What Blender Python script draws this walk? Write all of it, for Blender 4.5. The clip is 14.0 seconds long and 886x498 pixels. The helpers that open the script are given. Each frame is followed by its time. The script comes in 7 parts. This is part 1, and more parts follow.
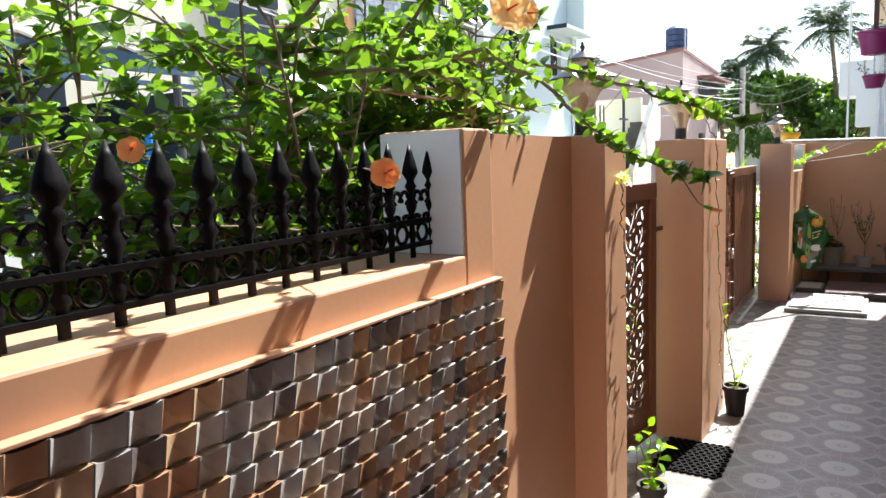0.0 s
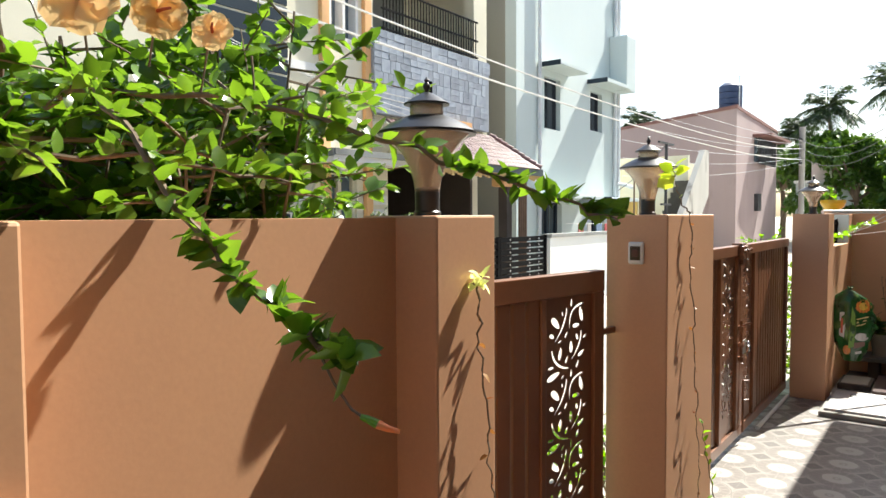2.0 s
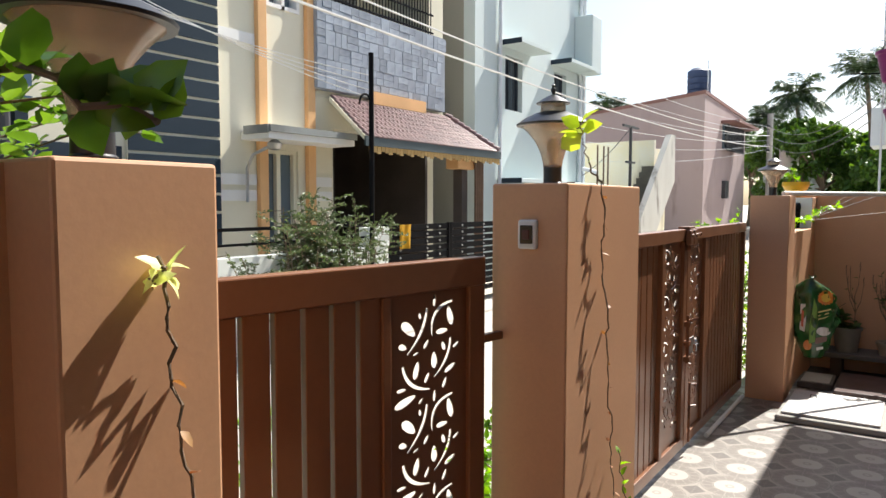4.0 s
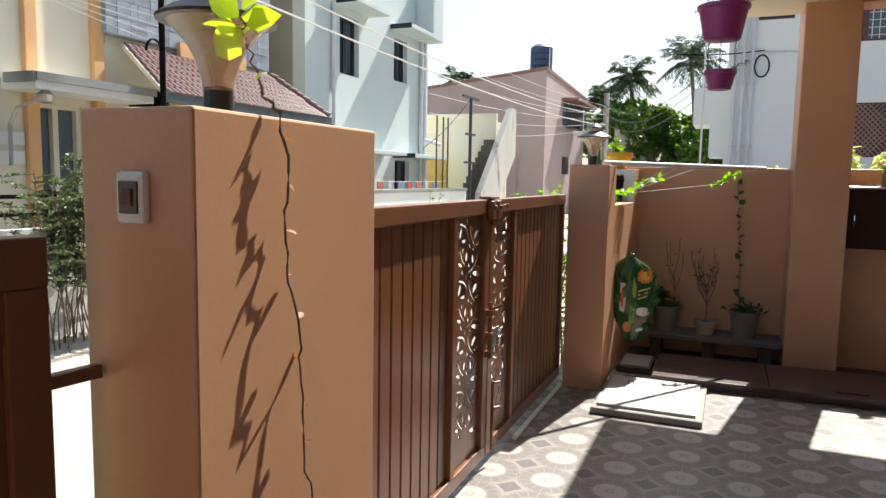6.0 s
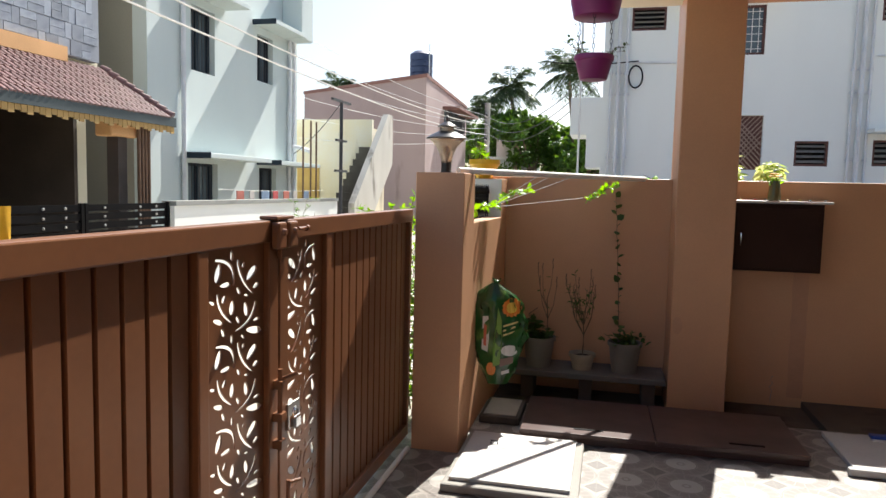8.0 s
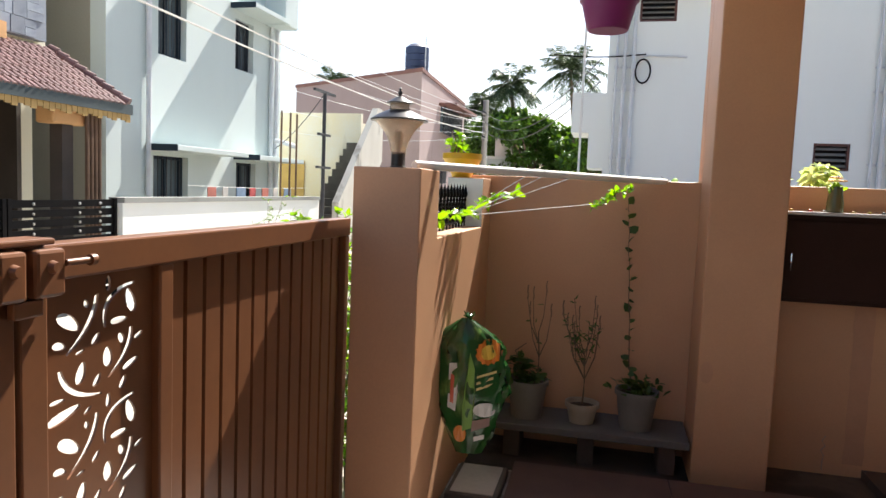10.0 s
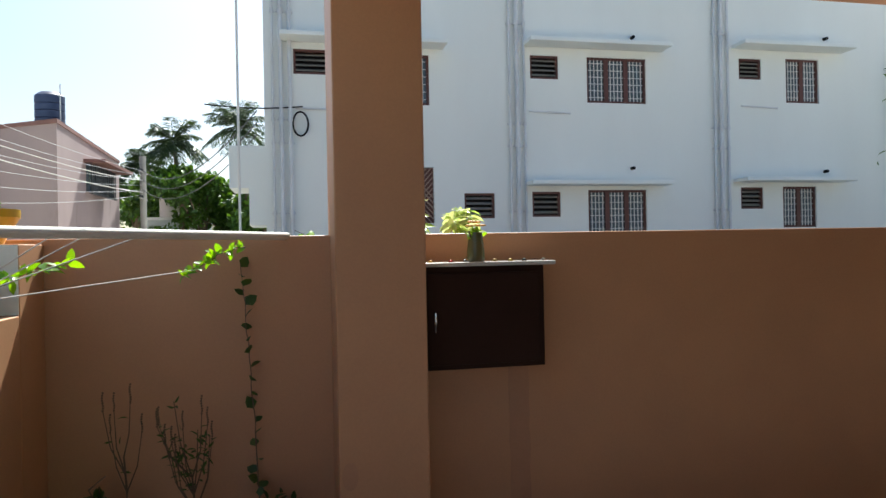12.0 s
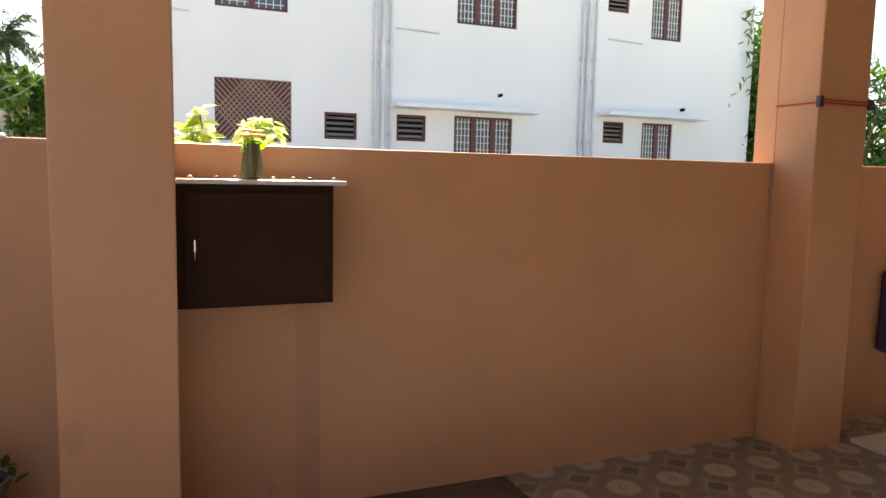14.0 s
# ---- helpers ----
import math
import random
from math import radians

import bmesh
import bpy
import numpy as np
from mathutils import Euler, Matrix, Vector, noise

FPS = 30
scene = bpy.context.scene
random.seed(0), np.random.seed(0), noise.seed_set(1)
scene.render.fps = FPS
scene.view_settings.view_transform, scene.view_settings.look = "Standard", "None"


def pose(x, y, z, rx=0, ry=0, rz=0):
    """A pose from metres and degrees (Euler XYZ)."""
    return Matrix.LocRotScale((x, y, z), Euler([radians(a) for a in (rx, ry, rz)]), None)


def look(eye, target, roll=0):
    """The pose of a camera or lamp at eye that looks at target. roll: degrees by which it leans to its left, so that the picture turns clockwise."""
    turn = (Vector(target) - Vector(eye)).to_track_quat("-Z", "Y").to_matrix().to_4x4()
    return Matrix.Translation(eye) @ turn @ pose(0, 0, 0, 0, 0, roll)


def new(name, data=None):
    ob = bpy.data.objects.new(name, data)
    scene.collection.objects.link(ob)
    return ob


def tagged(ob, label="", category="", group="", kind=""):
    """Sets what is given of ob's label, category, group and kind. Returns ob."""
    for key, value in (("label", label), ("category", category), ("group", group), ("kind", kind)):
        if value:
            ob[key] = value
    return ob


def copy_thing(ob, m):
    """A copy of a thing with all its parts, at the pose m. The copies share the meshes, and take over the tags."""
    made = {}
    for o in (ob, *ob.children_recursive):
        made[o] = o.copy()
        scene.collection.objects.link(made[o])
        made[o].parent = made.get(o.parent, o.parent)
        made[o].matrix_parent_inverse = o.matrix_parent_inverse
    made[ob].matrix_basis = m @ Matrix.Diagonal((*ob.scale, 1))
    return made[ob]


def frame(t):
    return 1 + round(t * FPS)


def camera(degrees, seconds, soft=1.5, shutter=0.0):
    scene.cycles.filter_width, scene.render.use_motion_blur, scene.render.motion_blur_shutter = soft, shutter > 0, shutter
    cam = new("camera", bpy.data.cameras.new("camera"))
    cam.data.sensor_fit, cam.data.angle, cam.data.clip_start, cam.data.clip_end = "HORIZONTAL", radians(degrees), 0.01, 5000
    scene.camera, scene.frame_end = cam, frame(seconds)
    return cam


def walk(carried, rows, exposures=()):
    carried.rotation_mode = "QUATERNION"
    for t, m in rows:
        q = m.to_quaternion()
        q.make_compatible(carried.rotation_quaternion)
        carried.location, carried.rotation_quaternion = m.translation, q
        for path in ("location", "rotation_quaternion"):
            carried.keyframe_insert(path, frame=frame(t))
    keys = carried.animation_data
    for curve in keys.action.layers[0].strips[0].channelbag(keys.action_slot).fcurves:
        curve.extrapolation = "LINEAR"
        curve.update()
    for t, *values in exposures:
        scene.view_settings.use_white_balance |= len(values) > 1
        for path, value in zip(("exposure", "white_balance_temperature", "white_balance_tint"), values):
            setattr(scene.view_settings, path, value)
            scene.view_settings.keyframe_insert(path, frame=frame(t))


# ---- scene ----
cam = camera(64.9, 14.0)
PATH = [
    (0, (0.775, 0.664, 1.571), (-0.279, 2.347, 1.329), -2.1),
    (0.5, (0.857, 0.935, 1.606), (-0.3, 2.547, 1.356), -1.2),
    (1, (0.865, 1.225, 1.611), (-0.274, 2.858, 1.421), -0.2),
    (1.5, (0.845, 1.514, 1.622), (-0.32, 3.128, 1.425), -0.0),
    (2, (0.914, 1.781, 1.654), (-0.273, 3.388, 1.559), -0.3),
    (2.5, (0.924, 2.004, 1.636), (-0.188, 3.654, 1.435), 0.6),
    (2.7, (0.898, 2.103, 1.637), (-0.191, 3.774, 1.489), 1.8),
    (4.8, (0.814, 2.976, 1.556), (-0.312, 4.625, 1.436), -1.4),
    (5, (0.784, 3.096, 1.55), (-0.189, 4.835, 1.378), 0.1),
    (5.5, (0.803, 3.343, 1.557), (-0.115, 5.114, 1.418), 0.9),
    (6, (0.83, 3.588, 1.543), (0.071, 5.427, 1.339), 1.0),
    (6.5, (0.759, 3.914, 1.546), (0.168, 5.82, 1.408), 2.4),
    (7, (0.755, 4.178, 1.537), (0.329, 6.119, 1.313), 0.4),
    (7.5, (0.82, 4.417, 1.543), (0.484, 6.387, 1.465), 2.0),
    (7.7, (0.82, 4.547, 1.555), (0.418, 6.499, 1.392), 1.3),
    (9.8, (0.779, 5.813, 1.565), (0.227, 7.727, 1.381), 1.4),
    (10, (0.753, 5.946, 1.577), (0.298, 7.886, 1.404), 2.3),
    (10.5, (0.772, 6.232, 1.558), (0.455, 8.189, 1.296), 2.8),
    (11, (0.891, 6.494, 1.59), (0.694, 8.483, 1.51), 2.7),
    (11.5, (1.009, 6.762, 1.599), (1.143, 8.757, 1.648), 0.9),
    (12, (1.123, 6.972, 1.595), (1.54, 8.928, 1.595), -1.1),
    (12.5, (1.367, 7.127, 1.558), (1.919, 9.047, 1.463), -0.0),
    (13, (1.542, 7.246, 1.56), (2.266, 9.105, 1.407), 2.1),
    (13.5, (1.596, 7.287, 1.55), (2.323, 9.141, 1.366), 1.5),
    (14, (1.659, 7.342, 1.565), (2.403, 9.186, 1.353), 1.2),
]
walk(cam, [(t, look(eye, target, roll)) for t, eye, target, roll in PATH],
     [(0, 1.78, 6000, 8), (1.2, 1.74, 6150, 7), (2, 1.42, 6350, 6), (2.5, 1.2, 6300, 7), (5, 1.16, 6350, 9), (7.5, 1.14, 6350, 9), (10, 1.34, 6400, 10), (11, 1.74, 6450, 10),
      (11.5, 1.44, 6400, 8), (12.0, 0.96, 6050, 4), (12.4, 1.12, 6250, 6), (13, 1.55, 6550, 8), (14, 2.0, 6850, 10)])

# ---- world, sun ----
SUN = Vector((0.16, 0.86, 1.0)).normalized()
world = bpy.data.worlds.new("sky")
scene.world = world
world.use_nodes = True
wn = world.node_tree.nodes
wl = world.node_tree.links
sky = wn.new("ShaderNodeTexSky")
sky.sky_type = "NISHITA"
sky.sun_disc = False
sky.sun_elevation = math.asin(SUN.z)
sky.sun_rotation = math.atan2(SUN.x, SUN.y)
sky.air_density, sky.dust_density, sky.ozone_density = 1.0, 2.0, 1.0
wl.new(sky.outputs[0], wn["Background"].inputs[0])
wn["Background"].inputs[1].default_value = 0.088
lamp = bpy.data.lights.new("sun", "SUN")
lamp.energy, lamp.angle, lamp.color = 5.0, radians(0.5), (1.0, 0.94, 0.85)
sun = new("sun", lamp)
sun.matrix_world = look(SUN * 60, (0, 0, 0))

# ---- small builders ----
def empty(name, at, label="", category="", group="", kind=""):
    ob = new(name)
    ob.matrix_basis = Matrix.Translation(at)
    ob.empty_display_size = 0.1
    return tagged(ob, label, category, group, kind)


def mesh_from(name, bm, material):
    me = bpy.data.meshes.new(name)
    bmesh.ops.recalc_face_normals(bm, faces=bm.faces)
    bm.to_mesh(me)
    bm.free()
    if material:
        me.materials.append(material)
    return me


def smooth(ob, angle=40):
    ob.data.shade_smooth()
    ob.data.set_sharp_from_angle(angle=radians(angle))
    return ob


def part(name, bm, material, parent=None, label="", rounded=False):
    me = bm if isinstance(bm, bpy.types.Mesh) else mesh_from(name, bm, material)
    ob = new(name, me)
    if parent is not None:
        ob.parent = parent
        ob.matrix_parent_inverse = parent.matrix_basis.inverted() if parent.type == "EMPTY" else Matrix.Identity(4)
    if rounded:
        smooth(ob)
    return tagged(ob, label)


def setting(name, bm, material, label, category=""):
    return tagged(part(name, bm, material), label, category or name.split("_")[0], "", "structure")


def box(bm, x0, x1, y0, y1, z0, z1, bevel=0.0, m=None):
    """A box, with its edges rounded off by bevel metres."""
    made = bmesh.ops.create_cube(bm, size=1.0, matrix=(m or Matrix.Identity(4)) @ Matrix.LocRotScale(
        ((x0 + x1) / 2, (y0 + y1) / 2, (z0 + z1) / 2), None, (abs(x1 - x0), abs(y1 - y0), abs(z1 - z0))))
    if bevel > 0:
        edges = list({e for v in made["verts"] for e in v.link_edges})
        bmesh.ops.bevel(bm, geom=edges, offset=bevel, segments=2, profile=0.5, affect="EDGES")
    return bm


def boxes(*rows, bevel=0.0):
    bm = bmesh.new()
    for r in rows:
        box(bm, *r, bevel=bevel)
    return bm


def tube(bm, a, b, r0, r1=None, sides=10, caps=True):
    """A round bar from a to b."""
    a, b = Vector(a), Vector(b)
    d = b - a
    turn = d.to_track_quat("Z", "Y").to_matrix().to_4x4()
    bmesh.ops.create_cone(bm, cap_ends=caps, segments=sides, radius1=r0, radius2=r0 if r1 is None else r1, depth=d.length,
                          matrix=Matrix.Translation((a + b) / 2) @ turn)
    return bm


def along(bm, points, r0, r1=None, sides=7):
    """A tapered round stem through points."""
    r1 = r0 if r1 is None else r1
    rings = []
    n = len(points)
    for i, p in enumerate(points):
        d = Vector(points[min(i + 1, n - 1)]) - Vector(points[max(i - 1, 0)])
        q = d.to_track_quat("Z", "Y")
        r = r0 + (r1 - r0) * i / max(1, n - 1)
        rings.append([bm.verts.new(Vector(p) + q @ Vector((r * math.cos(k * 2 * math.pi / sides), r * math.sin(k * 2 * math.pi / sides), 0))) for k in range(sides)])
    for a, b in zip(rings, rings[1:]):
        for k in range(sides):
            bm.faces.new((a[k], a[(k + 1) % sides], b[(k + 1) % sides], b[k]))
    bm.faces.new(rings[0][::-1])
    bm.faces.new(rings[-1])
    return bm


def lathe(bm, profile, at=(0, 0, 0), sides=32, wave=0.0, lobes=0):
    """A turned body: profile of (radius, height)."""
    rings = []
    for r, z in profile:
        ring = []
        for k in range(sides):
            a = 2 * math.pi * k / sides
            rr = r * (1 + wave * math.cos(lobes * a)) if lobes else r
            ring.append(bm.verts.new((at[0] + rr * math.cos(a), at[1] + rr * math.sin(a), at[2] + z)))
        rings.append(ring)
    for a, b in zip(rings, rings[1:]):
        for k in range(sides):
            bm.faces.new((a[k], a[(k + 1) % sides], b[(k + 1) % sides], b[k]))
    if profile[0][0] > 1e-4:
        bm.faces.new(rings[0][::-1])
    if profile[-1][0] > 1e-4:
        bm.faces.new(rings[-1])
    bmesh.ops.remove_doubles(bm, verts=[v for ring in (rings[0], rings[-1]) for v in ring], dist=1e-5)
    return bm


def prism(bm, outline, z0, z1, m=None):
    """An upright block on a ground outline."""
    m = m or Matrix.Identity(4)
    lo = [bm.verts.new(m @ Vector((x, y, z0))) for x, y in outline]
    hi = [bm.verts.new(m @ Vector((x, y, z1))) for x, y in outline]
    n = len(outline)
    bm.faces.new(lo[::-1])
    bm.faces.new(hi)
    for k in range(n):
        bm.faces.new((lo[k], lo[(k + 1) % n], hi[(k + 1) % n], hi[k]))
    return bm


def wall_with_holes(axis, at, depth, u0, u1, z0, z1, holes):
    """A wall in the plane axis = at, thick by depth, with holes (u0, u1, z0, z1) right through it."""
    bm = bmesh.new()
    us = sorted({u0, u1, *[h[0] for h in holes], *[h[1] for h in holes]})
    zs = sorted({z0, z1, *[h[2] for h in holes], *[h[3] for h in holes]})
    us = [u for u in us if u0 <= u <= u1]
    zs = [z for z in zs if z0 <= z <= z1]
    grid = {}

    def vert(u, z, d):
        key = (round(u, 4), round(z, 4), d)
        if key not in grid:
            w = at + depth * d
            grid[key] = bm.verts.new((w, u, z) if axis == "x" else (u, w, z))
        return grid[key]

    def solid(i, j):
        if not (0 <= i < len(us) - 1 and 0 <= j < len(zs) - 1):
            return False
        u, z = (us[i] + us[i + 1]) / 2, (zs[j] + zs[j + 1]) / 2
        return not any(h[0] < u < h[1] and h[2] < z < h[3] for h in holes)

    for i in range(len(us) - 1):
        for j in range(len(zs) - 1):
            if not solid(i, j):
                continue
            a, b, c, d = us[i], us[i + 1], zs[j], zs[j + 1]
            for s in (0, 1):
                bm.faces.new((vert(a, c, s), vert(b, c, s), vert(b, d, s), vert(a, d, s)))
            for ok, p, q in ((solid(i - 1, j), (a, c), (a, d)), (solid(i + 1, j), (b, c), (b, d)),
                             (solid(i, j - 1), (a, c), (b, c)), (solid(i, j + 1), (a, d), (b, d))):
                if not ok:
                    bm.faces.new((vert(*p, 0), vert(*q, 0), vert(*q, 1), vert(*p, 1)))
    return bm


def cut_sheet(name, outline, holes, thick, m, material, parent, label=""):
    """A sheet with cut-out holes, drawn in its own plane and laid by m."""
    cu = bpy.data.curves.new(name, "CURVE")
    cu.dimensions, cu.fill_mode, cu.extrude = "2D", "BOTH", thick / 2
    for loop in (outline, *holes):
        sp = cu.splines.new("POLY")
        sp.points.add(len(loop) - 1)
        for p, (u, v) in zip(sp.points, loop):
            p.co = (u, v, 0, 1)
        sp.use_cyclic_u = True
    tmp = bpy.data.objects.new(name, cu)
    scene.collection.objects.link(tmp)
    me = bpy.data.meshes.new_from_object(tmp.evaluated_get(bpy.context.evaluated_depsgraph_get()))
    bpy.data.objects.remove(tmp)
    me.transform(m)
    me.materials.clear()
    me.materials.append(material)
    return part(name, me, material, parent, label)


def leaf_shape(u, v, length, width, turn, bend=0.0, n=12):
    """The outline of a leaf with its stem at (u, v)."""
    pts = []
    for k in range(n):
        a = 2 * math.pi * k / n
        s, w = (1 - math.cos(a)) / 2 * length, math.sin(a) * width / 2 * (1 - 0.35 * (1 - math.cos(a)) / 2)
        w += bend * math.sin(math.pi * s / length) * length
        pts.append((u + s * math.cos(turn) - w * math.sin(turn), v + s * math.sin(turn) + w * math.cos(turn)))
    return pts


def arc_shape(u, v, radius, a0, a1, width, n=10):
    """The outline of a thin curved stroke."""
    outer = [(u + (radius + width / 2 * math.sin(math.pi * k / n)) * math.cos(a0 + (a1 - a0) * k / n), v + (radius + width / 2 * math.sin(math.pi * k / n)) * math.sin(a0 + (a1 - a0) * k / n)) for k in range(n + 1)]
    inner = [(u + (radius - width / 2 * math.sin(math.pi * k / n) - 0.001) * math.cos(a0 + (a1 - a0) * k / n), v + (radius - width / 2 * math.sin(math.pi * k / n) - 0.001) * math.sin(a0 + (a1 - a0) * k / n)) for k in range(n + 1)]
    return outer + inner[::-1]


def leaves(name, places, ways, sizes, rng, material, parent, fold=0.25, slim=0.55, label="", kind="stuff"):
    """Many small folded leaves in one mesh: a stem place, a way and a length each."""
    n = len(places)
    ways = ways / np.linalg.norm(ways, axis=1, keepdims=True)
    up = rng.normal(size=(n, 3)) * 0.55 + (0, 0, 1)
    side = np.cross(ways, up)
    side /= np.linalg.norm(side, axis=1, keepdims=True) + 1e-9
    nor = np.cross(side, ways)
    L = sizes[:, None]
    W = L * slim
    droop = rng.uniform(0.02, 0.25, n)[:, None]
    base = places
    m1, m2 = places + ways * L * 0.33, places + ways * L * 0.7 - nor * L * droop * 0.4
    tip = places + ways * L - nor * L * droop
    a1, b1 = m1 - side * W * 0.5 + nor * L * fold * 0.3, m1 + side * W * 0.5 + nor * L * fold * 0.3
    a2, b2 = m2 - side * W * 0.38 + nor * L * fold * 0.22, m2 + side * W * 0.38 + nor * L * fold * 0.22
    verts = np.stack([base, m1, m2, tip, a1, b1, a2, b2], 1).reshape(-1, 3)
    quads = np.array([(0, 1, 4, 4), (0, 5, 1, 1), (4, 1, 2, 6), (1, 5, 7, 2), (6, 2, 3, 3), (2, 7, 3, 3)])
    faces = [tuple(dict.fromkeys((q + 8 * k).tolist())) for k in range(n) for q in quads]
    me = bpy.data.meshes.new(name)
    me.from_pydata(verts.tolist(), [], faces)
    me.materials.append(material)
    me.shade_smooth()
    return tagged(part(name, me, material, parent, label), "", "", "", kind)


# ---- materials ----
def material(name, base, other=None, rough=0.8, grain=60.0, patch=1.2, bump=0.15, metal=0.0, mixed=0.5, random_shift=0.0,
             island=False, streak=0.0, stain=None, stain_scale=0.8, stain_at=0.62, spec=0.5):
    """A surface with grain and patches of a second colour, fine relief, and stains."""
    m = bpy.data.materials.new(name)
    m.use_nodes = True
    n, l = m.node_tree.nodes, m.node_tree.links
    bsdf = n["Principled BSDF"]
    bsdf.inputs["Metallic"].default_value = metal
    bsdf.inputs["Specular IOR Level"].default_value = spec
    at = n.new("ShaderNodeTexCoord")
    big = n.new("ShaderNodeTexNoise")
    big.inputs["Scale"].default_value, big.inputs["Detail"].default_value = patch, 5
    small = n.new("ShaderNodeTexNoise")
    small.inputs["Scale"].default_value, small.inputs["Detail"].default_value = grain, 3
    l.new(at.outputs["Object"], small.inputs["Vector"])
    if streak:
        sc = n.new("ShaderNodeMapping")
        sc.inputs["Scale"].default_value = (1, 1, streak)
        l.new(at.outputs["Object"], sc.inputs["Vector"])
        l.new(sc.outputs[0], big.inputs["Vector"])
    else:
        l.new(at.outputs["Object"], big.inputs["Vector"])
    add = n.new("ShaderNodeMath")
    add.operation = "MULTIPLY_ADD"
    l.new(small.outputs[0], add.inputs[0])
    add.inputs[1].default_value = 0.35
    l.new(big.outputs[0], add.inputs[2])
    ramp = n.new("ShaderNodeMapRange")
    ramp.inputs["From Min"].default_value, ramp.inputs["From Max"].default_value = 0.45, 0.9
    ramp.inputs["To Max"].default_value = mixed * 2
    l.new(add.outputs[0], ramp.inputs["Value"])
    mix = n.new("ShaderNodeMix")
    mix.data_type = "RGBA"
    other = other or tuple(c * 0.75 for c in base)
    mix.inputs["A"].default_value, mix.inputs["B"].default_value = (*base, 1), (*other, 1)
    l.new(ramp.outputs[0], mix.inputs["Factor"])
    out = mix.outputs["Result"]
    if stain:
        blot = n.new("ShaderNodeTexNoise")
        blot.inputs["Scale"].default_value, blot.inputs["Detail"].default_value = stain_scale, 8
        drip = n.new("ShaderNodeMapping")
        drip.inputs["Scale"].default_value = (1, 1, 0.35)
        l.new(at.outputs["Object"], drip.inputs["Vector"])
        l.new(drip.outputs[0], blot.inputs["Vector"])
        edge = n.new("ShaderNodeMapRange")
        edge.inputs["From Min"].default_value, edge.inputs["From Max"].default_value = stain_at, stain_at + 0.1
        l.new(blot.outputs[0], edge.inputs["Value"])
        over = n.new("ShaderNodeMix")
        over.data_type = "RGBA"
        over.inputs["B"].default_value = (*stain, 1)
        l.new(out, over.inputs["A"])
        l.new(edge.outputs[0], over.inputs["Factor"])
        out = over.outputs["Result"]
    if random_shift:
        seed = n.new("ShaderNodeNewGeometry" if island else "ShaderNodeObjectInfo")
        hsv = n.new("ShaderNodeHueSaturation")
        val = n.new("ShaderNodeMapRange")
        val.inputs["To Min"].default_value, val.inputs["To Max"].default_value = 1 - random_shift, 1 + random_shift
        l.new(seed.outputs["Random Per Island" if island else "Random"], val.inputs["Value"])
        l.new(val.outputs[0], hsv.inputs["Value"])
        l.new(out, hsv.inputs["Color"])
        out = hsv.outputs[0]
    l.new(out, bsdf.inputs["Base Color"])
    rr = n.new("ShaderNodeMapRange")
    rr.inputs["To Min"].default_value, rr.inputs["To Max"].default_value = max(0.03, rough - 0.1), min(1, rough + 0.1)
    l.new(big.outputs[0], rr.inputs["Value"])
    l.new(rr.outputs[0], bsdf.inputs["Roughness"])
    if bump:
        b = n.new("ShaderNodeBump")
        b.inputs["Strength"].default_value, b.inputs["Distance"].default_value = bump, 0.004
        l.new(add.outputs[0], b.inputs["Height"])
        l.new(b.outputs[0], bsdf.inputs["Normal"])
    return m


def foliage(name, base, other, shine=0.35, through_light=0.45, island=True):
    """Leaves that let light through, each in its own shade."""
    m = bpy.data.materials.new(name)
    m.use_nodes = True
    n, l = m.node_tree.nodes, m.node_tree.links
    bsdf, out = n["Principled BSDF"], n["Material Output"]
    geo = n.new("ShaderNodeNewGeometry")
    noise_tex = n.new("ShaderNodeTexNoise")
    noise_tex.inputs["Scale"].default_value = 30
    mean = n.new("ShaderNodeMath")
    mean.operation = "MULTIPLY_ADD"
    mean.inputs[1].default_value = 0.4
    l.new(noise_tex.outputs[0], mean.inputs[0])
    l.new(geo.outputs["Random Per Island"], mean.inputs[2])
    mix = n.new("ShaderNodeMix")
    mix.data_type = "RGBA"
    mix.inputs["A"].default_value, mix.inputs["B"].default_value = (*base, 1), (*other, 1)
    l.new(mean.outputs[0], mix.inputs["Factor"])
    l.new(mix.outputs["Result"], bsdf.inputs["Base Color"])
    bsdf.inputs["Roughness"].default_value = shine
    trans = n.new("ShaderNodeBsdfTranslucent")
    bright = n.new("ShaderNodeHueSaturation")
    bright.inputs["Value"].default_value, bright.inputs["Saturation"].default_value, bright.inputs["Hue"].default_value = 2.2, 1.1, 0.485
    l.new(mix.outputs["Result"], bright.inputs["Color"])
    l.new(bright.outputs[0], trans.inputs["Color"])
    both = n.new("ShaderNodeMixShader")
    both.inputs[0].default_value = through_light
    l.new(bsdf.outputs[0], both.inputs[1])
    l.new(trans.outputs[0], both.inputs[2])
    l.new(both.outputs[0], out.inputs["Surface"])
    return m


def glass(name, tint, rough=0.05, trans=1.0):
    m = bpy.data.materials.new(name)
    m.use_nodes = True
    b = m.node_tree.nodes["Principled BSDF"]
    b.inputs["Base Color"].default_value = (*tint, 1)
    b.inputs["Roughness"].default_value = rough
    b.inputs["Transmission Weight"].default_value = trans
    b.inputs["IOR"].default_value = 1.45
    return m


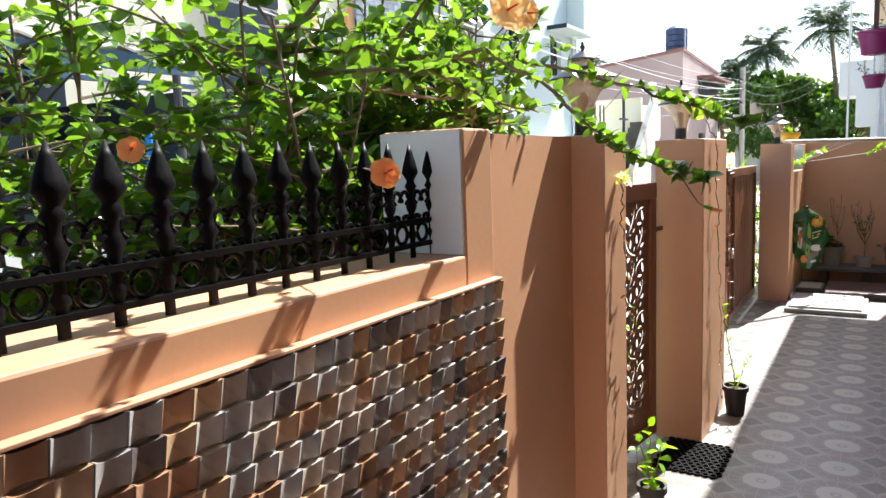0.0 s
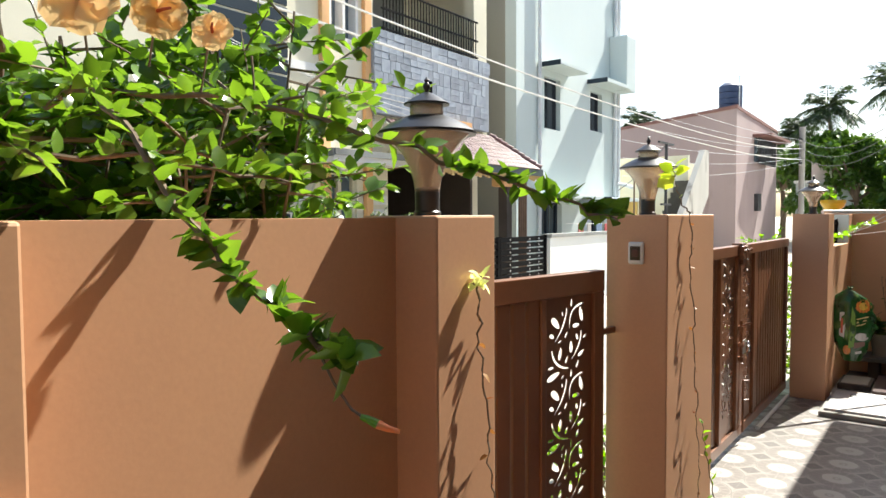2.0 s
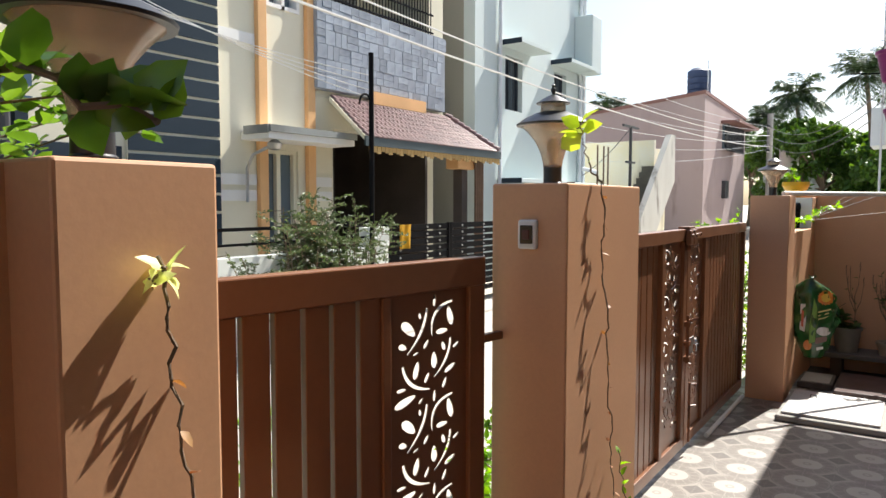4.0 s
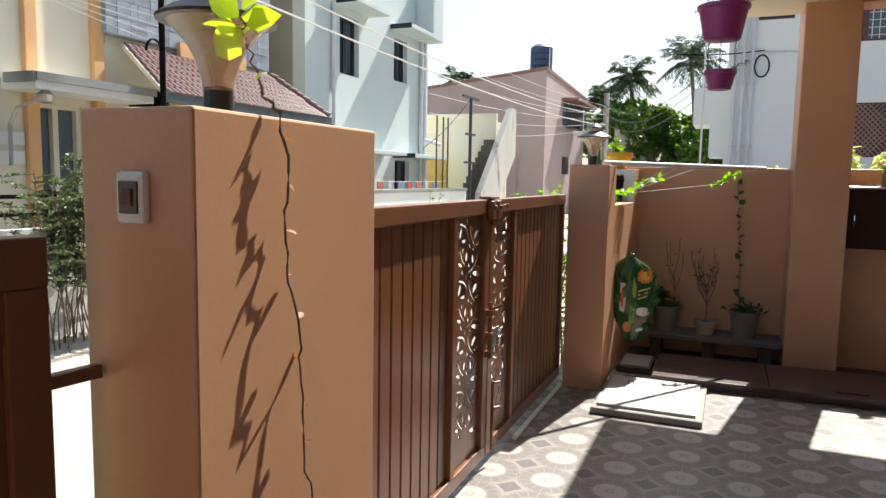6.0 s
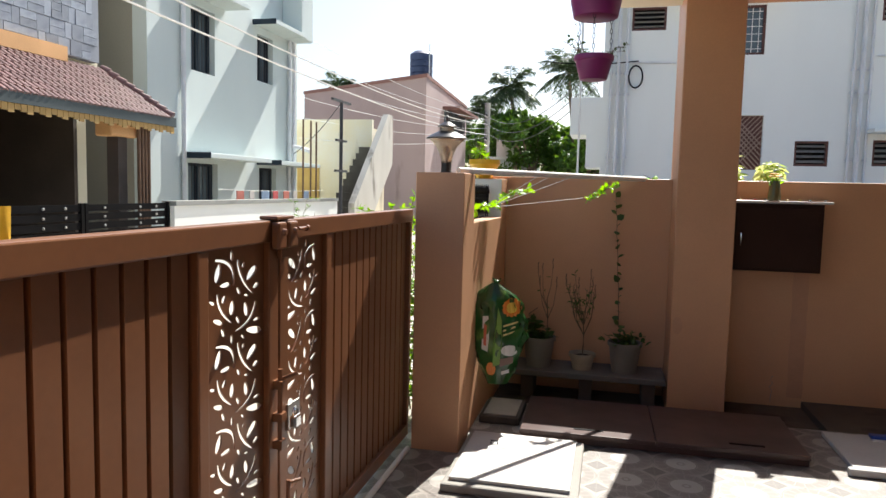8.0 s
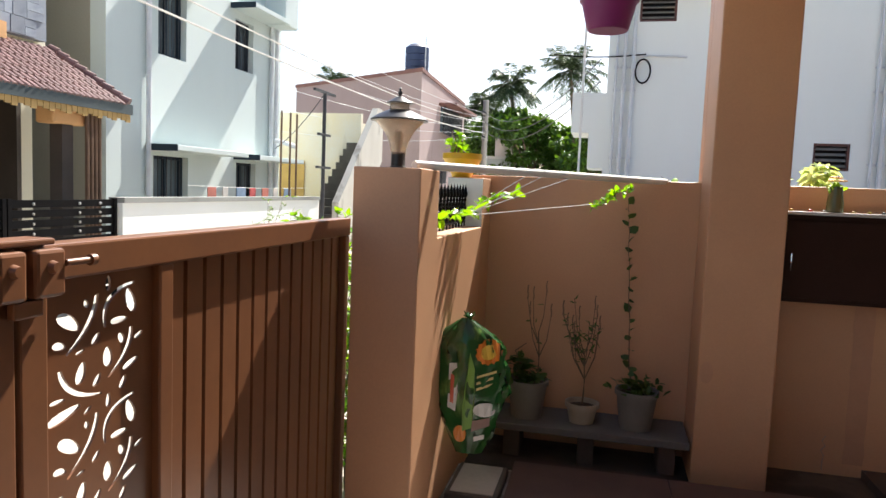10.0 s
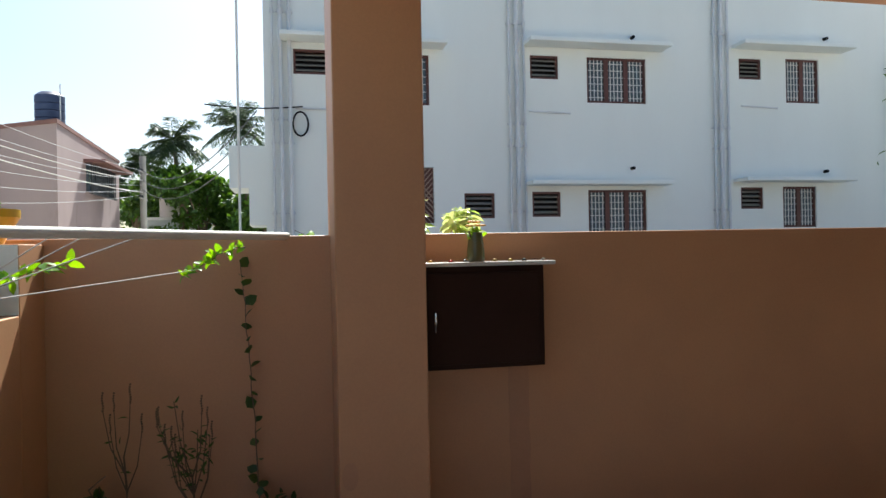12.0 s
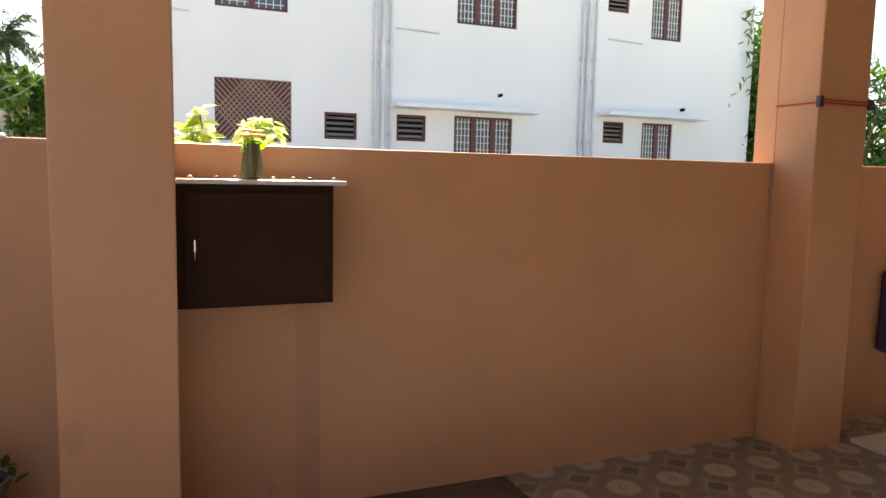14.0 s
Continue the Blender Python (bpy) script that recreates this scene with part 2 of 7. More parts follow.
PEACH = (0.610, 0.338, 0.186)
plaster = material("peach_plaster", PEACH, (0.52, 0.285, 0.16), 0.5, 90, 1.4, 0.14, stain=(0.40, 0.215, 0.13), stain_at=0.61)
white_plaster = material("white_plaster", (0.85, 0.88, 0.85), (0.78, 0.81, 0.78), 0.9, 60, 0.6, 0.25, streak=0.25, stain=(0.55, 0.56, 0.54), stain_at=0.73)
pale_blue = material("pale_blue_plaster", (0.62, 0.69, 0.67), (0.55, 0.62, 0.61), 0.9, 50, 0.5, 0.2, streak=0.3)
cream = material("cream_plaster", (0.74, 0.70, 0.55), (0.66, 0.62, 0.48), 0.85, 60, 0.8, 0.15)
soffit_paint = material("cream_soffit", (0.78, 0.72, 0.60), (0.72, 0.66, 0.54), 0.85, 70, 1.0, 0.1)
peach_trim = material("orange_trim", (0.78, 0.45, 0.20), None, 0.8, 60, 1.0, 0.1)
grey_stripe = material("grey_blue_paint", (0.030, 0.044, 0.058), (0.024, 0.036, 0.050), 0.75, 50, 1.0, 0.1, spec=0.12)
grey_paint = material("grey_plaster", (0.30, 0.31, 0.29), (0.24, 0.25, 0.24), 0.85, 40, 0.7, 0.2, stain=(0.15, 0.15, 0.14))
slate_paint = material("slate_paint", (0.085, 0.105, 0.11), (0.065, 0.082, 0.088), 0.8, 50, 1.5, 0.15, spec=0.2)
pink_plaster = material("faded_pink_plaster", (0.37, 0.285, 0.275), (0.31, 0.235, 0.23), 0.9, 30, 0.5, 0.2, streak=0.3, stain=(0.22, 0.16, 0.15), stain_at=0.64)
yellow_plaster = material("worn_yellow_plaster", (0.72, 0.62, 0.38), (0.70, 0.68, 0.60), 0.9, 20, 0.9, 0.3, stain=(0.35, 0.31, 0.25), stain_at=0.6)
gate_paint = material("brown_gate_paint", (0.205, 0.086, 0.038), (0.165, 0.067, 0.030), 0.34, 40, 3.0, 0.06, stain=(0.24, 0.11, 0.06), stain_scale=6, stain_at=0.68)
black_iron = material("black_iron_paint", (0.005, 0.005, 0.006), (0.009, 0.008, 0.008), 0.5, 60, 6, 0.1, spec=0.06)
dark_metal = material("dark_grey_metal", (0.05, 0.05, 0.055), None, 0.5, 60, 4, 0.1)
steel = material("worn_steel", (0.55, 0.54, 0.52), None, 0.35, 50, 4, 0.05, metal=1.0)
chrome = material("bright_chrome", (0.8, 0.8, 0.8), None, 0.15, 50, 4, 0.0, metal=1.0)
street_dirt = material("dusty_street", (0.47, 0.43, 0.37), (0.38, 0.35, 0.30), 0.95, 30, 0.4, 0.5)
concrete = material("grey_concrete", (0.36, 0.34, 0.31), (0.28, 0.27, 0.25), 0.9, 40, 1.2, 0.35, stain=(0.17, 0.16, 0.15))
granite = material("dark_granite", (0.09, 0.05, 0.045), (0.06, 0.035, 0.032), 0.35, 160, 4, 0.05)
slab_stone = material("pale_stone_slab", (0.55, 0.54, 0.52), (0.46, 0.45, 0.44), 0.7, 50, 2, 0.2)
dark_wood = material("dark_brown_laminate", (0.035, 0.014, 0.009), (0.026, 0.010, 0.006), 0.6, 30, 3, 0.05, spec=0.2)
brown_wood = material("brown_painted_wood", (0.11, 0.035, 0.025), None, 0.5, 40, 3, 0.1)
white_paint = material("white_paint", (0.78, 0.77, 0.73), (0.70, 0.69, 0.66), 0.6, 50, 2, 0.1)
bark = material("grey_brown_bark", (0.20, 0.14, 0.09), (0.12, 0.09, 0.06), 0.9, 40, 8, 0.5)
soil = material("potting_soil", (0.05, 0.032, 0.02), None, 0.95, 60, 12, 0.8)
hib_leaf = foliage("hibiscus_leaf", (0.030, 0.072, 0.012), (0.115, 0.215, 0.028), 0.24, 0.40)
vine_leaf = foliage("vine_leaf", (0.10, 0.24, 0.02), (0.17, 0.33, 0.03), 0.35, 0.45)
dull_leaf = foliage("dull_leaf", (0.03, 0.07, 0.015), (0.06, 0.11, 0.025), 0.5, 0.3)
tree_leaf = foliage("tree_leaf", (0.032, 0.085, 0.012), (0.08, 0.16, 0.02), 0.45, 0.28)
dusty_leaf = foliage("dusty_leaf", (0.045, 0.075, 0.022), (0.095, 0.135, 0.05), 0.5, 0.25)
palm_leaf = foliage("palm_leaf", (0.022, 0.045, 0.015), (0.045, 0.08, 0.02), 0.4, 0.12)


# ---- the yard: floor, walls, pillars ----
def floor_tiles():
    """Ceramic tiles printed with rings of petals round a bright disc."""
    m = material("patterned_floor_tile", (0.310, 0.282, 0.250), (0.250, 0.228, 0.204), 0.42, 120, 1.5, 0.05)
    n, l = m.node_tree.nodes, m.node_tree.links
    bsdf = n["Principled BSDF"]
    under = bsdf.inputs["Base Color"].links[0].from_socket
    at = n.new("ShaderNodeTexCoord")
    sep = n.new("ShaderNodeSeparateXYZ")
    l.new(at.outputs["Object"], sep.inputs[0])

    def calc(op, a, b=None, c=None):
        k = n.new("ShaderNodeMath")
        k.operation = op
        for i, v in enumerate((a, b, c)):
            if v is None:
                continue
            if isinstance(v, (int, float)):
                k.inputs[i].default_value = v
            else:
                l.new(v, k.inputs[i])
        return k.outputs[0]

    pitch = 0.315
    u = calc("SUBTRACT", calc("FLOORED_MODULO", calc("ADD", sep.outputs[0], 0.1275), pitch), pitch / 2)
    v = calc("SUBTRACT", calc("FLOORED_MODULO", calc("ADD", sep.outputs[1], 0.09), pitch), pitch / 2)
    r = calc("SQRT", calc("ADD", calc("MULTIPLY", u, u), calc("MULTIPLY", v, v)))
    ang = calc("ARCTAN2", v, u)
    spoke = calc("ABSOLUTE", calc("SINE", calc("MULTIPLY", ang, 8)))
    gap = calc("LESS_THAN", spoke, 0.15)

    def band(lo, hi):
        return calc("MULTIPLY", calc("GREATER_THAN", r, lo), calc("LESS_THAN", r, hi))

    def over(colour, mask, below):
        k = n.new("ShaderNodeMix")
        k.data_type = "RGBA"
        k.inputs["B"].default_value = (*colour, 1)
        l.new(mask, k.inputs["Factor"])
        l.new(below, k.inputs["A"])
        return k.outputs["Result"]

    out = over((0.178, 0.158, 0.142), calc("MULTIPLY", band(0.094, 0.146), calc("SUBTRACT", 1.0, gap)), under)
    out = over((0.130, 0.116, 0.104), band(0.151, 0.1555), out)
    out = over((0.130, 0.116, 0.104), band(0.085, 0.089), out)
    out = over((0.376, 0.352, 0.320), band(0.0, 0.085), out)
    out = over((0.360, 0.336, 0.304), calc("MULTIPLY", band(0.03, 0.085), calc("LESS_THAN", spoke, 0.06)), out)
    out = over((0.272, 0.248, 0.224), band(0.012, 0.026), out)
    diamond = calc("GREATER_THAN", calc("ADD", calc("ABSOLUTE", u), calc("ABSOLUTE", v)), pitch - 0.066)
    out = over((0.125, 0.112, 0.104), diamond, out)
    joint = calc("GREATER_THAN", calc("MAXIMUM", calc("ABSOLUTE", u), calc("ABSOLUTE", v)), pitch / 2 - 0.0014)
    out = over((0.192, 0.176, 0.160), joint, out)
    l.new(out, bsdf.inputs["Base Color"])
    return m


setting("ground", boxes((-400, 400, -300, 500, -0.6, -0.14)), street_dirt, "dusty earth and worn street reaching to the horizon", "ground")
setting("floor", boxes((-0.42, 9.0, -4.0, 9.78, -0.4, 0.0), (3.3, 9.0, 9.78, 10.5, -0.4, 0.0)), floor_tiles(), "yard floor of grey ceramic tiles with ring patterns", "floor")

gutter_cement = material("damp_dark_cement", (0.105, 0.085, 0.07), (0.06, 0.05, 0.043), 0.75, 35, 2.5, 0.4, stain=(0.03, 0.026, 0.024), stain_scale=2.2, stain_at=0.52)
setting("sunken_strip", boxes((-0.42, 2.32, 9.78, 10.5, -0.4, -0.055), (2.32, 3.3, 9.78, 10.5, -0.4, -0.004)), gutter_cement, "sunken strip of damp dark cement along the wall", "floor")

# street wall with a low stretch under the spiked railing
bm = boxes((-0.24, -0.018, -4.0, 2.03, -0.2, 1.362), (-0.24, -0.018, 2.03, 2.166, -0.2, 1.65), bevel=0.006)
setting("wall_west", bm, plaster, "low peach plastered street wall with a ledge", "wall")
setting("wall_west_high", prism(bmesh.new(), [(-0.128, 2.166), (-0.162, 3.048), (-0.38, 3.048), (-0.34, 2.166)], -0.2, 1.65), plaster, "high peach plastered wall slanting in to the small gate", "wall")
setting("jamb_1", boxes((-0.242, -0.022, 2.022, 2.03, 1.364, 1.646)), white_plaster, "white painted return of the street wall", "wall")
for name, x0, x1, y0, y1 in (("pillar_1", -0.27, -0.04, 3.048, 3.298), ("pillar_2", -0.256, 0.0, 4.505, 5.146), ("pillar_3", -0.28, 0.01, 8.675, 8.995)):
    setting(name, boxes((x0, x1, y0, y1, -0.2, 1.655), bevel=0.006), plaster, "square peach plastered gate pillar", "pillar")
setting("wall_niche", boxes((-0.22, -0.002, 8.995, 10.18, -0.2, 1.35), (-0.22, -0.002, 10.18, 10.48, -0.2, 1.65), bevel=0.005), plaster,
        "peach street wall with a railed opening", "wall")
setting("jamb_2", boxes((-0.222, -0.004, 10.172, 10.18, 1.353, 1.646)), white_plaster, "white painted return beside the railing", "wall")
setting("wall_north", boxes((-0.22, 9.0, 10.48, 10.63, -0.2, 1.675), bevel=0.006), plaster, "peach plastered boundary wall with faint damp streaks", "wall")
for name, x0, x1, y0 in (("column_1", 1.297, 1.703, 10.06), ("column_2", 5.025, 5.41, 10.195)):
    setting(name, boxes((x0, x1, y0, 10.478, -0.2, 3.2), bevel=0.008), plaster, "tall square peach porch column", "column")
for name, x0, x1 in (("column_1_back", 1.297, 1.703), ("column_2_back", 5.025, 5.41)):
    setting(name, boxes((x0, x1, 10.478, 10.632, 1.677, 3.2)), plaster, "rear of a square peach porch column", "column")

# porch roof
setting("beam_1", boxes((1.705, 5.023, 10.18, 10.48, 3.0, 3.5), (5.412, 9.0, 10.18, 10.48, 3.0, 3.5)), plaster, "peach plastered porch beam", "beam")
setting("beam_2", boxes((1.60, 1.85, 2.4, 10.058, 3.004, 3.5)), plaster, "peach plastered porch beam", "beam")
setting("ceiling", boxes((1.85, 9.0, 5.6, 10.18, 3.4, 3.5)), soffit_paint, "cream porch ceiling", "ceiling")
setting("roof_edge", boxes((0.72, 1.598, -4.0, 10.48, 3.0, 3.18)), soffit_paint, "cream overhanging porch slab", "roof")
# hidden north overhang is sized to place the shade edge on the floor
setting("roof", boxes((0.72, 9.2, -4.0, 11.08, 3.501, 3.62)), concrete, "flat concrete porch roof", "roof")
# unseen walls, added to close the porch and cut its light
setting("house_wall", boxes((2.6, 9.0, -4.0, 5.6, -0.2, 3.5), (9.0, 9.2, 5.6, 10.63, -0.2, 3.5)), plaster, "unseen peach house wall added to darken the porch", "wall")
setting("wall_south", boxes((-0.22, 2.6, -4.2, -4.0, -0.2, 1.65)), plaster, "plain peach yard wall", "wall")


# ---- white building beyond the boundary wall ----
def grille_window(parent, x0, x1, z0, z1, y, leaves_n):
    """A recessed window: brown frame, dark panes, white bars."""
    w = part("window", boxes((x0, x1, y + 0.10, y + 0.13, z0, z1)), window_glass, parent, "dark window pane behind white bars")
    t = 0.055
    rows = [(x0, x1, y + 0.04, y + 0.10, z0, z0 + t), (x0, x1, y + 0.04, y + 0.10, z1 - t, z1)]
    step = (x1 - x0) / leaves_n
    for k in range(leaves_n + 1):
        c = x0 + k * step
        rows.append((max(x0, c - t), min(x1, c + t), y + 0.045, y + 0.098, z0 + t, z1 - t))
    part("frame", boxes(*rows), brown_wood, w, "brown wooden frame")
    bars = bmesh.new()
    for k in range(leaves_n):
        a, b = x0 + k * step + t * 1.2, x0 + (k + 1) * step - t * 1.2
        for j in range(4):
            u = a + (b - a) * (j + 0.5) / 4
            box(bars, u - 0.008, u + 0.008, y + 0.055, y + 0.07, z0 + t, z1 - t)
        for j in range(6):
            v = z0 + t + (z1 - z0 - 2 * t) * (j + 0.5) / 6
            box(bars, a, b, y + 0.05, y + 0.062, v - 0.007, v + 0.007)
    part("grille", bars, white_paint, w, "white window grille")


def vent(parent, x0, x1, z0, z1, y):
    v = part("ventilator", boxes((x0, x1, y + 0.12, y + 0.14, z0, z1)), black_iron, parent, "dark louvred ventilator")
    t = 0.05
    part("frame", boxes((x0, x0 + t, y + 0.03, y + 0.12, z0, z1), (x1 - t, x1, y + 0.03, y + 0.12, z0, z1),
                        (x0 + t, x1 - t, y + 0.03, y + 0.12, z0, z0 + t), (x0 + t, x1 - t, y + 0.03, y + 0.12, z1 - t, z1)), brown_wood, v, "brown wooden frame")
    for k in range(4):
        z = z0 + t + (z1 - z0 - 2 * t) * (k + 0.5) / 4
        bm = bmesh.new()
        box(bm, x0 + t, x1 - t, -0.045, 0.045, -0.006, 0.006, m=Matrix.Translation((0, y + 0.075, z)) @ Matrix.Rotation(radians(35), 4, "X"))
        part("slat", bm, glass_slat, v)


window_glass = glass("window_glass", (0.10, 0.13, 0.15), 0.08, 0.0)
glass_slat = material("frosted_slat", (0.30, 0.28, 0.25), None, 0.3, 40, 3, 0.02)


def white_building():
    Y = 22.0
    b = empty("apartment_building", (8.7, Y, -0.14), "white two-storey apartment building with barred windows and pipes", "building")
    vents = [(1.22, 2.0, 5.44, 5.98), (4.94, 5.65, 2.30, 2.87), (6.55, 7.24, 2.32, 2.90), (6.55, 7.24, 5.51, 6.05), (11.96, 12.58, 5.67, 6.18), (11.96, 12.58, 2.47, 3.0)]
    windows = [(2.75, 4.18, 4.83, 5.95, 2), (7.95, 9.46, 4.99, 6.06, 3), (13.28, 14.23, 5.12, 6.22, 2), (7.93, 9.42, 1.9, 2.94, 3), (13.14, 14.1, 2.0, 3.02, 2)]
    lattice = (2.72, 4.25, 2.2, 3.45)
    holes = [v for v in vents] + [w[:4] for w in windows] + [lattice]
    part("wall", wall_with_holes("y", Y, 0.25, 0.6, 16.67, -0.14, 9.6, holes), white_plaster, b)
    part("side_wall", boxes((0.6, 0.85, Y + 0.25, Y + 11, -0.14, 9.6)), white_plaster, b)
    part("back_wall", boxes((16.42, 16.67, Y + 0.25, Y + 11, -0.14, 9.6), (0.85, 16.42, Y + 10.8, Y + 11, -0.14, 9.6)), white_plaster, b)
    part("roof", boxes((0.4, 16.87, Y - 0.2, Y + 11.2, 9.6, 9.75)), white_plaster, b)
    part("floor_slab", boxes((0.85, 16.42, Y + 0.4, Y + 10.8, 3.2, 3.35)), concrete, b)
    for v in vents:
        vent(b, *v, Y)
    for w in windows:
        grille_window(b, *w[:4], Y, w[4])
    x0, x1, z0, z1 = lattice
    lat = part("lattice", boxes((x0, x1, Y + 0.12, Y + 0.16, z0, z1)), brown_wood, b, "rust-brown lattice screen")
    bm = bmesh.new()
    for k in range(14):
        for s in (-1, 1):
            c = x0 + (x1 - x0) * (k + 0.5) / 14
            box(bm, -0.012, 0.012, -0.015, 0.015, -0.9, 0.9, m=Matrix.Translation((c, Y + 0.10 + 0.01 * s, (z0 + z1) / 2)) @ Matrix.Rotation(radians(42) * s, 4, "Y"))
    geom = bm.verts[:] + bm.edges[:] + bm.faces[:]
    for co, no in (((x0, 0, 0), (-1, 0, 0)), ((x1, 0, 0), (1, 0, 0)), ((0, 0, z0), (0, 0, -1)), ((0, 0, z1), (0, 0, 1))):
        bmesh.ops.bisect_plane(bm, geom=bm.verts[:] + bm.edges[:] + bm.faces[:], plane_co=co, plane_no=no, clear_outer=True)
    part("screen", bm, screen_paint, lat, "crossed rust-brown strips")
    for x0, x1, z in ((6.38, 9.86, 3.03), (6.38, 9.86, 6.24), (11.76, 14.85, 3.12), (11.76, 14.9, 6.40), (0.95, 2.4, 6.12), (2.5, 4.5, 6.08)):
        part("sunshade", boxes((x0, x1, Y - 0.55, Y - 0.002, z, z + 0.09), bevel=0.01), white_plaster, b, "thin white concrete sunshade")
    for x, r in ((6.03, 0.028), (6.20, 0.05), (6.38, 0.03), (11.24, 0.03), (11.40, 0.05), (11.60, 0.035), (0.78, 0.028), (0.95, 0.045), (1.14, 0.045)):
        bm = tube(bmesh.new(), (x, Y - r - 0.04, -0.14), (x, Y - r - 0.04, 9.5), r)
        for z in (1.2, 2.4, 3.9, 4.4, 6.7, 8.2):
            tube(bm, (x, Y - r - 0.04, z), (x, Y - r - 0.04, z + 0.09), r * 1.35)
            box(bm, x - r * 1.9, x + r * 1.9, Y - 0.03, Y - 0.001, z + 0.03, z + 0.06)
        part("drain_pipe", bm, pipe_paint, b, "pale grey drain pipe with clamps", rounded=True)
    for x, z in ((6.5, 4.75), (12.0, 5.0), (1.25, 4.7)):
        part("waste_pipe", tube(tube(bmesh.new(), (x, Y - 0.03, z), (x + 1.0, Y - 0.03, z - 0.03), 0.022), (x + 1.0, Y - 0.03, z - 0.03), (x + 1.0, Y + 0.02, z - 0.03), 0.026), pipe_paint, b)
    for x, z in ((9.05, 3.45), (9.1, 6.55), (14.35, 3.4), (14.4, 6.75)):
        part("pipe_end", tube(bmesh.new(), (x, Y - 0.12, z), (x, Y + 0.03, z), 0.04), black_iron, b, "short black pipe end")
    part("balcony", boxes((-0.15, 0.6, Y + 0.1, Y + 1.6, 3.0, 3.1), (-0.15, -0.05, Y + 0.1, Y + 1.6, 3.1, 3.9), (-0.05, 0.6, Y + 0.1, Y + 0.2, 3.1, 3.9), (0.25, 0.6, Y + 0.1, Y + 1.6, 2.2, 3.0)), white_plaster, b, "small white side balcony")
    loop = bmesh.new()
    along(loop, [(1.35 + 0.16 * math.cos(a), Y - 0.1, 4.35 + 0.26 * math.sin(a)) for a in [k * math.pi / 8 for k in range(17)]], 0.02)
    along(loop, [(-0.6 + 0.2 * k, Y - 0.1, 4.72 - 0.06 * math.sin(k * 0.31)) for k in range(11)], 0.015)
    part("cable_loop", loop, black_iron, b, "coil of black cable")
    b.matrix_basis = Matrix.Translation((8.54, Y, -0.14)) @ Matrix.Scale(0.985, 4)


screen_paint = material("faded_lattice_paint", (0.38, 0.27, 0.21), None, 0.8, 40, 3, 0.2)
rust = material("rust_brown", (0.16, 0.06, 0.035), (0.10, 0.04, 0.025), 0.8, 40, 3, 0.2)
pipe_paint = material("grey_white_pipe", (0.72, 0.745, 0.765), None, 0.6, 40, 2, 0.05)
white_building()


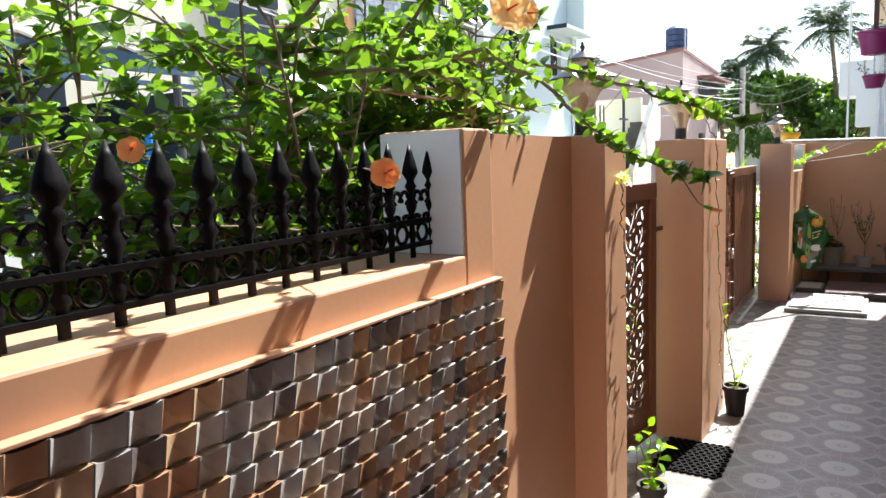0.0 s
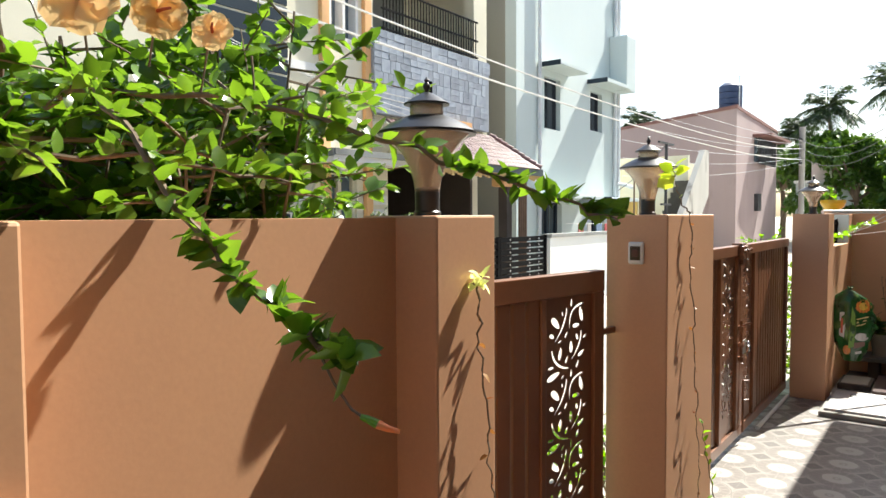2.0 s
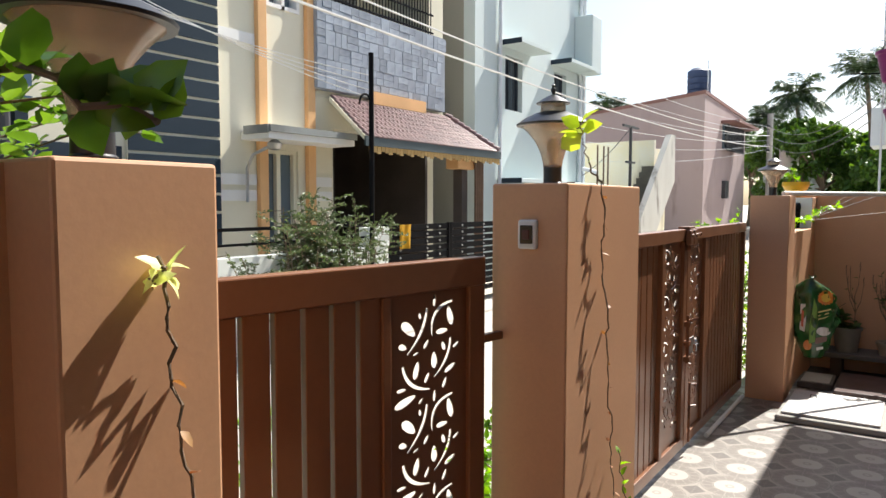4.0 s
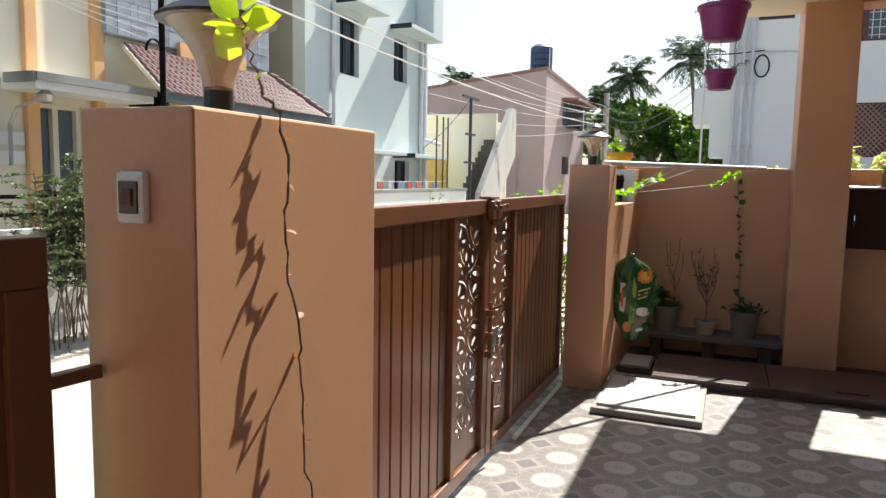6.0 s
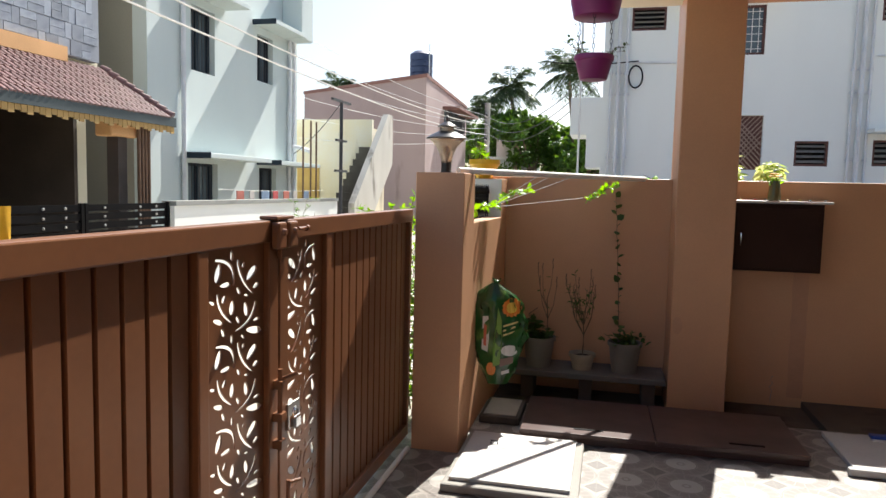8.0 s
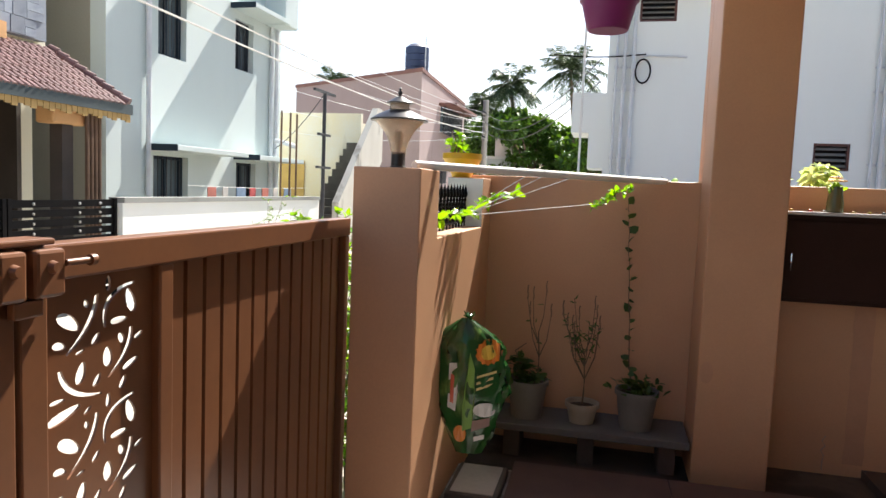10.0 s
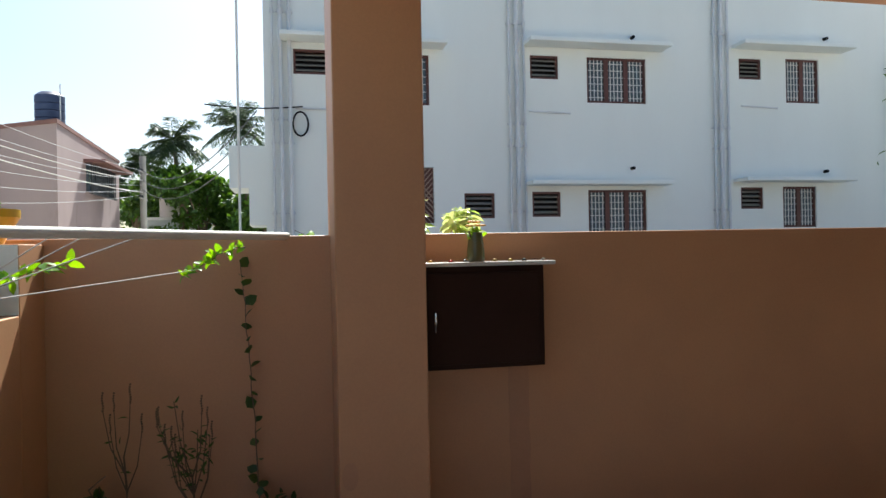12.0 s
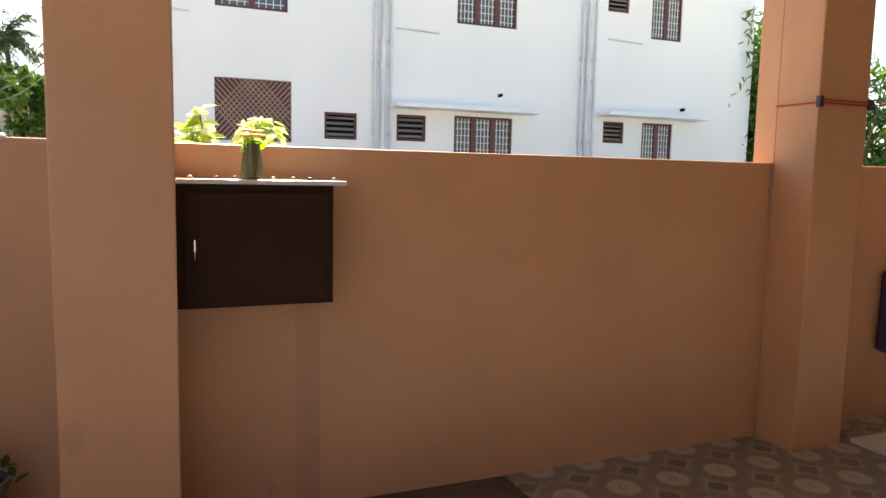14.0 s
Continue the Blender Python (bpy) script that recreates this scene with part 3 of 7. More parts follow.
# ---- houses across the street ----
def striped_house():
    X = -7.5
    h = empty("cream_house", (X, 11, -0.14), "cream house with grey stripes, stone balcony and tiled porch roof", "house")
    door_w = (10.09, 10.85, 0.9, 2.42)
    porch = (11.66, 15.0, -0.14, 2.85)
    part("wall", wall_with_holes("x", X, -0.25, 4.5, 15.0, -0.14, 7.4, [door_w, porch, (11.3, 14.5, 4.98, 6.7), (10.2, 10.9, 4.6, 5.9)]), cream, h)
    part("side_wall", boxes((X - 6, X - 0.25, 14.8, 15.0, -0.14, 7.4)), cream, h)
    part("side_wall", boxes((X - 6, X - 0.25, 4.5, 4.7, -0.14, 7.4)), cream, h)
    # porch recess: deep shade is put into the colour of its walls
    part("porch_back", boxes((X - 3.0, X - 2.8, 11.4, 14.8, -0.14, 3.3), (X - 2.8, X - 0.25, 11.45, 11.6, -0.14, 3.3)), porch_shade, h, "porch wall coloured dark for its shade")
    # ceiling added to stop sky light falling into the recess
    part("porch_ceiling", boxes((X - 2.8, X - 0.25, 11.6, 14.8, 3.1, 3.2)), porch_shade, h, "porch ceiling coloured dark, added to keep sky light out")
    part("porch_side", boxes((X - 2.8, X - 0.252, 14.72, 14.795, -0.14, 3.1)), porch_shade, h, "porch side wall coloured dark for its shade")
    # grey instead of cream puts the shade of the recess into its walls
    part("balcony_recess", boxes((X - 2.2, X - 2.0, 11.2, 14.6, 3.4, 7.0), (X - 2.0, X - 0.25, 11.1, 11.3, 3.4, 7.0)), grey_paint, h, "balcony wall in grey for its shade")
    part("upper_window", boxes((X - 0.2, X - 0.16, 10.2, 10.9, 4.6, 5.9)), window_glass, h)
    part("upper_frame", boxes((X - 0.16, X + 0.02, 10.2, 10.26, 4.6, 5.9), (X - 0.16, X + 0.02, 10.52, 10.58, 4.6, 5.9), (X - 0.16, X + 0.02, 10.84, 10.9, 4.6, 5.9), (X - 0.16, X + 0.02, 10.26, 10.84, 4.6, 4.66)), white_paint, h)
    part("roof", boxes((X - 6, X + 0.2, 4.4, 15.1, 7.4, 7.55)), concrete, h)
    part("stripe_panel", boxes((X, X + 0.05, 7.86, 9.28, 0.9, 7.2)), cream, h, "panel with grey-blue bands")
    for k in range(24):
        z = 0.95 + 0.262 * k
        part("stripe", boxes((X + 0.05, X + 0.07, 7.87, 9.27, z, z + 0.222)), grey_stripe, h, "grey-blue painted band")
    for y in (9.98, 11.0):
        part("pilaster", boxes((X, X + 0.09, y, y + 0.17, 0.3, 7.3), bevel=0.01), peach_trim, h, "orange painted pilaster")
    for z in (1.62, 1.86, 3.95):
        part("band", boxes((X, X + 0.03, 9.30, 9.96, z, z + 0.16)), white_paint, h, "white band")
        if z < 3:
            part("band", boxes((X, X + 0.03, 11.2, 11.6, z, z + 0.16)), white_paint, h, "white band")
    for y in (5.0, 6.6):
        part("band", boxes((X, X + 0.03, y, y + 1.2, 2.0, 2.3)), grey_stripe, h, "grey band")
    w = part("window", boxes((X - 0.16, X - 0.13, door_w[0], door_w[1], door_w[2], door_w[3])), window_glass, h)
    y0, y1, z0, z1 = door_w
    part("frame", boxes((X - 0.13, X - 0.05, y0, y0 + 0.06, z0, z1), (X - 0.13, X - 0.05, y1 - 0.06, y1, z0, z1), (X - 0.13, X - 0.05, y0 + 0.06, y1 - 0.06, z1 - 0.06, z1), (X - 0.13, X - 0.05, (y0 + y1) / 2 - 0.04, (y0 + y1) / 2 + 0.04, z0, z1 - 0.06)), cream, w)
    part("sunshade", boxes((X, X + 0.6, 9.7, 11.55, 2.52, 2.66), bevel=0.01), white_paint, h, "white window sunshade")
    part("sunshade_edge", boxes((X + 0.1, X + 0.62, 9.66, 9.70, 2.60, 2.72), (X + 0.6, X + 0.64, 9.70, 11.57, 2.62, 2.72)), grey_paint, h)
    # stone balcony
    part("balcony_front", boxes((X + 0.002, X + 0.14, 11.14, 14.87, 3.47, 4.95)), stone_back, h, "balcony front clad in grey stone")
    part("balcony_floor", boxes((X - 1.2, X, 11.2, 14.8, 3.35, 3.47)), concrete, h)
    rail = bmesh.new()
    for k in range(34):
        y = 11.5 + k * 0.09
        tube(rail, (X + 0.07, y, 4.95), (X + 0.07, y, 5.75), 0.011, sides=6)
    for z in (5.0, 5.35, 5.74):
        box(rail, X + 0.055, X + 0.085, 11.45, 14.55, z, z + 0.03)
    part("railing", rail, black_iron, h, "black iron balcony railing")
    # tiled porch roof
    deck = bmesh.new()
    ax, az, bx, bz = X + 0.1, 3.38, X + 1.15, 2.62
    ya, yb, yc, yd = 11.48, 14.95, 11.2, 15.35
    lo = [deck.verts.new(p) for p in ((ax, ya, az - 0.08), (ax, yb, az - 0.08), (bx, yd, bz - 0.08), (bx, yc, bz - 0.08))]
    hi = [deck.verts.new(p) for p in ((ax, ya, az), (ax, yb, az), (bx, yd, bz), (bx, yc, bz))]
    deck.faces.new(lo[::-1]); deck.faces.new(hi)
    for k in range(4):
        deck.faces.new((lo[k], lo[(k + 1) % 4], hi[(k + 1) % 4], hi[k]))
    r = part("porch_roof", deck, cream, h, "sloping porch roof of red-brown tiles")
    part("fascia", boxes((bx, bx + 0.04, yc - 0.05, yd + 0.05, bz - 0.13, bz + 0.02)), slate_paint, r, "dark grey fascia board")
    fringe = bmesh.new()
    for k in range(42):
        y = yc + 0.05 + 0.098 * k
        box(fringe, bx + 0.005, bx + 0.025, y, y + 0.09, bz - 0.205 - 0.02 * (k % 3), bz - 0.13)
    part("eave_fringe", fringe, material("ochre_fringe", (0.50, 0.33, 0.12), None, 0.8, 40, 4, 0.1), r, "ragged ochre fringe under the eave")
    part("ridge_board", boxes((X + 0.14, X + 0.22, 12.5, 14.1, 3.36, 3.58)), peach_trim, h, "orange ridge board")
    tile_bm = bmesh.new()
    prof = [(-0.055, 0.0), (-0.03, 0.028), (0.0, 0.036), (0.03, 0.028), (0.055, 0.0)]
    bot = [tile_bm.verts.new((0, u, w_ - 0.004)) for u, w_ in prof]
    top = [tile_bm.verts.new((0.20, u * 0.95, w_ + 0.014)) for u, w_ in prof]
    lip = [tile_bm.verts.new((0.20, u * 0.95, w_ - 0.006)) for u, w_ in prof]
    for k in range(4):
        tile_bm.faces.new((bot[k], bot[k + 1], top[k + 1], top[k]))
        tile_bm.faces.new((top[k], top[k + 1], lip[k + 1], lip[k]))
    tile_me = mesh_from("roof_tile", tile_bm, roof_tile)
    slope = math.atan2(az - bz, bx - ax)
    length = math.hypot(bx - ax, az - bz)
    n_rows = 8
    for i in range(n_rows):
        s = length * i / n_rows
        f = s / length
        y_lo, y_hi = ya + (yc - ya) * f, yb + (yd - yb) * f
        count = int((y_hi - y_lo) / 0.115)
        for j in range(count):
            t = new("roof_tile", tile_me)
            t.parent = r
            t.matrix_basis = Matrix.Translation((ax + s * math.cos(slope), y_lo + 0.06 + j * 0.115, az - s * math.sin(slope) + 0.01)) @ Matrix.Rotation(slope, 4, "Y")
    hip = bmesh.new()
    for k in range(9):
        f = k / 9
        p = Vector((ax + (bx - ax) * f, yb + (yd - yb) * f, az + (bz - az) * f + 0.03))
        q = Vector((ax + (bx - ax) * (f + 0.12), yb + (yd - yb) * (f + 0.12), az + (bz - az) * (f + 0.12) + 0.05))
        tube(hip, p, q, 0.06, 0.075, sides=10)
    part("hip_tiles", hip, roof_tile, r, "row of rounded verge tiles")
    # post takes the same dark shade colour as the recess
    part("porch_post", boxes((bx - 0.35, bx - 0.15, 14.2, 14.4, -0.14, bz - 0.1)), porch_shade, h)
    part("bracket", boxes((bx - 0.4, bx - 0.1, 14.0, 14.6, bz - 0.38, bz - 0.1), bevel=0.03), peach_trim, h, "orange porch bracket")
    for y in (14.55, 14.63, 14.71, 14.79):
        part("bamboo_screen", tube(bmesh.new(), (bx - 0.05, y, 0.2), (bx - 0.05, y, bz - 0.12), 0.03), bamboo, h, "brown bamboo pole")
    # street lamp arm on the wall
    arm = bmesh.new()
    along(arm, [(X + 0.1, 9.72, 1.6), (X + 0.1, 9.72, 2.1), (X + 0.2, 9.75, 2.3), (X + 0.45, 9.85, 2.42)], 0.025)
    lamp_ob = part("wall_lamp_arm", arm, steel, h, "bent steel lamp arm")
    part("lamp_head", lathe(bmesh.new(), [(0.02, 0.0), (0.09, 0.02), (0.11, 0.10), (0.04, 0.16)], (X + 0.5, 9.9, 2.36), 14), steel, lamp_ob)
    h.matrix_basis = Matrix.Translation((X, 10.82, -0.14))


# near-black brown that paints the shade of the porch recess
porch_shade = material("porch_shade_brown", (0.07, 0.055, 0.045), None, 0.8, 30, 2, 0.1)
bamboo = material("bamboo_brown", (0.16, 0.09, 0.05), None, 0.7, 40, 5, 0.2)
roof_tile = material("red_brown_roof_tile", (0.225, 0.125, 0.115), (0.155, 0.085, 0.082), 0.45, 50, 3, 0.2, random_shift=0.18)
stone_back = material("stone_joint", (0.30, 0.33, 0.37), (0.25, 0.28, 0.32), 0.9, 30, 3, 0.3)
striped_house()


def street_house():
    X = -7.5
    h = empty("pale_house", (X, 19.7, -0.14), "pale blue-white two-storey house with sunshades and drain pipes", "house")
    wins = [(17.98, 18.86, 3.85, 5.15), (20.7, 21.5, 4.05, 5.15), (17.85, 18.95, 0.9, 1.98), (20.8, 21.7, 0.9, 1.98)]
    part("wall", wall_with_holes("x", X, -0.3, 16.6, 22.9, -0.14, 8.4, wins), pale_blue, h)
    # side turned from the sun: its shade is coloured in as grey
    part("side_wall", boxes((X - 7, X - 0.3, 16.6, 16.85, -0.14, 8.4)), side_shade, h, "side wall with its shade put into a grey colour")
    part("side_wall", boxes((X - 7, X - 0.3, 22.65, 22.9, -0.14, 8.4)), pale_blue, h)
    part("roof", boxes((X - 7, X + 0.05, 16.55, 22.95, 8.4, 8.5)), white_plaster, h)
    for y0, y1, z0, z1 in wins:
        w = part("window", boxes((X - 0.24, X - 0.21, y0, y1, z0, z1)), window_glass, h, "dark glazed window")
        m = (y0 + y1) / 2
        part("frame", boxes((X - 0.21, X - 0.13, y0, y0 + 0.06, z0, z1), (X - 0.21, X - 0.13, y1 - 0.06, y1, z0, z1), (X - 0.21, X - 0.13, y0 + 0.06, y1 - 0.06, z0, z0 + 0.06), (X - 0.21, X - 0.13, y0 + 0.06, y1 - 0.06, z1 - 0.06, z1), (X - 0.2, X - 0.14, m - 0.03, m + 0.03, z0 + 0.06, z1 - 0.06)), grey_stripe, w, "dark grey frame")
        for k in range(1, 8):
            y = y0 + (y1 - y0) * k / 8
            part("bar", tube(bmesh.new(), (X - 0.1, y, z0), (X - 0.1, y, z1), 0.008, sides=6), dark_metal, w)
    for y0, y1, z, d in ((17.7, 19.3, 5.32, 0.6), (20.5, 22.2, 5.32, 0.6), (17.65, 20.2, 2.07, 0.65), (20.7, 23.0, 2.05, 0.65)):
        part("sunshade", boxes((X + 0.002, X + d, y0, y1, z, z + 0.10), bevel=0.01), pale_blue, h, "concrete window sunshade")
        part("sunshade_edge", boxes((X + 0.002, X + d, y0 - 0.02, y0, z - 0.01, z + 0.11)), grey_stripe, h)
    part("balcony", boxes((X + 0.002, X + 0.55, 22.0, 22.7, 5.3, 6.9), bevel=0.03), pale_blue, h, "projecting pale upper bay")
    for y in (17.62, 22.3, 22.55):
        bm = tube(bmesh.new(), (X + 0.07, y, 0), (X + 0.07, y, 8.3), 0.05)
        part("drain_pipe", bm, pipe_paint, h, "pale drain pipe", rounded=True)
    part("pipe", along(bmesh.new(), [(X + 0.07, 22.5, 2.6), (X + 0.3, 22.6, 2.55), (X + 0.3, 23.1, 2.5)], 0.06), pipe_paint, h)
    h.matrix_basis = Matrix.Translation((X, 19.2, -0.14))


# greenish grey that holds the shade of the pale house's near side
side_shade = material("side_shade_plaster", (0.34, 0.33, 0.28), (0.28, 0.27, 0.23), 0.9, 30, 0.5, 0.2, streak=0.3)
street_house()


def far_houses():
    # worn yellow house with an outside stair
    h = empty("yellow_house", (-7.6, 26, -0.14), "worn cream and yellow house with an outside stair", "house")
    part("wall", boxes((-13, -6.05, 24.4, 25.6, -0.14, 3.3)), yellow_plaster, h)
    part("parapet", boxes((-13, -6.05, 24.4, 24.55, 3.3, 3.55)), yellow_plaster, h)
    for k in range(12):
        y = 21.45 + 0.245 * k
        part("step", boxes((-6.36, -5.572, y, y + 0.27, -0.14 if k < 3 else 0.2 + 0.19 * k, 0.64 + 0.19 * k)), mossy, h, "dark worn concrete step")
    par = bmesh.new()
    pts = ((21.3, -0.14), (21.9, -0.14), (22.2, 0.35), (24.38, 2.25), (24.38, 3.65), (23.95, 3.65), (21.3, 1.15))
    lo = [par.verts.new((-5.568, y, z)) for y, z in pts]
    hi = [par.verts.new((-5.40, y, z)) for y, z in pts]
    par.faces.new(lo); par.faces.new(hi[::-1])
    for k in range(7):
        par.faces.new((lo[k], hi[k], hi[(k + 1) % 7], lo[(k + 1) % 7]))
    bmesh.ops.recalc_face_normals(par, faces=par.faces[:])
    part("stair_parapet", par, worn_white, h, "slanted white stair parapet")
    part("door", boxes((-8.4, -7.7, 24.36, 24.4, 0.3, 2.2)), yellow_door, h, "ochre painted door")
    # pink building with a roof tank
    p = empty("pink_building", (-9, 37, -0.14), "faded pink two-storey building with a sunshade window", "building")
    foot = [(-6.45, 32), (-7.0, 42.7), (-14.3, 47.2), (-13.75, 36.5)]
    part("wall", prism(bmesh.new(), foot, -0.14, 6.0), pink_plaster, p)
    mid = Vector((-10.4, 39.6))
    rim = [tuple(mid + (Vector(q) - mid) * 1.012) for q in foot]
    part("coping", prism(bmesh.new(), rim, 5.98, 6.12), coping, p, "rust-red roof coping")
    win = bmesh.new()
    box(win, -6.72, -6.55, 36.0, 39.6, 4.05, 5.15)
    w = part("window", win, window_glass, p)
    for k in range(13):
        y = 36.0 + 0.3 * k
        part("bar", tube(bmesh.new(), (-6.45, y, 4.0), (-6.45, y, 5.2), 0.03, sides=6), dark_metal, w)
    part("bar", boxes((-6.5, -6.4, 35.9, 39.7, 3.98, 4.05)), dark_metal, w)
    part("sunshade", boxes((-6.75, -5.85, 35.6, 40.2, 5.15, 5.27)), coping, p, "rust-red sunshade")
    part("lower_opening", boxes((-6.75, -6.5, 36.2, 36.9, 1.8, 2.6)), dark_metal, p)
    t = empty("water_tank", (-6.98, 33.1, 6.12), "dark blue ribbed plastic roof water tank", "tank")
    part("tank", lathe(bmesh.new(), [(0.46, 0), (0.47, 0.15), (0.44, 0.17), (0.47, 0.2), (0.47, 0.4), (0.44, 0.42), (0.47, 0.45), (0.47, 0.65), (0.44, 0.67), (0.47, 0.7), (0.47, 0.95), (0.3, 1.08), (0.0, 1.12)], (-6.98, 33.1, 6.12), 28), tank_blue, t, rounded=True)
    part("pipe", tube(bmesh.new(), (-6.5, 32.6, 5.9), (-6.5, 32.6, 7.4), 0.02), pipe_paint, t)
    # low pale buildings down the street
    q = empty("distant_house", (-4.6, 47, -0.14), "small pale blue distant house", "house")
    part("wall", boxes((-6.6, -3.6, 46, 50, -0.14, 3.4)), pale_blue, q)
    part("roof", boxes((-6.7, -3.5, 45.9, 50.1, 3.4, 3.55)), white_plaster, q)
    tk = empty("white_tank", (-5.3, 46.6, 3.55), "white plastic roof tank", "tank")
    part("tank", lathe(bmesh.new(), [(0.6, 0), (0.6, 1.2), (0.4, 1.4), (0.0, 1.45)], (-5.3, 46.6, 3.55), 20), white_paint, tk, rounded=True)


worn_white = material("weathered_white_plaster", (0.60, 0.58, 0.53), (0.50, 0.48, 0.43), 0.9, 30, 1.5, 0.4, streak=0.3, stain=(0.24, 0.22, 0.19), stain_scale=1.6, stain_at=0.55)
mossy = material("mossy_concrete", (0.09, 0.08, 0.065), (0.14, 0.125, 0.10), 0.95, 30, 2, 0.4)
coping = material("rust_red_coping", (0.24, 0.12, 0.10), None, 0.8, 30, 2, 0.2)
tank_blue = material("dark_blue_plastic", (0.03, 0.05, 0.12), None, 0.5, 20, 2, 0.05)
yellow_door = material("ochre_paint", (0.55, 0.36, 0.10), None, 0.7, 30, 2, 0.1)
far_houses()


# compound walls across the street
setting("opposite_wall", boxes((-5.6, -5.42, 13.85, 20.2, -0.2, 1.22)), white_plaster, "white compound wall across the street", "wall")
setting("opposite_coping", boxes((-5.63, -5.39, 13.85, 20.2, 1.22, 1.29)), grey_paint, "grey coping on the compound wall", "trim")
setting("opposite_low_wall", boxes((-5.6, -5.42, 6.8, 10.4, -0.2, 0.98), (-5.62, -5.40, 10.0, 10.4, 0.98, 1.25)), white_plaster, "low white compound wall across the street", "wall")
setting("opposite_far_wall", boxes((-5.6, -5.42, -6, 6.45, -0.2, 0.98)), white_plaster, "low white compound wall with a pipe railing", "wall")
setting("opposite_pillar", boxes((-5.65, -5.37, 6.45, 6.78, -0.2, 1.34), bevel=0.01), slate_paint, "slate-grey compound pillar", "pillar")


def black_gate():
    g = empty("black_gate", (-5.5, 12.1, -0.14), "black slatted steel gate with silver studs", "gate")
    bm = bmesh.new()
    bmesh.ops.create_uvsphere(bm, u_segments=8, v_segments=5, radius=0.018)
    stud = mesh_from("stud", bm, steel)
    for y0, y1 in ((10.42, 12.1), (12.12, 13.82)):
        leaf = part("leaf", boxes((-5.53, -5.48, y0, y0 + 0.05, 0, 1.28)), black_iron, g)
        part("stile", boxes((-5.53, -5.48, y1 - 0.05, y1, 0, 1.28)), black_iron, leaf)
        for k in range(11):
            z = 0.06 + 0.112 * k
            part("slat", boxes((-5.525, -5.495, y0 + 0.05, y1 - 0.05, z, z + 0.085)), black_iron, leaf)
        for k in range(11):
            for y in (y0 + 0.35, (y0 + y1) / 2 + 0.2, y1 - 0.3):
                s = part("stud", stud, steel, leaf, "silver stud")
                s.matrix_basis = Matrix.Translation((-5.49, y, 0.10 + 0.112 * k))
    f = empty("street_railing", (-5.5, 8.4, 0.98), "black pipe railing on the low wall", "railing")
    part("rail", boxes((-5.53, -5.49, 6.8, 10.0, 1.27, 1.31)), black_iron, f)
    part("rail", boxes((-5.53, -5.49, 6.8, 10.0, 1.10, 1.13)), black_iron, f)
    for y in (7.1, 8.5, 9.6):
        part("post", boxes((-5.54, -5.48, y, y + 0.06, 0.98, 1.35)), black_iron, f)
    f = empty("street_railing", (-5.5, 4.4, 0.98), "black pipe railing on the low wall", "railing")
    for z0, z1 in ((1.27, 1.31), (1.10, 1.13)):
        part("rail", boxes((-5.53, -5.49, 2.4, 6.45, z0, z1)), black_iron, f)
    for y in (2.6, 3.8, 5.0, 6.1):
        part("post", boxes((-5.54, -5.48, y, y + 0.06, 0.98, 1.35)), black_iron, f)


black_gate()


# ---- gates ----
MOTIF_LEAVES = ((105, 405, 120, 65, -50), (262, 255, 75, 26, 88), (172, 335, 42, 24, 100), (362, 360, 130, 52, 102), (310, 450, 78, 42, 2), (70, 505, 55, 42, -30),
                (210, 512, 60, 28, 62), (148, 558, 40, 18, 20), (320, 545, 60, 34, 108), (402, 552, 52, 26, 35), (150, 660, 108, 46, 80), (260, 620, 104, 50, 93),
                (62, 758, 58, 28, 0), (215, 718, 66, 30, 66), (362, 690, 84, 40, 32), (327, 775, 70, 30, 70), (85, 832, 135, 62, 20), (177, 850, 46, 20, 50))
MOTIF_STROKES = (((215, 295), (205, 440), (95, 555)), ((380, 272), (225, 290), (248, 470)), ((365, 500), (365, 630), (260, 725)), ((70, 620), (90, 770), (235, 792)))


def motif_holes(u0, width, v_top, v_bottom, flip=False):
    """Leaf and stem cut-outs that fill a panel from its top down."""
    holes, cell = [], 0.272
    su, sv = width / 470, cell / 585

    def put(px, py, row):
        u = (470 - px if flip else px) * su
        return (u0 + u, v_top - row * cell - (py - 225) * sv)

    row = 0
    while v_top - (row + 1) * cell > v_bottom - 0.05:
        for x, y, length, wide, turn in MOTIF_LEAVES:
            a = radians(turn)
            pts = leaf_shape(x - length / 2 * math.cos(a), -(y) - length / 2 * math.sin(a), length, wide, a)
            loop = [put(p, -q, row) for p, q in pts]
            if min(q for _, q in loop) > v_bottom + 0.01:
                holes.append(loop)
        for a, b, c in MOTIF_STROKES:
            left, right = [], []
            for k in range(9):
                s = k / 8
                p = Vector(a) * (1 - s) ** 2 + Vector(b) * 2 * s * (1 - s) + Vector(c) * s * s
                d = (Vector(b) - Vector(a)) * (1 - s) + (Vector(c) - Vector(b)) * s
                nrm = Vector((-d.y, d.x)).normalized() * (3 + 8 * math.sin(math.pi * min(1, s * 0.75 + 0.2)))
                left.append(p + nrm)
                right.append(p - nrm)
            loop = [put(p.x, p.y, row) for p in left + right[::-1]]
            if min(q for _, q in loop) > v_bottom + 0.01:
                holes.append(loop)
        row += 1
    return holes


def upright(x):
    """Lays a drawing of (y, z) into the plane at x."""
    return Matrix(((0, 0, 1, x), (1, 0, 0, 0), (0, 1, 0, 0), (0, 0, 0, 1)))


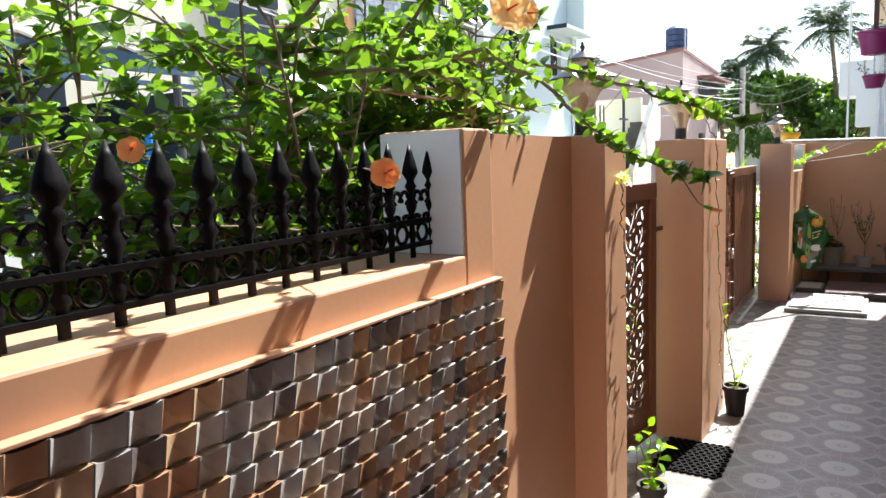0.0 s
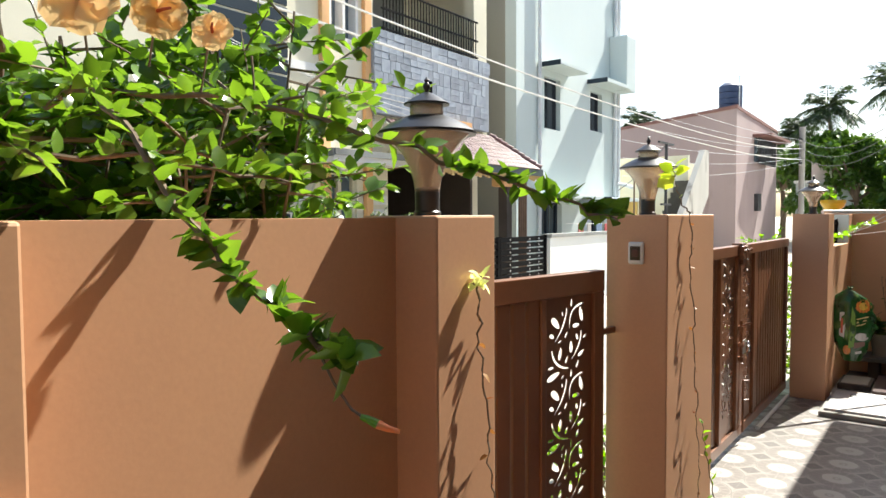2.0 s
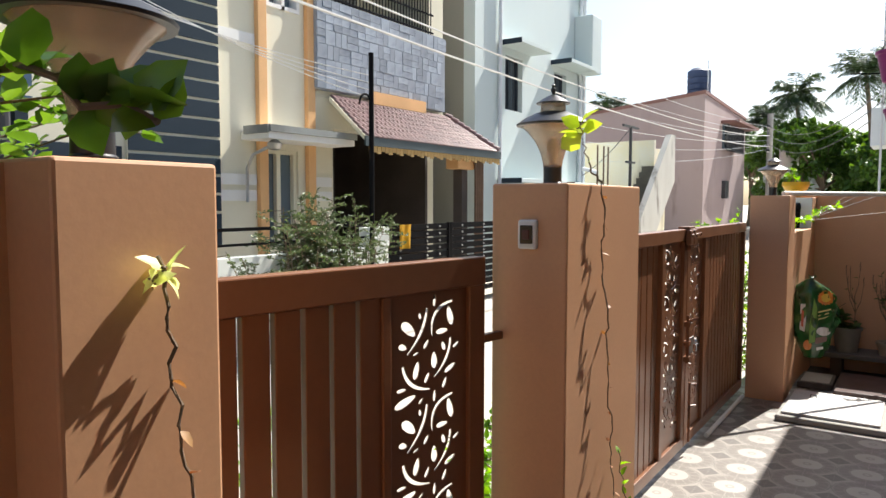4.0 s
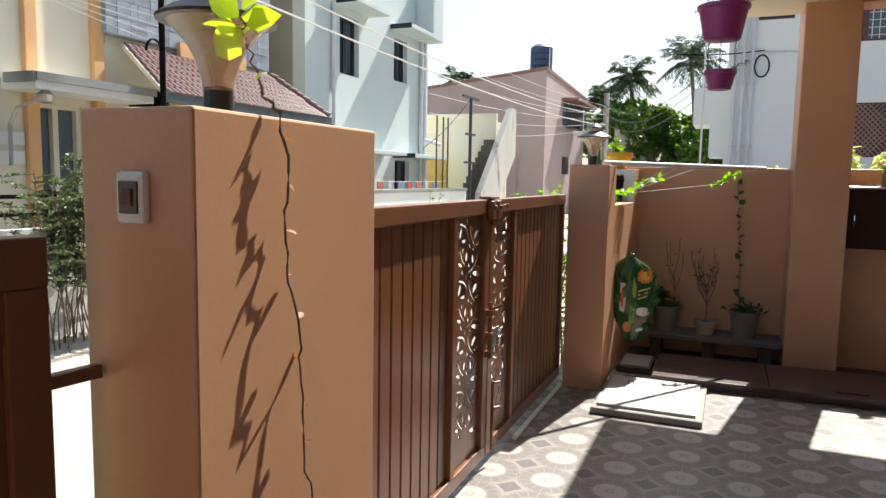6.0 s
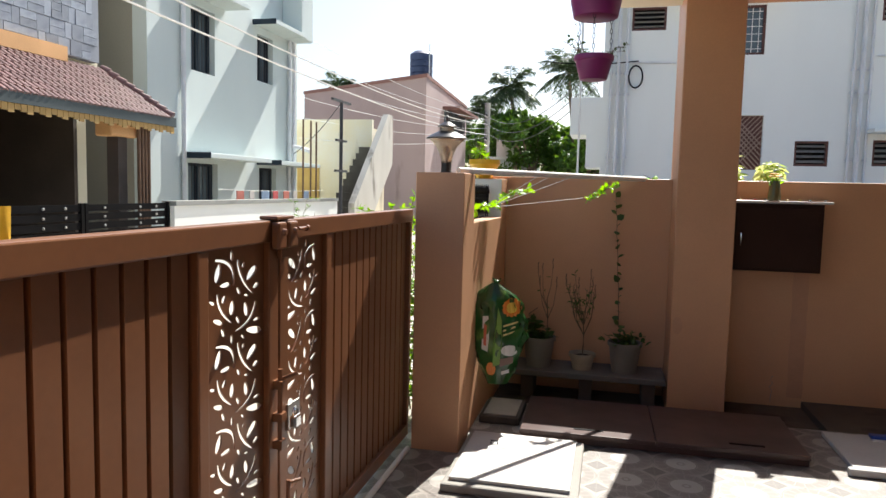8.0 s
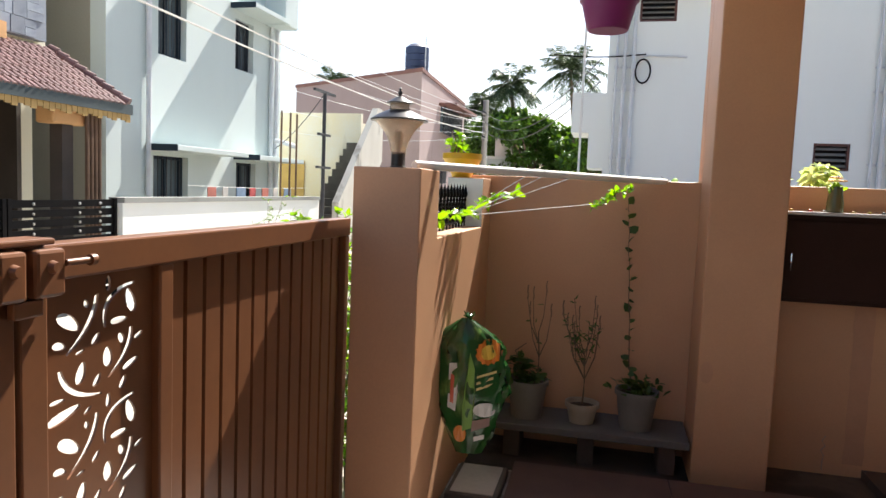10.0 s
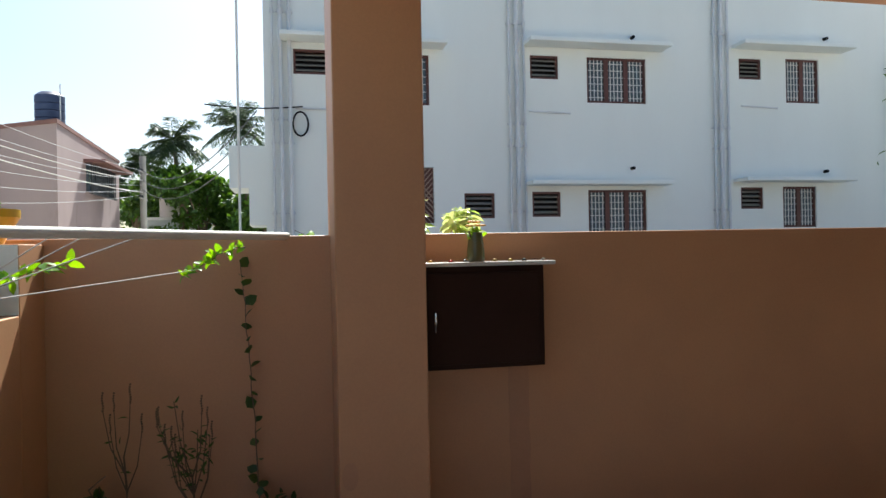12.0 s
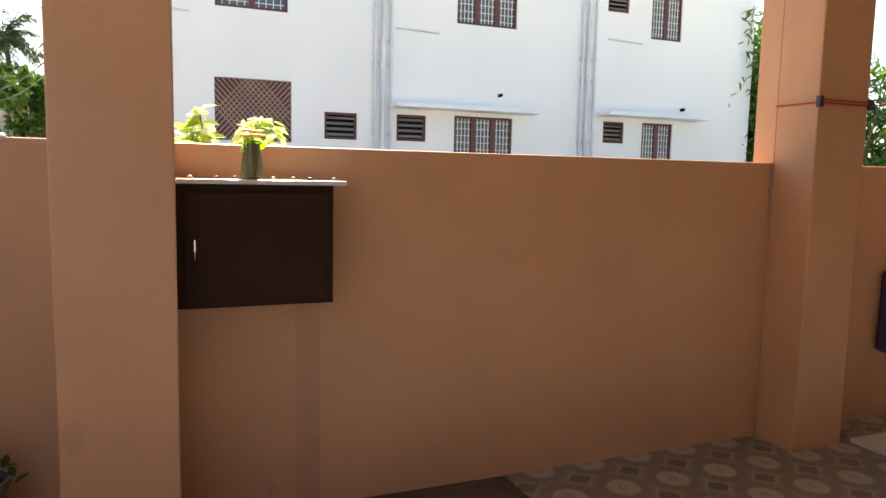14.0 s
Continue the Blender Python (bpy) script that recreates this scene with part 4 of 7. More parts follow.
def small_gate():
    g = empty("garden_gate", (-0.24, 3.85, 0.06), "brown steel garden gate with slats and leaf cut-outs, slightly open", "gate")
    y0, y1, z0, z1 = 3.285, 4.405, 0.06, 1.435
    part("top_rail", boxes((-0.265, -0.215, y0, y1, z1 - 0.085, z1), bevel=0.004), gate_paint, g)
    part("bottom_rail", boxes((-0.265, -0.215, y0, y1, z0, z0 + 0.07), bevel=0.004), gate_paint, g)
    for a, b in ((y0, y0 + 0.05), (4.335, y1), (3.99, 4.02)):
        part("stile", boxes((-0.263, -0.217, a, b, z0 + 0.07, z1 - 0.085), bevel=0.004), gate_paint, g)
    for k in range(8):
        a = 3.336 + k * 0.0835
        part("slat", boxes((-0.25, -0.225, a, a + 0.069, z0 + 0.07, z1 - 0.085), bevel=0.003), gate_paint, g)
    outline = [(4.02, z0 + 0.07), (4.335, z0 + 0.07), (4.335, z1 - 0.085), (4.02, z1 - 0.085)]
    cut_sheet("leaf_panel", outline, motif_holes(4.03, 0.305, z1 - 0.10, z0 + 0.1), 0.004, upright(-0.235), gate_paint, g, "brown sheet with leaf-shaped cut-outs")
    part("latch", boxes((-0.245, -0.222, 4.406, 4.50, 1.17, 1.195), bevel=0.003), gate_paint, g, "brown sliding latch bar")
    hinge = Matrix.Translation((-0.24, 4.41, 0))
    g.matrix_basis = hinge @ Matrix.Rotation(radians(-8.5), 4, "Z") @ hinge.inverted() @ g.matrix_basis


def double_gate():
    g = empty("driveway_gate", (-0.35, 7.0, 0.05), "brown steel double driveway gate with ribbed sheets, closed", "gate")
    z0, z1, x = 0.05, 1.435, -0.35
    for y0, y1, near in ((5.13, 7.025, 1), (7.035, 8.77, 0)):
        rail = part("top_rail", boxes((x - 0.03, x + 0.03, y0, y1, z1 - 0.075, z1), bevel=0.006), gate_paint, g)
        part("bottom_rail", boxes((x - 0.025, x + 0.025, y0, y1, z0, z0 + 0.07), bevel=0.005), gate_paint, g)
        pa, pb = (y1 - 0.45, y1 - 0.07) if near else (y0 + 0.07, y0 + 0.43)
        ea, eb = (y1 - 0.07, y1) if near else (y0, y0 + 0.07)
        fa, fb = (pa - 0.055, pa) if near else (pb, pb + 0.055)
        for a, b in ((ea, eb), (fa, fb), ((y0, y0 + 0.045) if near else (y1 - 0.045, y1))):
            part("stile", boxes((x - 0.024, x + 0.026, a, b, z0 + 0.07, z1 - 0.075), bevel=0.005), gate_paint, g)
        outline = [(pa, z0 + 0.07), (pb, z0 + 0.07), (pb, z1 - 0.075), (pa, z1 - 0.075)]
        cut_sheet("leaf_panel", outline, motif_holes(pa, pb - pa, z1 - 0.09, z0 + 0.1, flip=bool(near)), 0.006, upright(x), gate_paint, g, "brown sheet with leaf-shaped cut-outs")
        sa, sb = (y0 + 0.045, fa) if near else (fb, y1 - 0.045)
        n = round((sb - sa) / 0.095)
        step = (sb - sa) / n
        sheet = bmesh.new()
        prof = []
        for k in range(n):
            c = sa + k * step
            prof += [(c, 0.0), (c + step * 0.80, 0.0), (c + step * 0.84, -0.016), (c + step * 0.96, -0.016)]
        prof.append((sb, 0.0))
        front = [[sheet.verts.new((x + 0.004 + d, y, z)) for y, d in prof] for z in (z0 + 0.07, z1 - 0.075)]
        back = [[sheet.verts.new((x + 0.001 + d, y, z)) for y, d in prof] for z in (z0 + 0.07, z1 - 0.075)]
        for k in range(len(prof) - 1):
            sheet.faces.new((front[0][k], front[0][k + 1], front[1][k + 1], front[1][k]))
            sheet.faces.new((back[0][k + 1], back[0][k], back[1][k], back[1][k + 1]))
        part("ribbed_sheet", sheet, gate_paint, g, "brown folded steel sheet")
    for a, b in ((6.955, 7.02), (7.04, 7.115)):
        part("latch_plate", boxes((x + 0.031, x + 0.062, a, b, 1.335, 1.43), bevel=0.008), gate_paint, g, "brown box latch plate")
        part("latch_boss", tube(bmesh.new(), (x + 0.06, (a + b) / 2, 1.395), (x + 0.075, (a + b) / 2, 1.395), 0.014, 0.010, 14), gate_paint, g, rounded=True)
    part("latch_bridge", boxes((x - 0.02, x + 0.05, 6.965, 7.10, 1.437, 1.45), bevel=0.004), gate_paint, g)
    part("latch_stop", boxes((x + 0.031, x + 0.05, 7.0, 7.07, 1.30, 1.334), bevel=0.004), gate_paint, g)
    part("latch_pin", tube(tube(bmesh.new(), (x + 0.06, 7.115, 1.40), (x + 0.06, 7.19, 1.40), 0.007), (x + 0.06, 7.18, 1.40), (x + 0.06, 7.195, 1.40), 0.012), gate_paint, g, rounded=True)
    bolt = bmesh.new()
    tube(bolt, (x + 0.045, 7.0, 0.60), (x + 0.045, 7.0, 0.90), 0.009)
    for z in (0.61, 0.71, 0.83):
        box(bolt, x + 0.026, x + 0.062, 6.98, 7.02, z, z + 0.03)
    tube(bolt, (x + 0.045, 7.0, 0.86), (x + 0.10, 7.03, 0.885), 0.008)
    b = part("bolt", bolt, gate_paint, g, "brown sliding bolt")
    part("padlock", boxes((x + 0.066, x + 0.092, 7.03, 7.085, 0.67, 0.72), bevel=0.008), chrome, b, "small silver padlock")
    part("shackle", along(bmesh.new(), [(x + 0.079, 7.057 + 0.017 * math.cos(a), 0.72 + 0.026 * math.sin(a)) for a in [k * math.pi / 8 for k in range(9)]], 0.005), chrome, b)
    for z in (0.32, 0.18):
        part("drop_bolt", tube(tube(bmesh.new(), (x + 0.045, 7.07, z - 0.1), (x + 0.045, 7.07, z + 0.14), 0.008), (x + 0.045, 7.07, z + 0.13), (x + 0.075, 7.11, z + 0.13), 0.007), gate_paint, g)
    part("lock_plate", boxes((x + 0.026, x + 0.034, 7.09, 7.19, 0.64, 0.74), bevel=0.002), steel, g, "worn steel lock plate")


small_gate()
double_gate()
pipe = empty("floor_pipe", (-0.27, 8.1, 0), "white plastic pipe lying along the gate", "pipe")
part("pipe", tube(bmesh.new(), (-0.285, 7.45, 0.017), (-0.285, 8.62, 0.017), 0.016), white_paint, pipe, rounded=True)


# ---- spiked railings ----
def railing(name, x, y0, y1, zb):
    f = empty(name, (x, (y0 + y1) / 2, zb), "black cast-iron railing with spear heads on the wall ledge", "railing")
    bm = bmesh.new()
    lathe(bm, [(0.009, 0.0), (0.009, 0.04), (0.015, 0.052), (0.009, 0.064), (0.010, 0.10), (0.018, 0.115), (0.011, 0.13), (0.011, 0.15), (0.019, 0.160), (0.012, 0.170), (0.013, 0.175),
               (0.026, 0.190), (0.022, 0.205), (0.010, 0.235), (0.0, 0.258)], (0, 0, 0), 10)
    for v in bm.verts:
        v.co.x *= 0.55
    scrolls = []
    for s in (-1, 1):
        for z, r in ((0.135, 0.014), (0.085, 0.011)):
            curl = along(bmesh.new(), [(0, s * (0.011 + r * (1 - math.cos(a))), z + r * math.sin(a)) for a in [k * math.pi / 5 - 1.2 for k in range(9)]], 0.005, 0.005, 5)
            scrolls.append(mesh_from("scroll", curl, black_iron))
    spear = mesh_from("spear", bm, black_iron)
    spear.shade_smooth()
    n = round((y1 - y0) / 0.080)
    for k in range(n):
        s = new("spear", spear)
        s.parent = f
        s.matrix_basis = Matrix.Translation((0, y1 + 0.012 - 0.080 * k - (y0 + y1) / 2, 0))
        for me in scrolls:
            new("scroll", me).parent = s
    for z in (0.028, 0.082):
        part("rail", boxes((x - 0.009, x + 0.009, y0, y1, zb + z - 0.005, zb + z + 0.005)), black_iron, f)
    ring_bm = bmesh.new()
    along(ring_bm, [(0, 0.020 * math.cos(a), 0.020 * math.sin(a)) for a in [k * math.pi / 7 for k in range(15)]], 0.0045, sides=6)
    ring = mesh_from("ring", ring_bm, black_iron)
    for k in range(n - 1):
        s = new("ring", ring)
        s.parent = f
        s.matrix_basis = Matrix.Translation((0, y1 - 0.028 - 0.080 * k - (y0 + y1) / 2, 0.055))


railing("spiked_railing", -0.11, -1.1, 2.018, 1.364)
railing("spiked_railing", -0.11, 9.03, 10.16, 1.352)


# ---- lamps on the pillars ----
lamp_glass = glass("ribbed_lamp_glass", (0.85, 0.74, 0.62), 0.25, 0.8)
lamp_black = material("black_lamp_plastic", (0.02, 0.02, 0.022), None, 0.35, 30, 3, 0.02)
bulb_white = material("white_bulb", (0.8, 0.79, 0.75), None, 0.4, 30, 3, 0.0)


def pillar_lamp():
    g = empty("pillar_lamp", (0, 0, 0), "black pillar-top lamp with a flared ribbed glass cup", "lamp", "lamps on the gate pillars")
    part("base", lathe(bmesh.new(), [(0.040, 0.0), (0.040, 0.01), (0.036, 0.014), (0.036, 0.078), (0.030, 0.082)], sides=28), lamp_black, g, "black socket base", rounded=True)
    cup = [(0.036, 0.070), (0.040, 0.10), (0.050, 0.135), (0.069, 0.175), (0.098, 0.210), (0.130, 0.240)]
    part("cup", lathe(bmesh.new(), cup + [(r - 0.003, z) for r, z in reversed(cup)], sides=64, wave=0.012, lobes=16), lamp_glass, g, "ribbed clear flared cup", rounded=True)
    part("bulb", lathe(bmesh.new(), [(0.012, 0.08), (0.014, 0.11), (0.024, 0.14), (0.024, 0.165), (0.012, 0.185), (0.0, 0.188)], sides=16), bulb_white, g, rounded=True)
    part("shade", lathe(bmesh.new(), [(0.143, 0.234), (0.145, 0.241), (0.114, 0.262), (0.072, 0.282), (0.056, 0.288), (0.050, 0.284), (0.070, 0.274), (0.110, 0.254)], sides=40), lamp_black, g, "black dished shade", rounded=True)
    part("lantern", lathe(bmesh.new(), [(0.050, 0.282), (0.048, 0.322), (0.045, 0.322), (0.047, 0.282)], sides=32), lamp_glass, g, "clear upper glass")
    part("cap", lathe(bmesh.new(), [(0.066, 0.320), (0.067, 0.324), (0.045, 0.338), (0.020, 0.352), (0.010, 0.356), (0.0, 0.357)], sides=32), lamp_black, g, rounded=True)
    part("finial", lathe(bmesh.new(), [(0.006, 0.354), (0.006, 0.362), (0.011, 0.370), (0.011, 0.378), (0.005, 0.386), (0.008, 0.392), (0.0, 0.402)], sides=12), lamp_black, g, rounded=True)
    return g


first = pillar_lamp()
SMALL = Matrix.Scale(0.86, 4)
first.matrix_basis = Matrix.Translation((-0.16, 3.17, 1.655)) @ SMALL
copy_thing(first, Matrix.Translation((-0.185, 4.79, 1.655)))
copy_thing(first, Matrix.Translation((-0.14, 8.84, 1.655)))

# ---- doorbell ----
bell = empty("doorbell", (-0.125, 4.51, 1.49), "white weatherproof doorbell switch on the pillar", "doorbell")
part("housing", boxes((-0.158, -0.094, 4.488, 4.509, 1.455, 1.545), bevel=0.008), white_paint, bell)
part("window", boxes((-0.147, -0.105, 4.484, 4.489, 1.472, 1.528), bevel=0.002), material("smoky_cover", (0.10, 0.07, 0.05), None, 0.2, 30, 5, 0.0), bell, "smoky plastic cover")
part("push_button", boxes((-0.138, -0.114, 4.480, 4.485, 1.485, 1.515), bevel=0.003), brown_wood, bell)

# ---- cabinet and vase ----
cab = empty("wall_cabinet", (2.0, 10.48, 1.03), "dark brown wall cabinet with one closed door", "cabinet")
part("body", boxes((1.706, 2.328, 10.245, 10.479, 1.012, 1.508), bevel=0.003), dark_wood, cab)
d = part("door", boxes((1.735, 2.298, 10.228, 10.244, 1.037, 1.478), bevel=0.003), dark_wood, cab)
part("handle", along(bmesh.new(), [(1.772, 10.229, 1.19), (1.772, 10.208, 1.20), (1.772, 10.204, 1.245), (1.772, 10.208, 1.29), (1.772, 10.229, 1.30)], 0.005), chrome, d, "slim chrome handle", rounded=True)
part("top_board", boxes((1.706, 2.375, 10.195, 10.479, 1.510, 1.53), bevel=0.006), material("pale_gloss_board", (0.62, 0.60, 0.58), None, 0.18, 60, 3, 0.02), cab, "pale glossy top board")
vase = empty("flower_vase", (2.005, 10.33, 1.53), "striped brown-green vase with orange artificial flowers", "vase")
part("body", lathe(bmesh.new(), [(0.044, 0.0), (0.046, 0.008), (0.044, 0.05), (0.037, 0.11), (0.034, 0.145), (0.030, 0.145), (0.033, 0.11), (0.04, 0.05), (0.03, 0.01)], (2.005, 10.33, 1.531), 28), material("vase_glaze", (0.14, 0.09, 0.035), (0.06, 0.09, 0.04), 0.25, 12, 14, 0.02, streak=0.1, mixed=0.6), vase, rounded=True)
petal = material("orange_petal", (0.75, 0.30, 0.06), (0.75, 0.55, 0.12), 0.6, 40, 20, 0.05)
rng = np.random.default_rng(5)
for k in range(5):
    a = k * 1.26
    c = Vector((2.005 + 0.028 * math.cos(a), 10.32 + 0.028 * math.sin(a), 1.705 + 0.018 * (k % 2)))
    bm = bmesh.new()
    for j in range(7):
        b = j * 0.9
        bmesh.ops.create_icosphere(bm, subdivisions=1, radius=0.012, matrix=Matrix.Translation(c + Vector((0.014 * math.cos(b), 0.014 * math.sin(b), 0.004))) @ Matrix.Diagonal((1, 1, 0.5, 1)))
    part("flower", bm, petal, vase, "orange artificial flower")
n = 36
leaves("leaf", np.array((2.005, 10.33, 1.67)) + rng.normal(size=(n, 3)) * (0.02, 0.02, 0.012), rng.normal(size=(n, 3)) + (0, 0, 0.5), rng.uniform(0.025, 0.045, n), rng, vine_leaf, vase)
for k, (x, col) in enumerate(((1.76, (0.7, 0.4, 0.05)), (1.86, (0.5, 0.05, 0.04)), (1.93, (0.12, 0.11, 0.10)), (2.08, (0.6, 0.42, 0.15)), (2.16, (0.6, 0.45, 0.08)), (2.23, (0.05, 0.05, 0.05)), (2.33, (0.3, 0.28, 0.25)))):
    t = empty("small_trinket", (x, 10.25, 1.53), "tiny coloured trinket on the cabinet top", "trinket")
    bm = bmesh.new()
    bmesh.ops.create_icosphere(bm, subdivisions=2, radius=0.009, matrix=Matrix.Translation((x, 10.25, 1.537)) @ Matrix.Diagonal((1.2, 0.8, 0.7, 1)))
    box(bm, x - 0.012, x + 0.012, 10.242, 10.258, 1.530, 1.533)
    part("body", bm, material("trinket", col, None, 0.4, 30, 5, 0.0), t, rounded=True)

# ---- relief tile panel ----
panel = setting("tile_bed", boxes((-0.017, -0.012, -1.6, 2.160, 0.02, 1.287)), concrete, "bed of the relief tile cladding", "cladding")
setting("tile_trim", boxes((-0.017, 0.007, -1.6, 2.160, 1.2872, 1.2935), bevel=0.0015), plaster, "thin plaster lip above the relief tiles", "trim")


def relief_tones(name, base, other):
    return material(name, base, other, 0.26, 70, 8, 0.12, random_shift=0.25)


tones = [relief_tones("umber_tile", (0.46, 0.26, 0.15), (0.33, 0.18, 0.105)), relief_tones("grey_tile", (0.50, 0.47, 0.45), (0.38, 0.36, 0.345)),
         relief_tones("tan_tile", (0.58, 0.39, 0.23), (0.44, 0.29, 0.17)), relief_tones("dark_tile", (0.24, 0.20, 0.19), (0.16, 0.135, 0.13)), relief_tones("stone_tile", (0.58, 0.49, 0.41), (0.45, 0.38, 0.315))]
PITCH = 0.0480


def relief_mesh(tone, lift, turn):
    """A tile dished from side to side, with sharp proud edges and a rounded top lip."""
    bm = bmesh.new()
    nu, nv, w = 8, 4, PITCH - 0.0015
    top = []
    for j in range(nv + 1):
        row = []
        for i in range(nu + 1):
            u, v = i / nu, j / nv
            dish = (2 * u - 1) ** 2
            x = -0.010 + lift + 0.009 * dish + 0.009 * v
            row.append(bm.verts.new((x, (u - 0.5) * w, (v - 0.5) * w - 0.006 * (1 - dish) * v)))
        top.append(row)
    for j in range(nv):
        for i in range(nu):
            bm.faces.new((top[j][i], top[j][i + 1], top[j + 1][i + 1], top[j + 1][i]))
    rim = [top[0][i] for i in range(nu + 1)] + [top[j][nu] for j in range(1, nv + 1)] + [top[nv][i] for i in range(nu - 1, -1, -1)] + [top[j][0] for j in range(nv - 1, 0, -1)]
    low = [bm.verts.new((-0.014, v.co.y, v.co.z)) for v in rim]
    for k in range(len(rim)):
        bm.faces.new((rim[k], low[k], low[(k + 1) % len(rim)], rim[(k + 1) % len(rim)]))
    me = mesh_from("relief_tile", bm, tone)
    me.shade_smooth()
    me.set_sharp_from_angle(angle=radians(40))
    return me


kinds = [[relief_mesh(t, lift, turn) for lift, turn in ((0.002, 1), (0.0, -1))] for t in tones]
pick = random.Random(11)
rest_v, rest_f, rest_m = [], [], []
for i in range(78):
    for j in range(26):
        y, z = 2.160 - PITCH * (i + 0.5), 1.287 - PITCH * (j + 0.5)
        tone = pick.choices(range(5), (2.8, 2.8, 2.2, 1.4, 3.2))[0]
        me = kinds[tone][(i + j) % 2]
        if i < 21 and j < 14:
            ob = new("relief_tile", me)
            ob.parent = panel
            ob.matrix_basis = Matrix.Translation((pick.uniform(0, 0.0015), y, z))
        else:
            base = len(rest_v)
            rest_v += [(v.co.x, v.co.y + y, v.co.z + z) for v in me.vertices]
            rest_f += [tuple(q + base for q in p.vertices) for p in me.polygons]
            rest_m += [tone] * len(me.polygons)
rest = bpy.data.meshes.new("relief_tiles")
rest.from_pydata(rest_v, [], rest_f)
for tone in tones:
    rest.materials.append(tone)
rest.polygons.foreach_set("material_index", rest_m)
rest.shade_smooth()
rest.set_sharp_from_angle(angle=radians(40))
rest_ob = new("relief_tiles", rest)
rest_ob.parent = panel
tagged(rest_ob, "", "", "", "stuff")


# ---- plants on the street side ----
def shrub(name, at, label, rng, stems, height, spread, twigs, leaf_n, size, leaf_mat, slim=0.55, lean=(0, 0), category="shrub", bare=0.0, limit=None):
    """A bush: thin stems that fork into twigs, with leaves along the twigs."""
    g = empty(name, at, label, category)
    wood = bmesh.new()
    pos, way = [], []
    for s in range(stems):
        base = Vector(at) + Vector((rng.normal() * spread[0] * 0.5, rng.normal() * spread[1] * 0.6, 0))
        h = height * rng.uniform(0.65, 1.05)
        drift = Vector((rng.normal() * spread[0] * 0.5 + lean[0], rng.normal() * spread[1] * 0.4 + lean[1], 0))
        if limit is not None:
            base.x = min(base.x, limit - 0.1)
            drift.x = min(drift.x, limit - base.x)
        pts = [base + drift * (k / 5) ** 1.5 + Vector((rng.normal() * 0.02, rng.normal() * 0.02, h * k / 5)) for k in range(6)]
        along(wood, pts, 0.008, 0.003, 6)
        for w in range(twigs):
            f = rng.uniform(0.25 + bare, 1.0) * 4.99
            k = int(f)
            p = pts[k].lerp(pts[k + 1], f - k)
            d = Vector((rng.normal(), rng.normal(), rng.uniform(-0.1, 0.9))).normalized()
            ln = rng.uniform(0.12, 0.34) * height / 1.6
            if limit is not None and p.x + d.x * ln > limit + (0.10 if p.z + min(0, d.z * ln) > 1.85 else 0.0):
                d.x = -abs(d.x)
            tw = [p + d * ln * q / 3 + Vector((0, 0, -0.03 * (q / 3) ** 2)) for q in range(4)]
            along(wood, tw, 0.004, 0.0015, 5)
            for m in range(leaf_n):
                q = rng.uniform(0.15, 1.0)
                pos.append(p + d * ln * q + Vector((0, 0, -0.03 * q * q)))
                way.append(d * 0.6 + Vector((rng.normal(), rng.normal(), rng.normal() * 0.6 + 0.1)))
    part("twig_frame", wood, bark, g)
    leaves("leaves", np.array(pos), np.array(way), rng.uniform(0.6, 1.15, len(pos)) * size, rng, leaf_mat, g, slim=slim)
    return g


def spray(name, label, points, rng, leaf_n, size, leaf_mat, category="branch", thick=0.006, slim=0.55, gap=0.02):
    """A long shoot through points with leaves on both sides."""
    g = empty(name, points[0], label, category)
    pts = [Vector(p) for p in points]
    fine = []
    for a, b in zip(pts, pts[1:]):
        fine += [a.lerp(b, k / 4) + Vector((rng.normal(), rng.normal(), rng.normal())) * 0.004 for k in range(4)]
    fine.append(pts[-1])
    part("stem", along(bmesh.new(), fine, thick, thick * 0.4, 6), bark, g)
    pos, way = [], []
    for k in range(leaf_n):
        f = (k + 0.5) / leaf_n * (len(fine) - 1.01)
        i = int(f)
        p = fine[i].lerp(fine[i + 1], f - i)
        d = (fine[i + 1] - fine[i]).normalized()
        pos.append(p)
        way.append(d * 0.5 + Vector((rng.normal(), rng.normal(), rng.normal() * 0.8 + 0.35)))
    leaves("leaves", np.array(pos), np.array(way), rng.uniform(0.7, 1.2, leaf_n) * size, rng, leaf_mat, g, slim=slim)
    return g


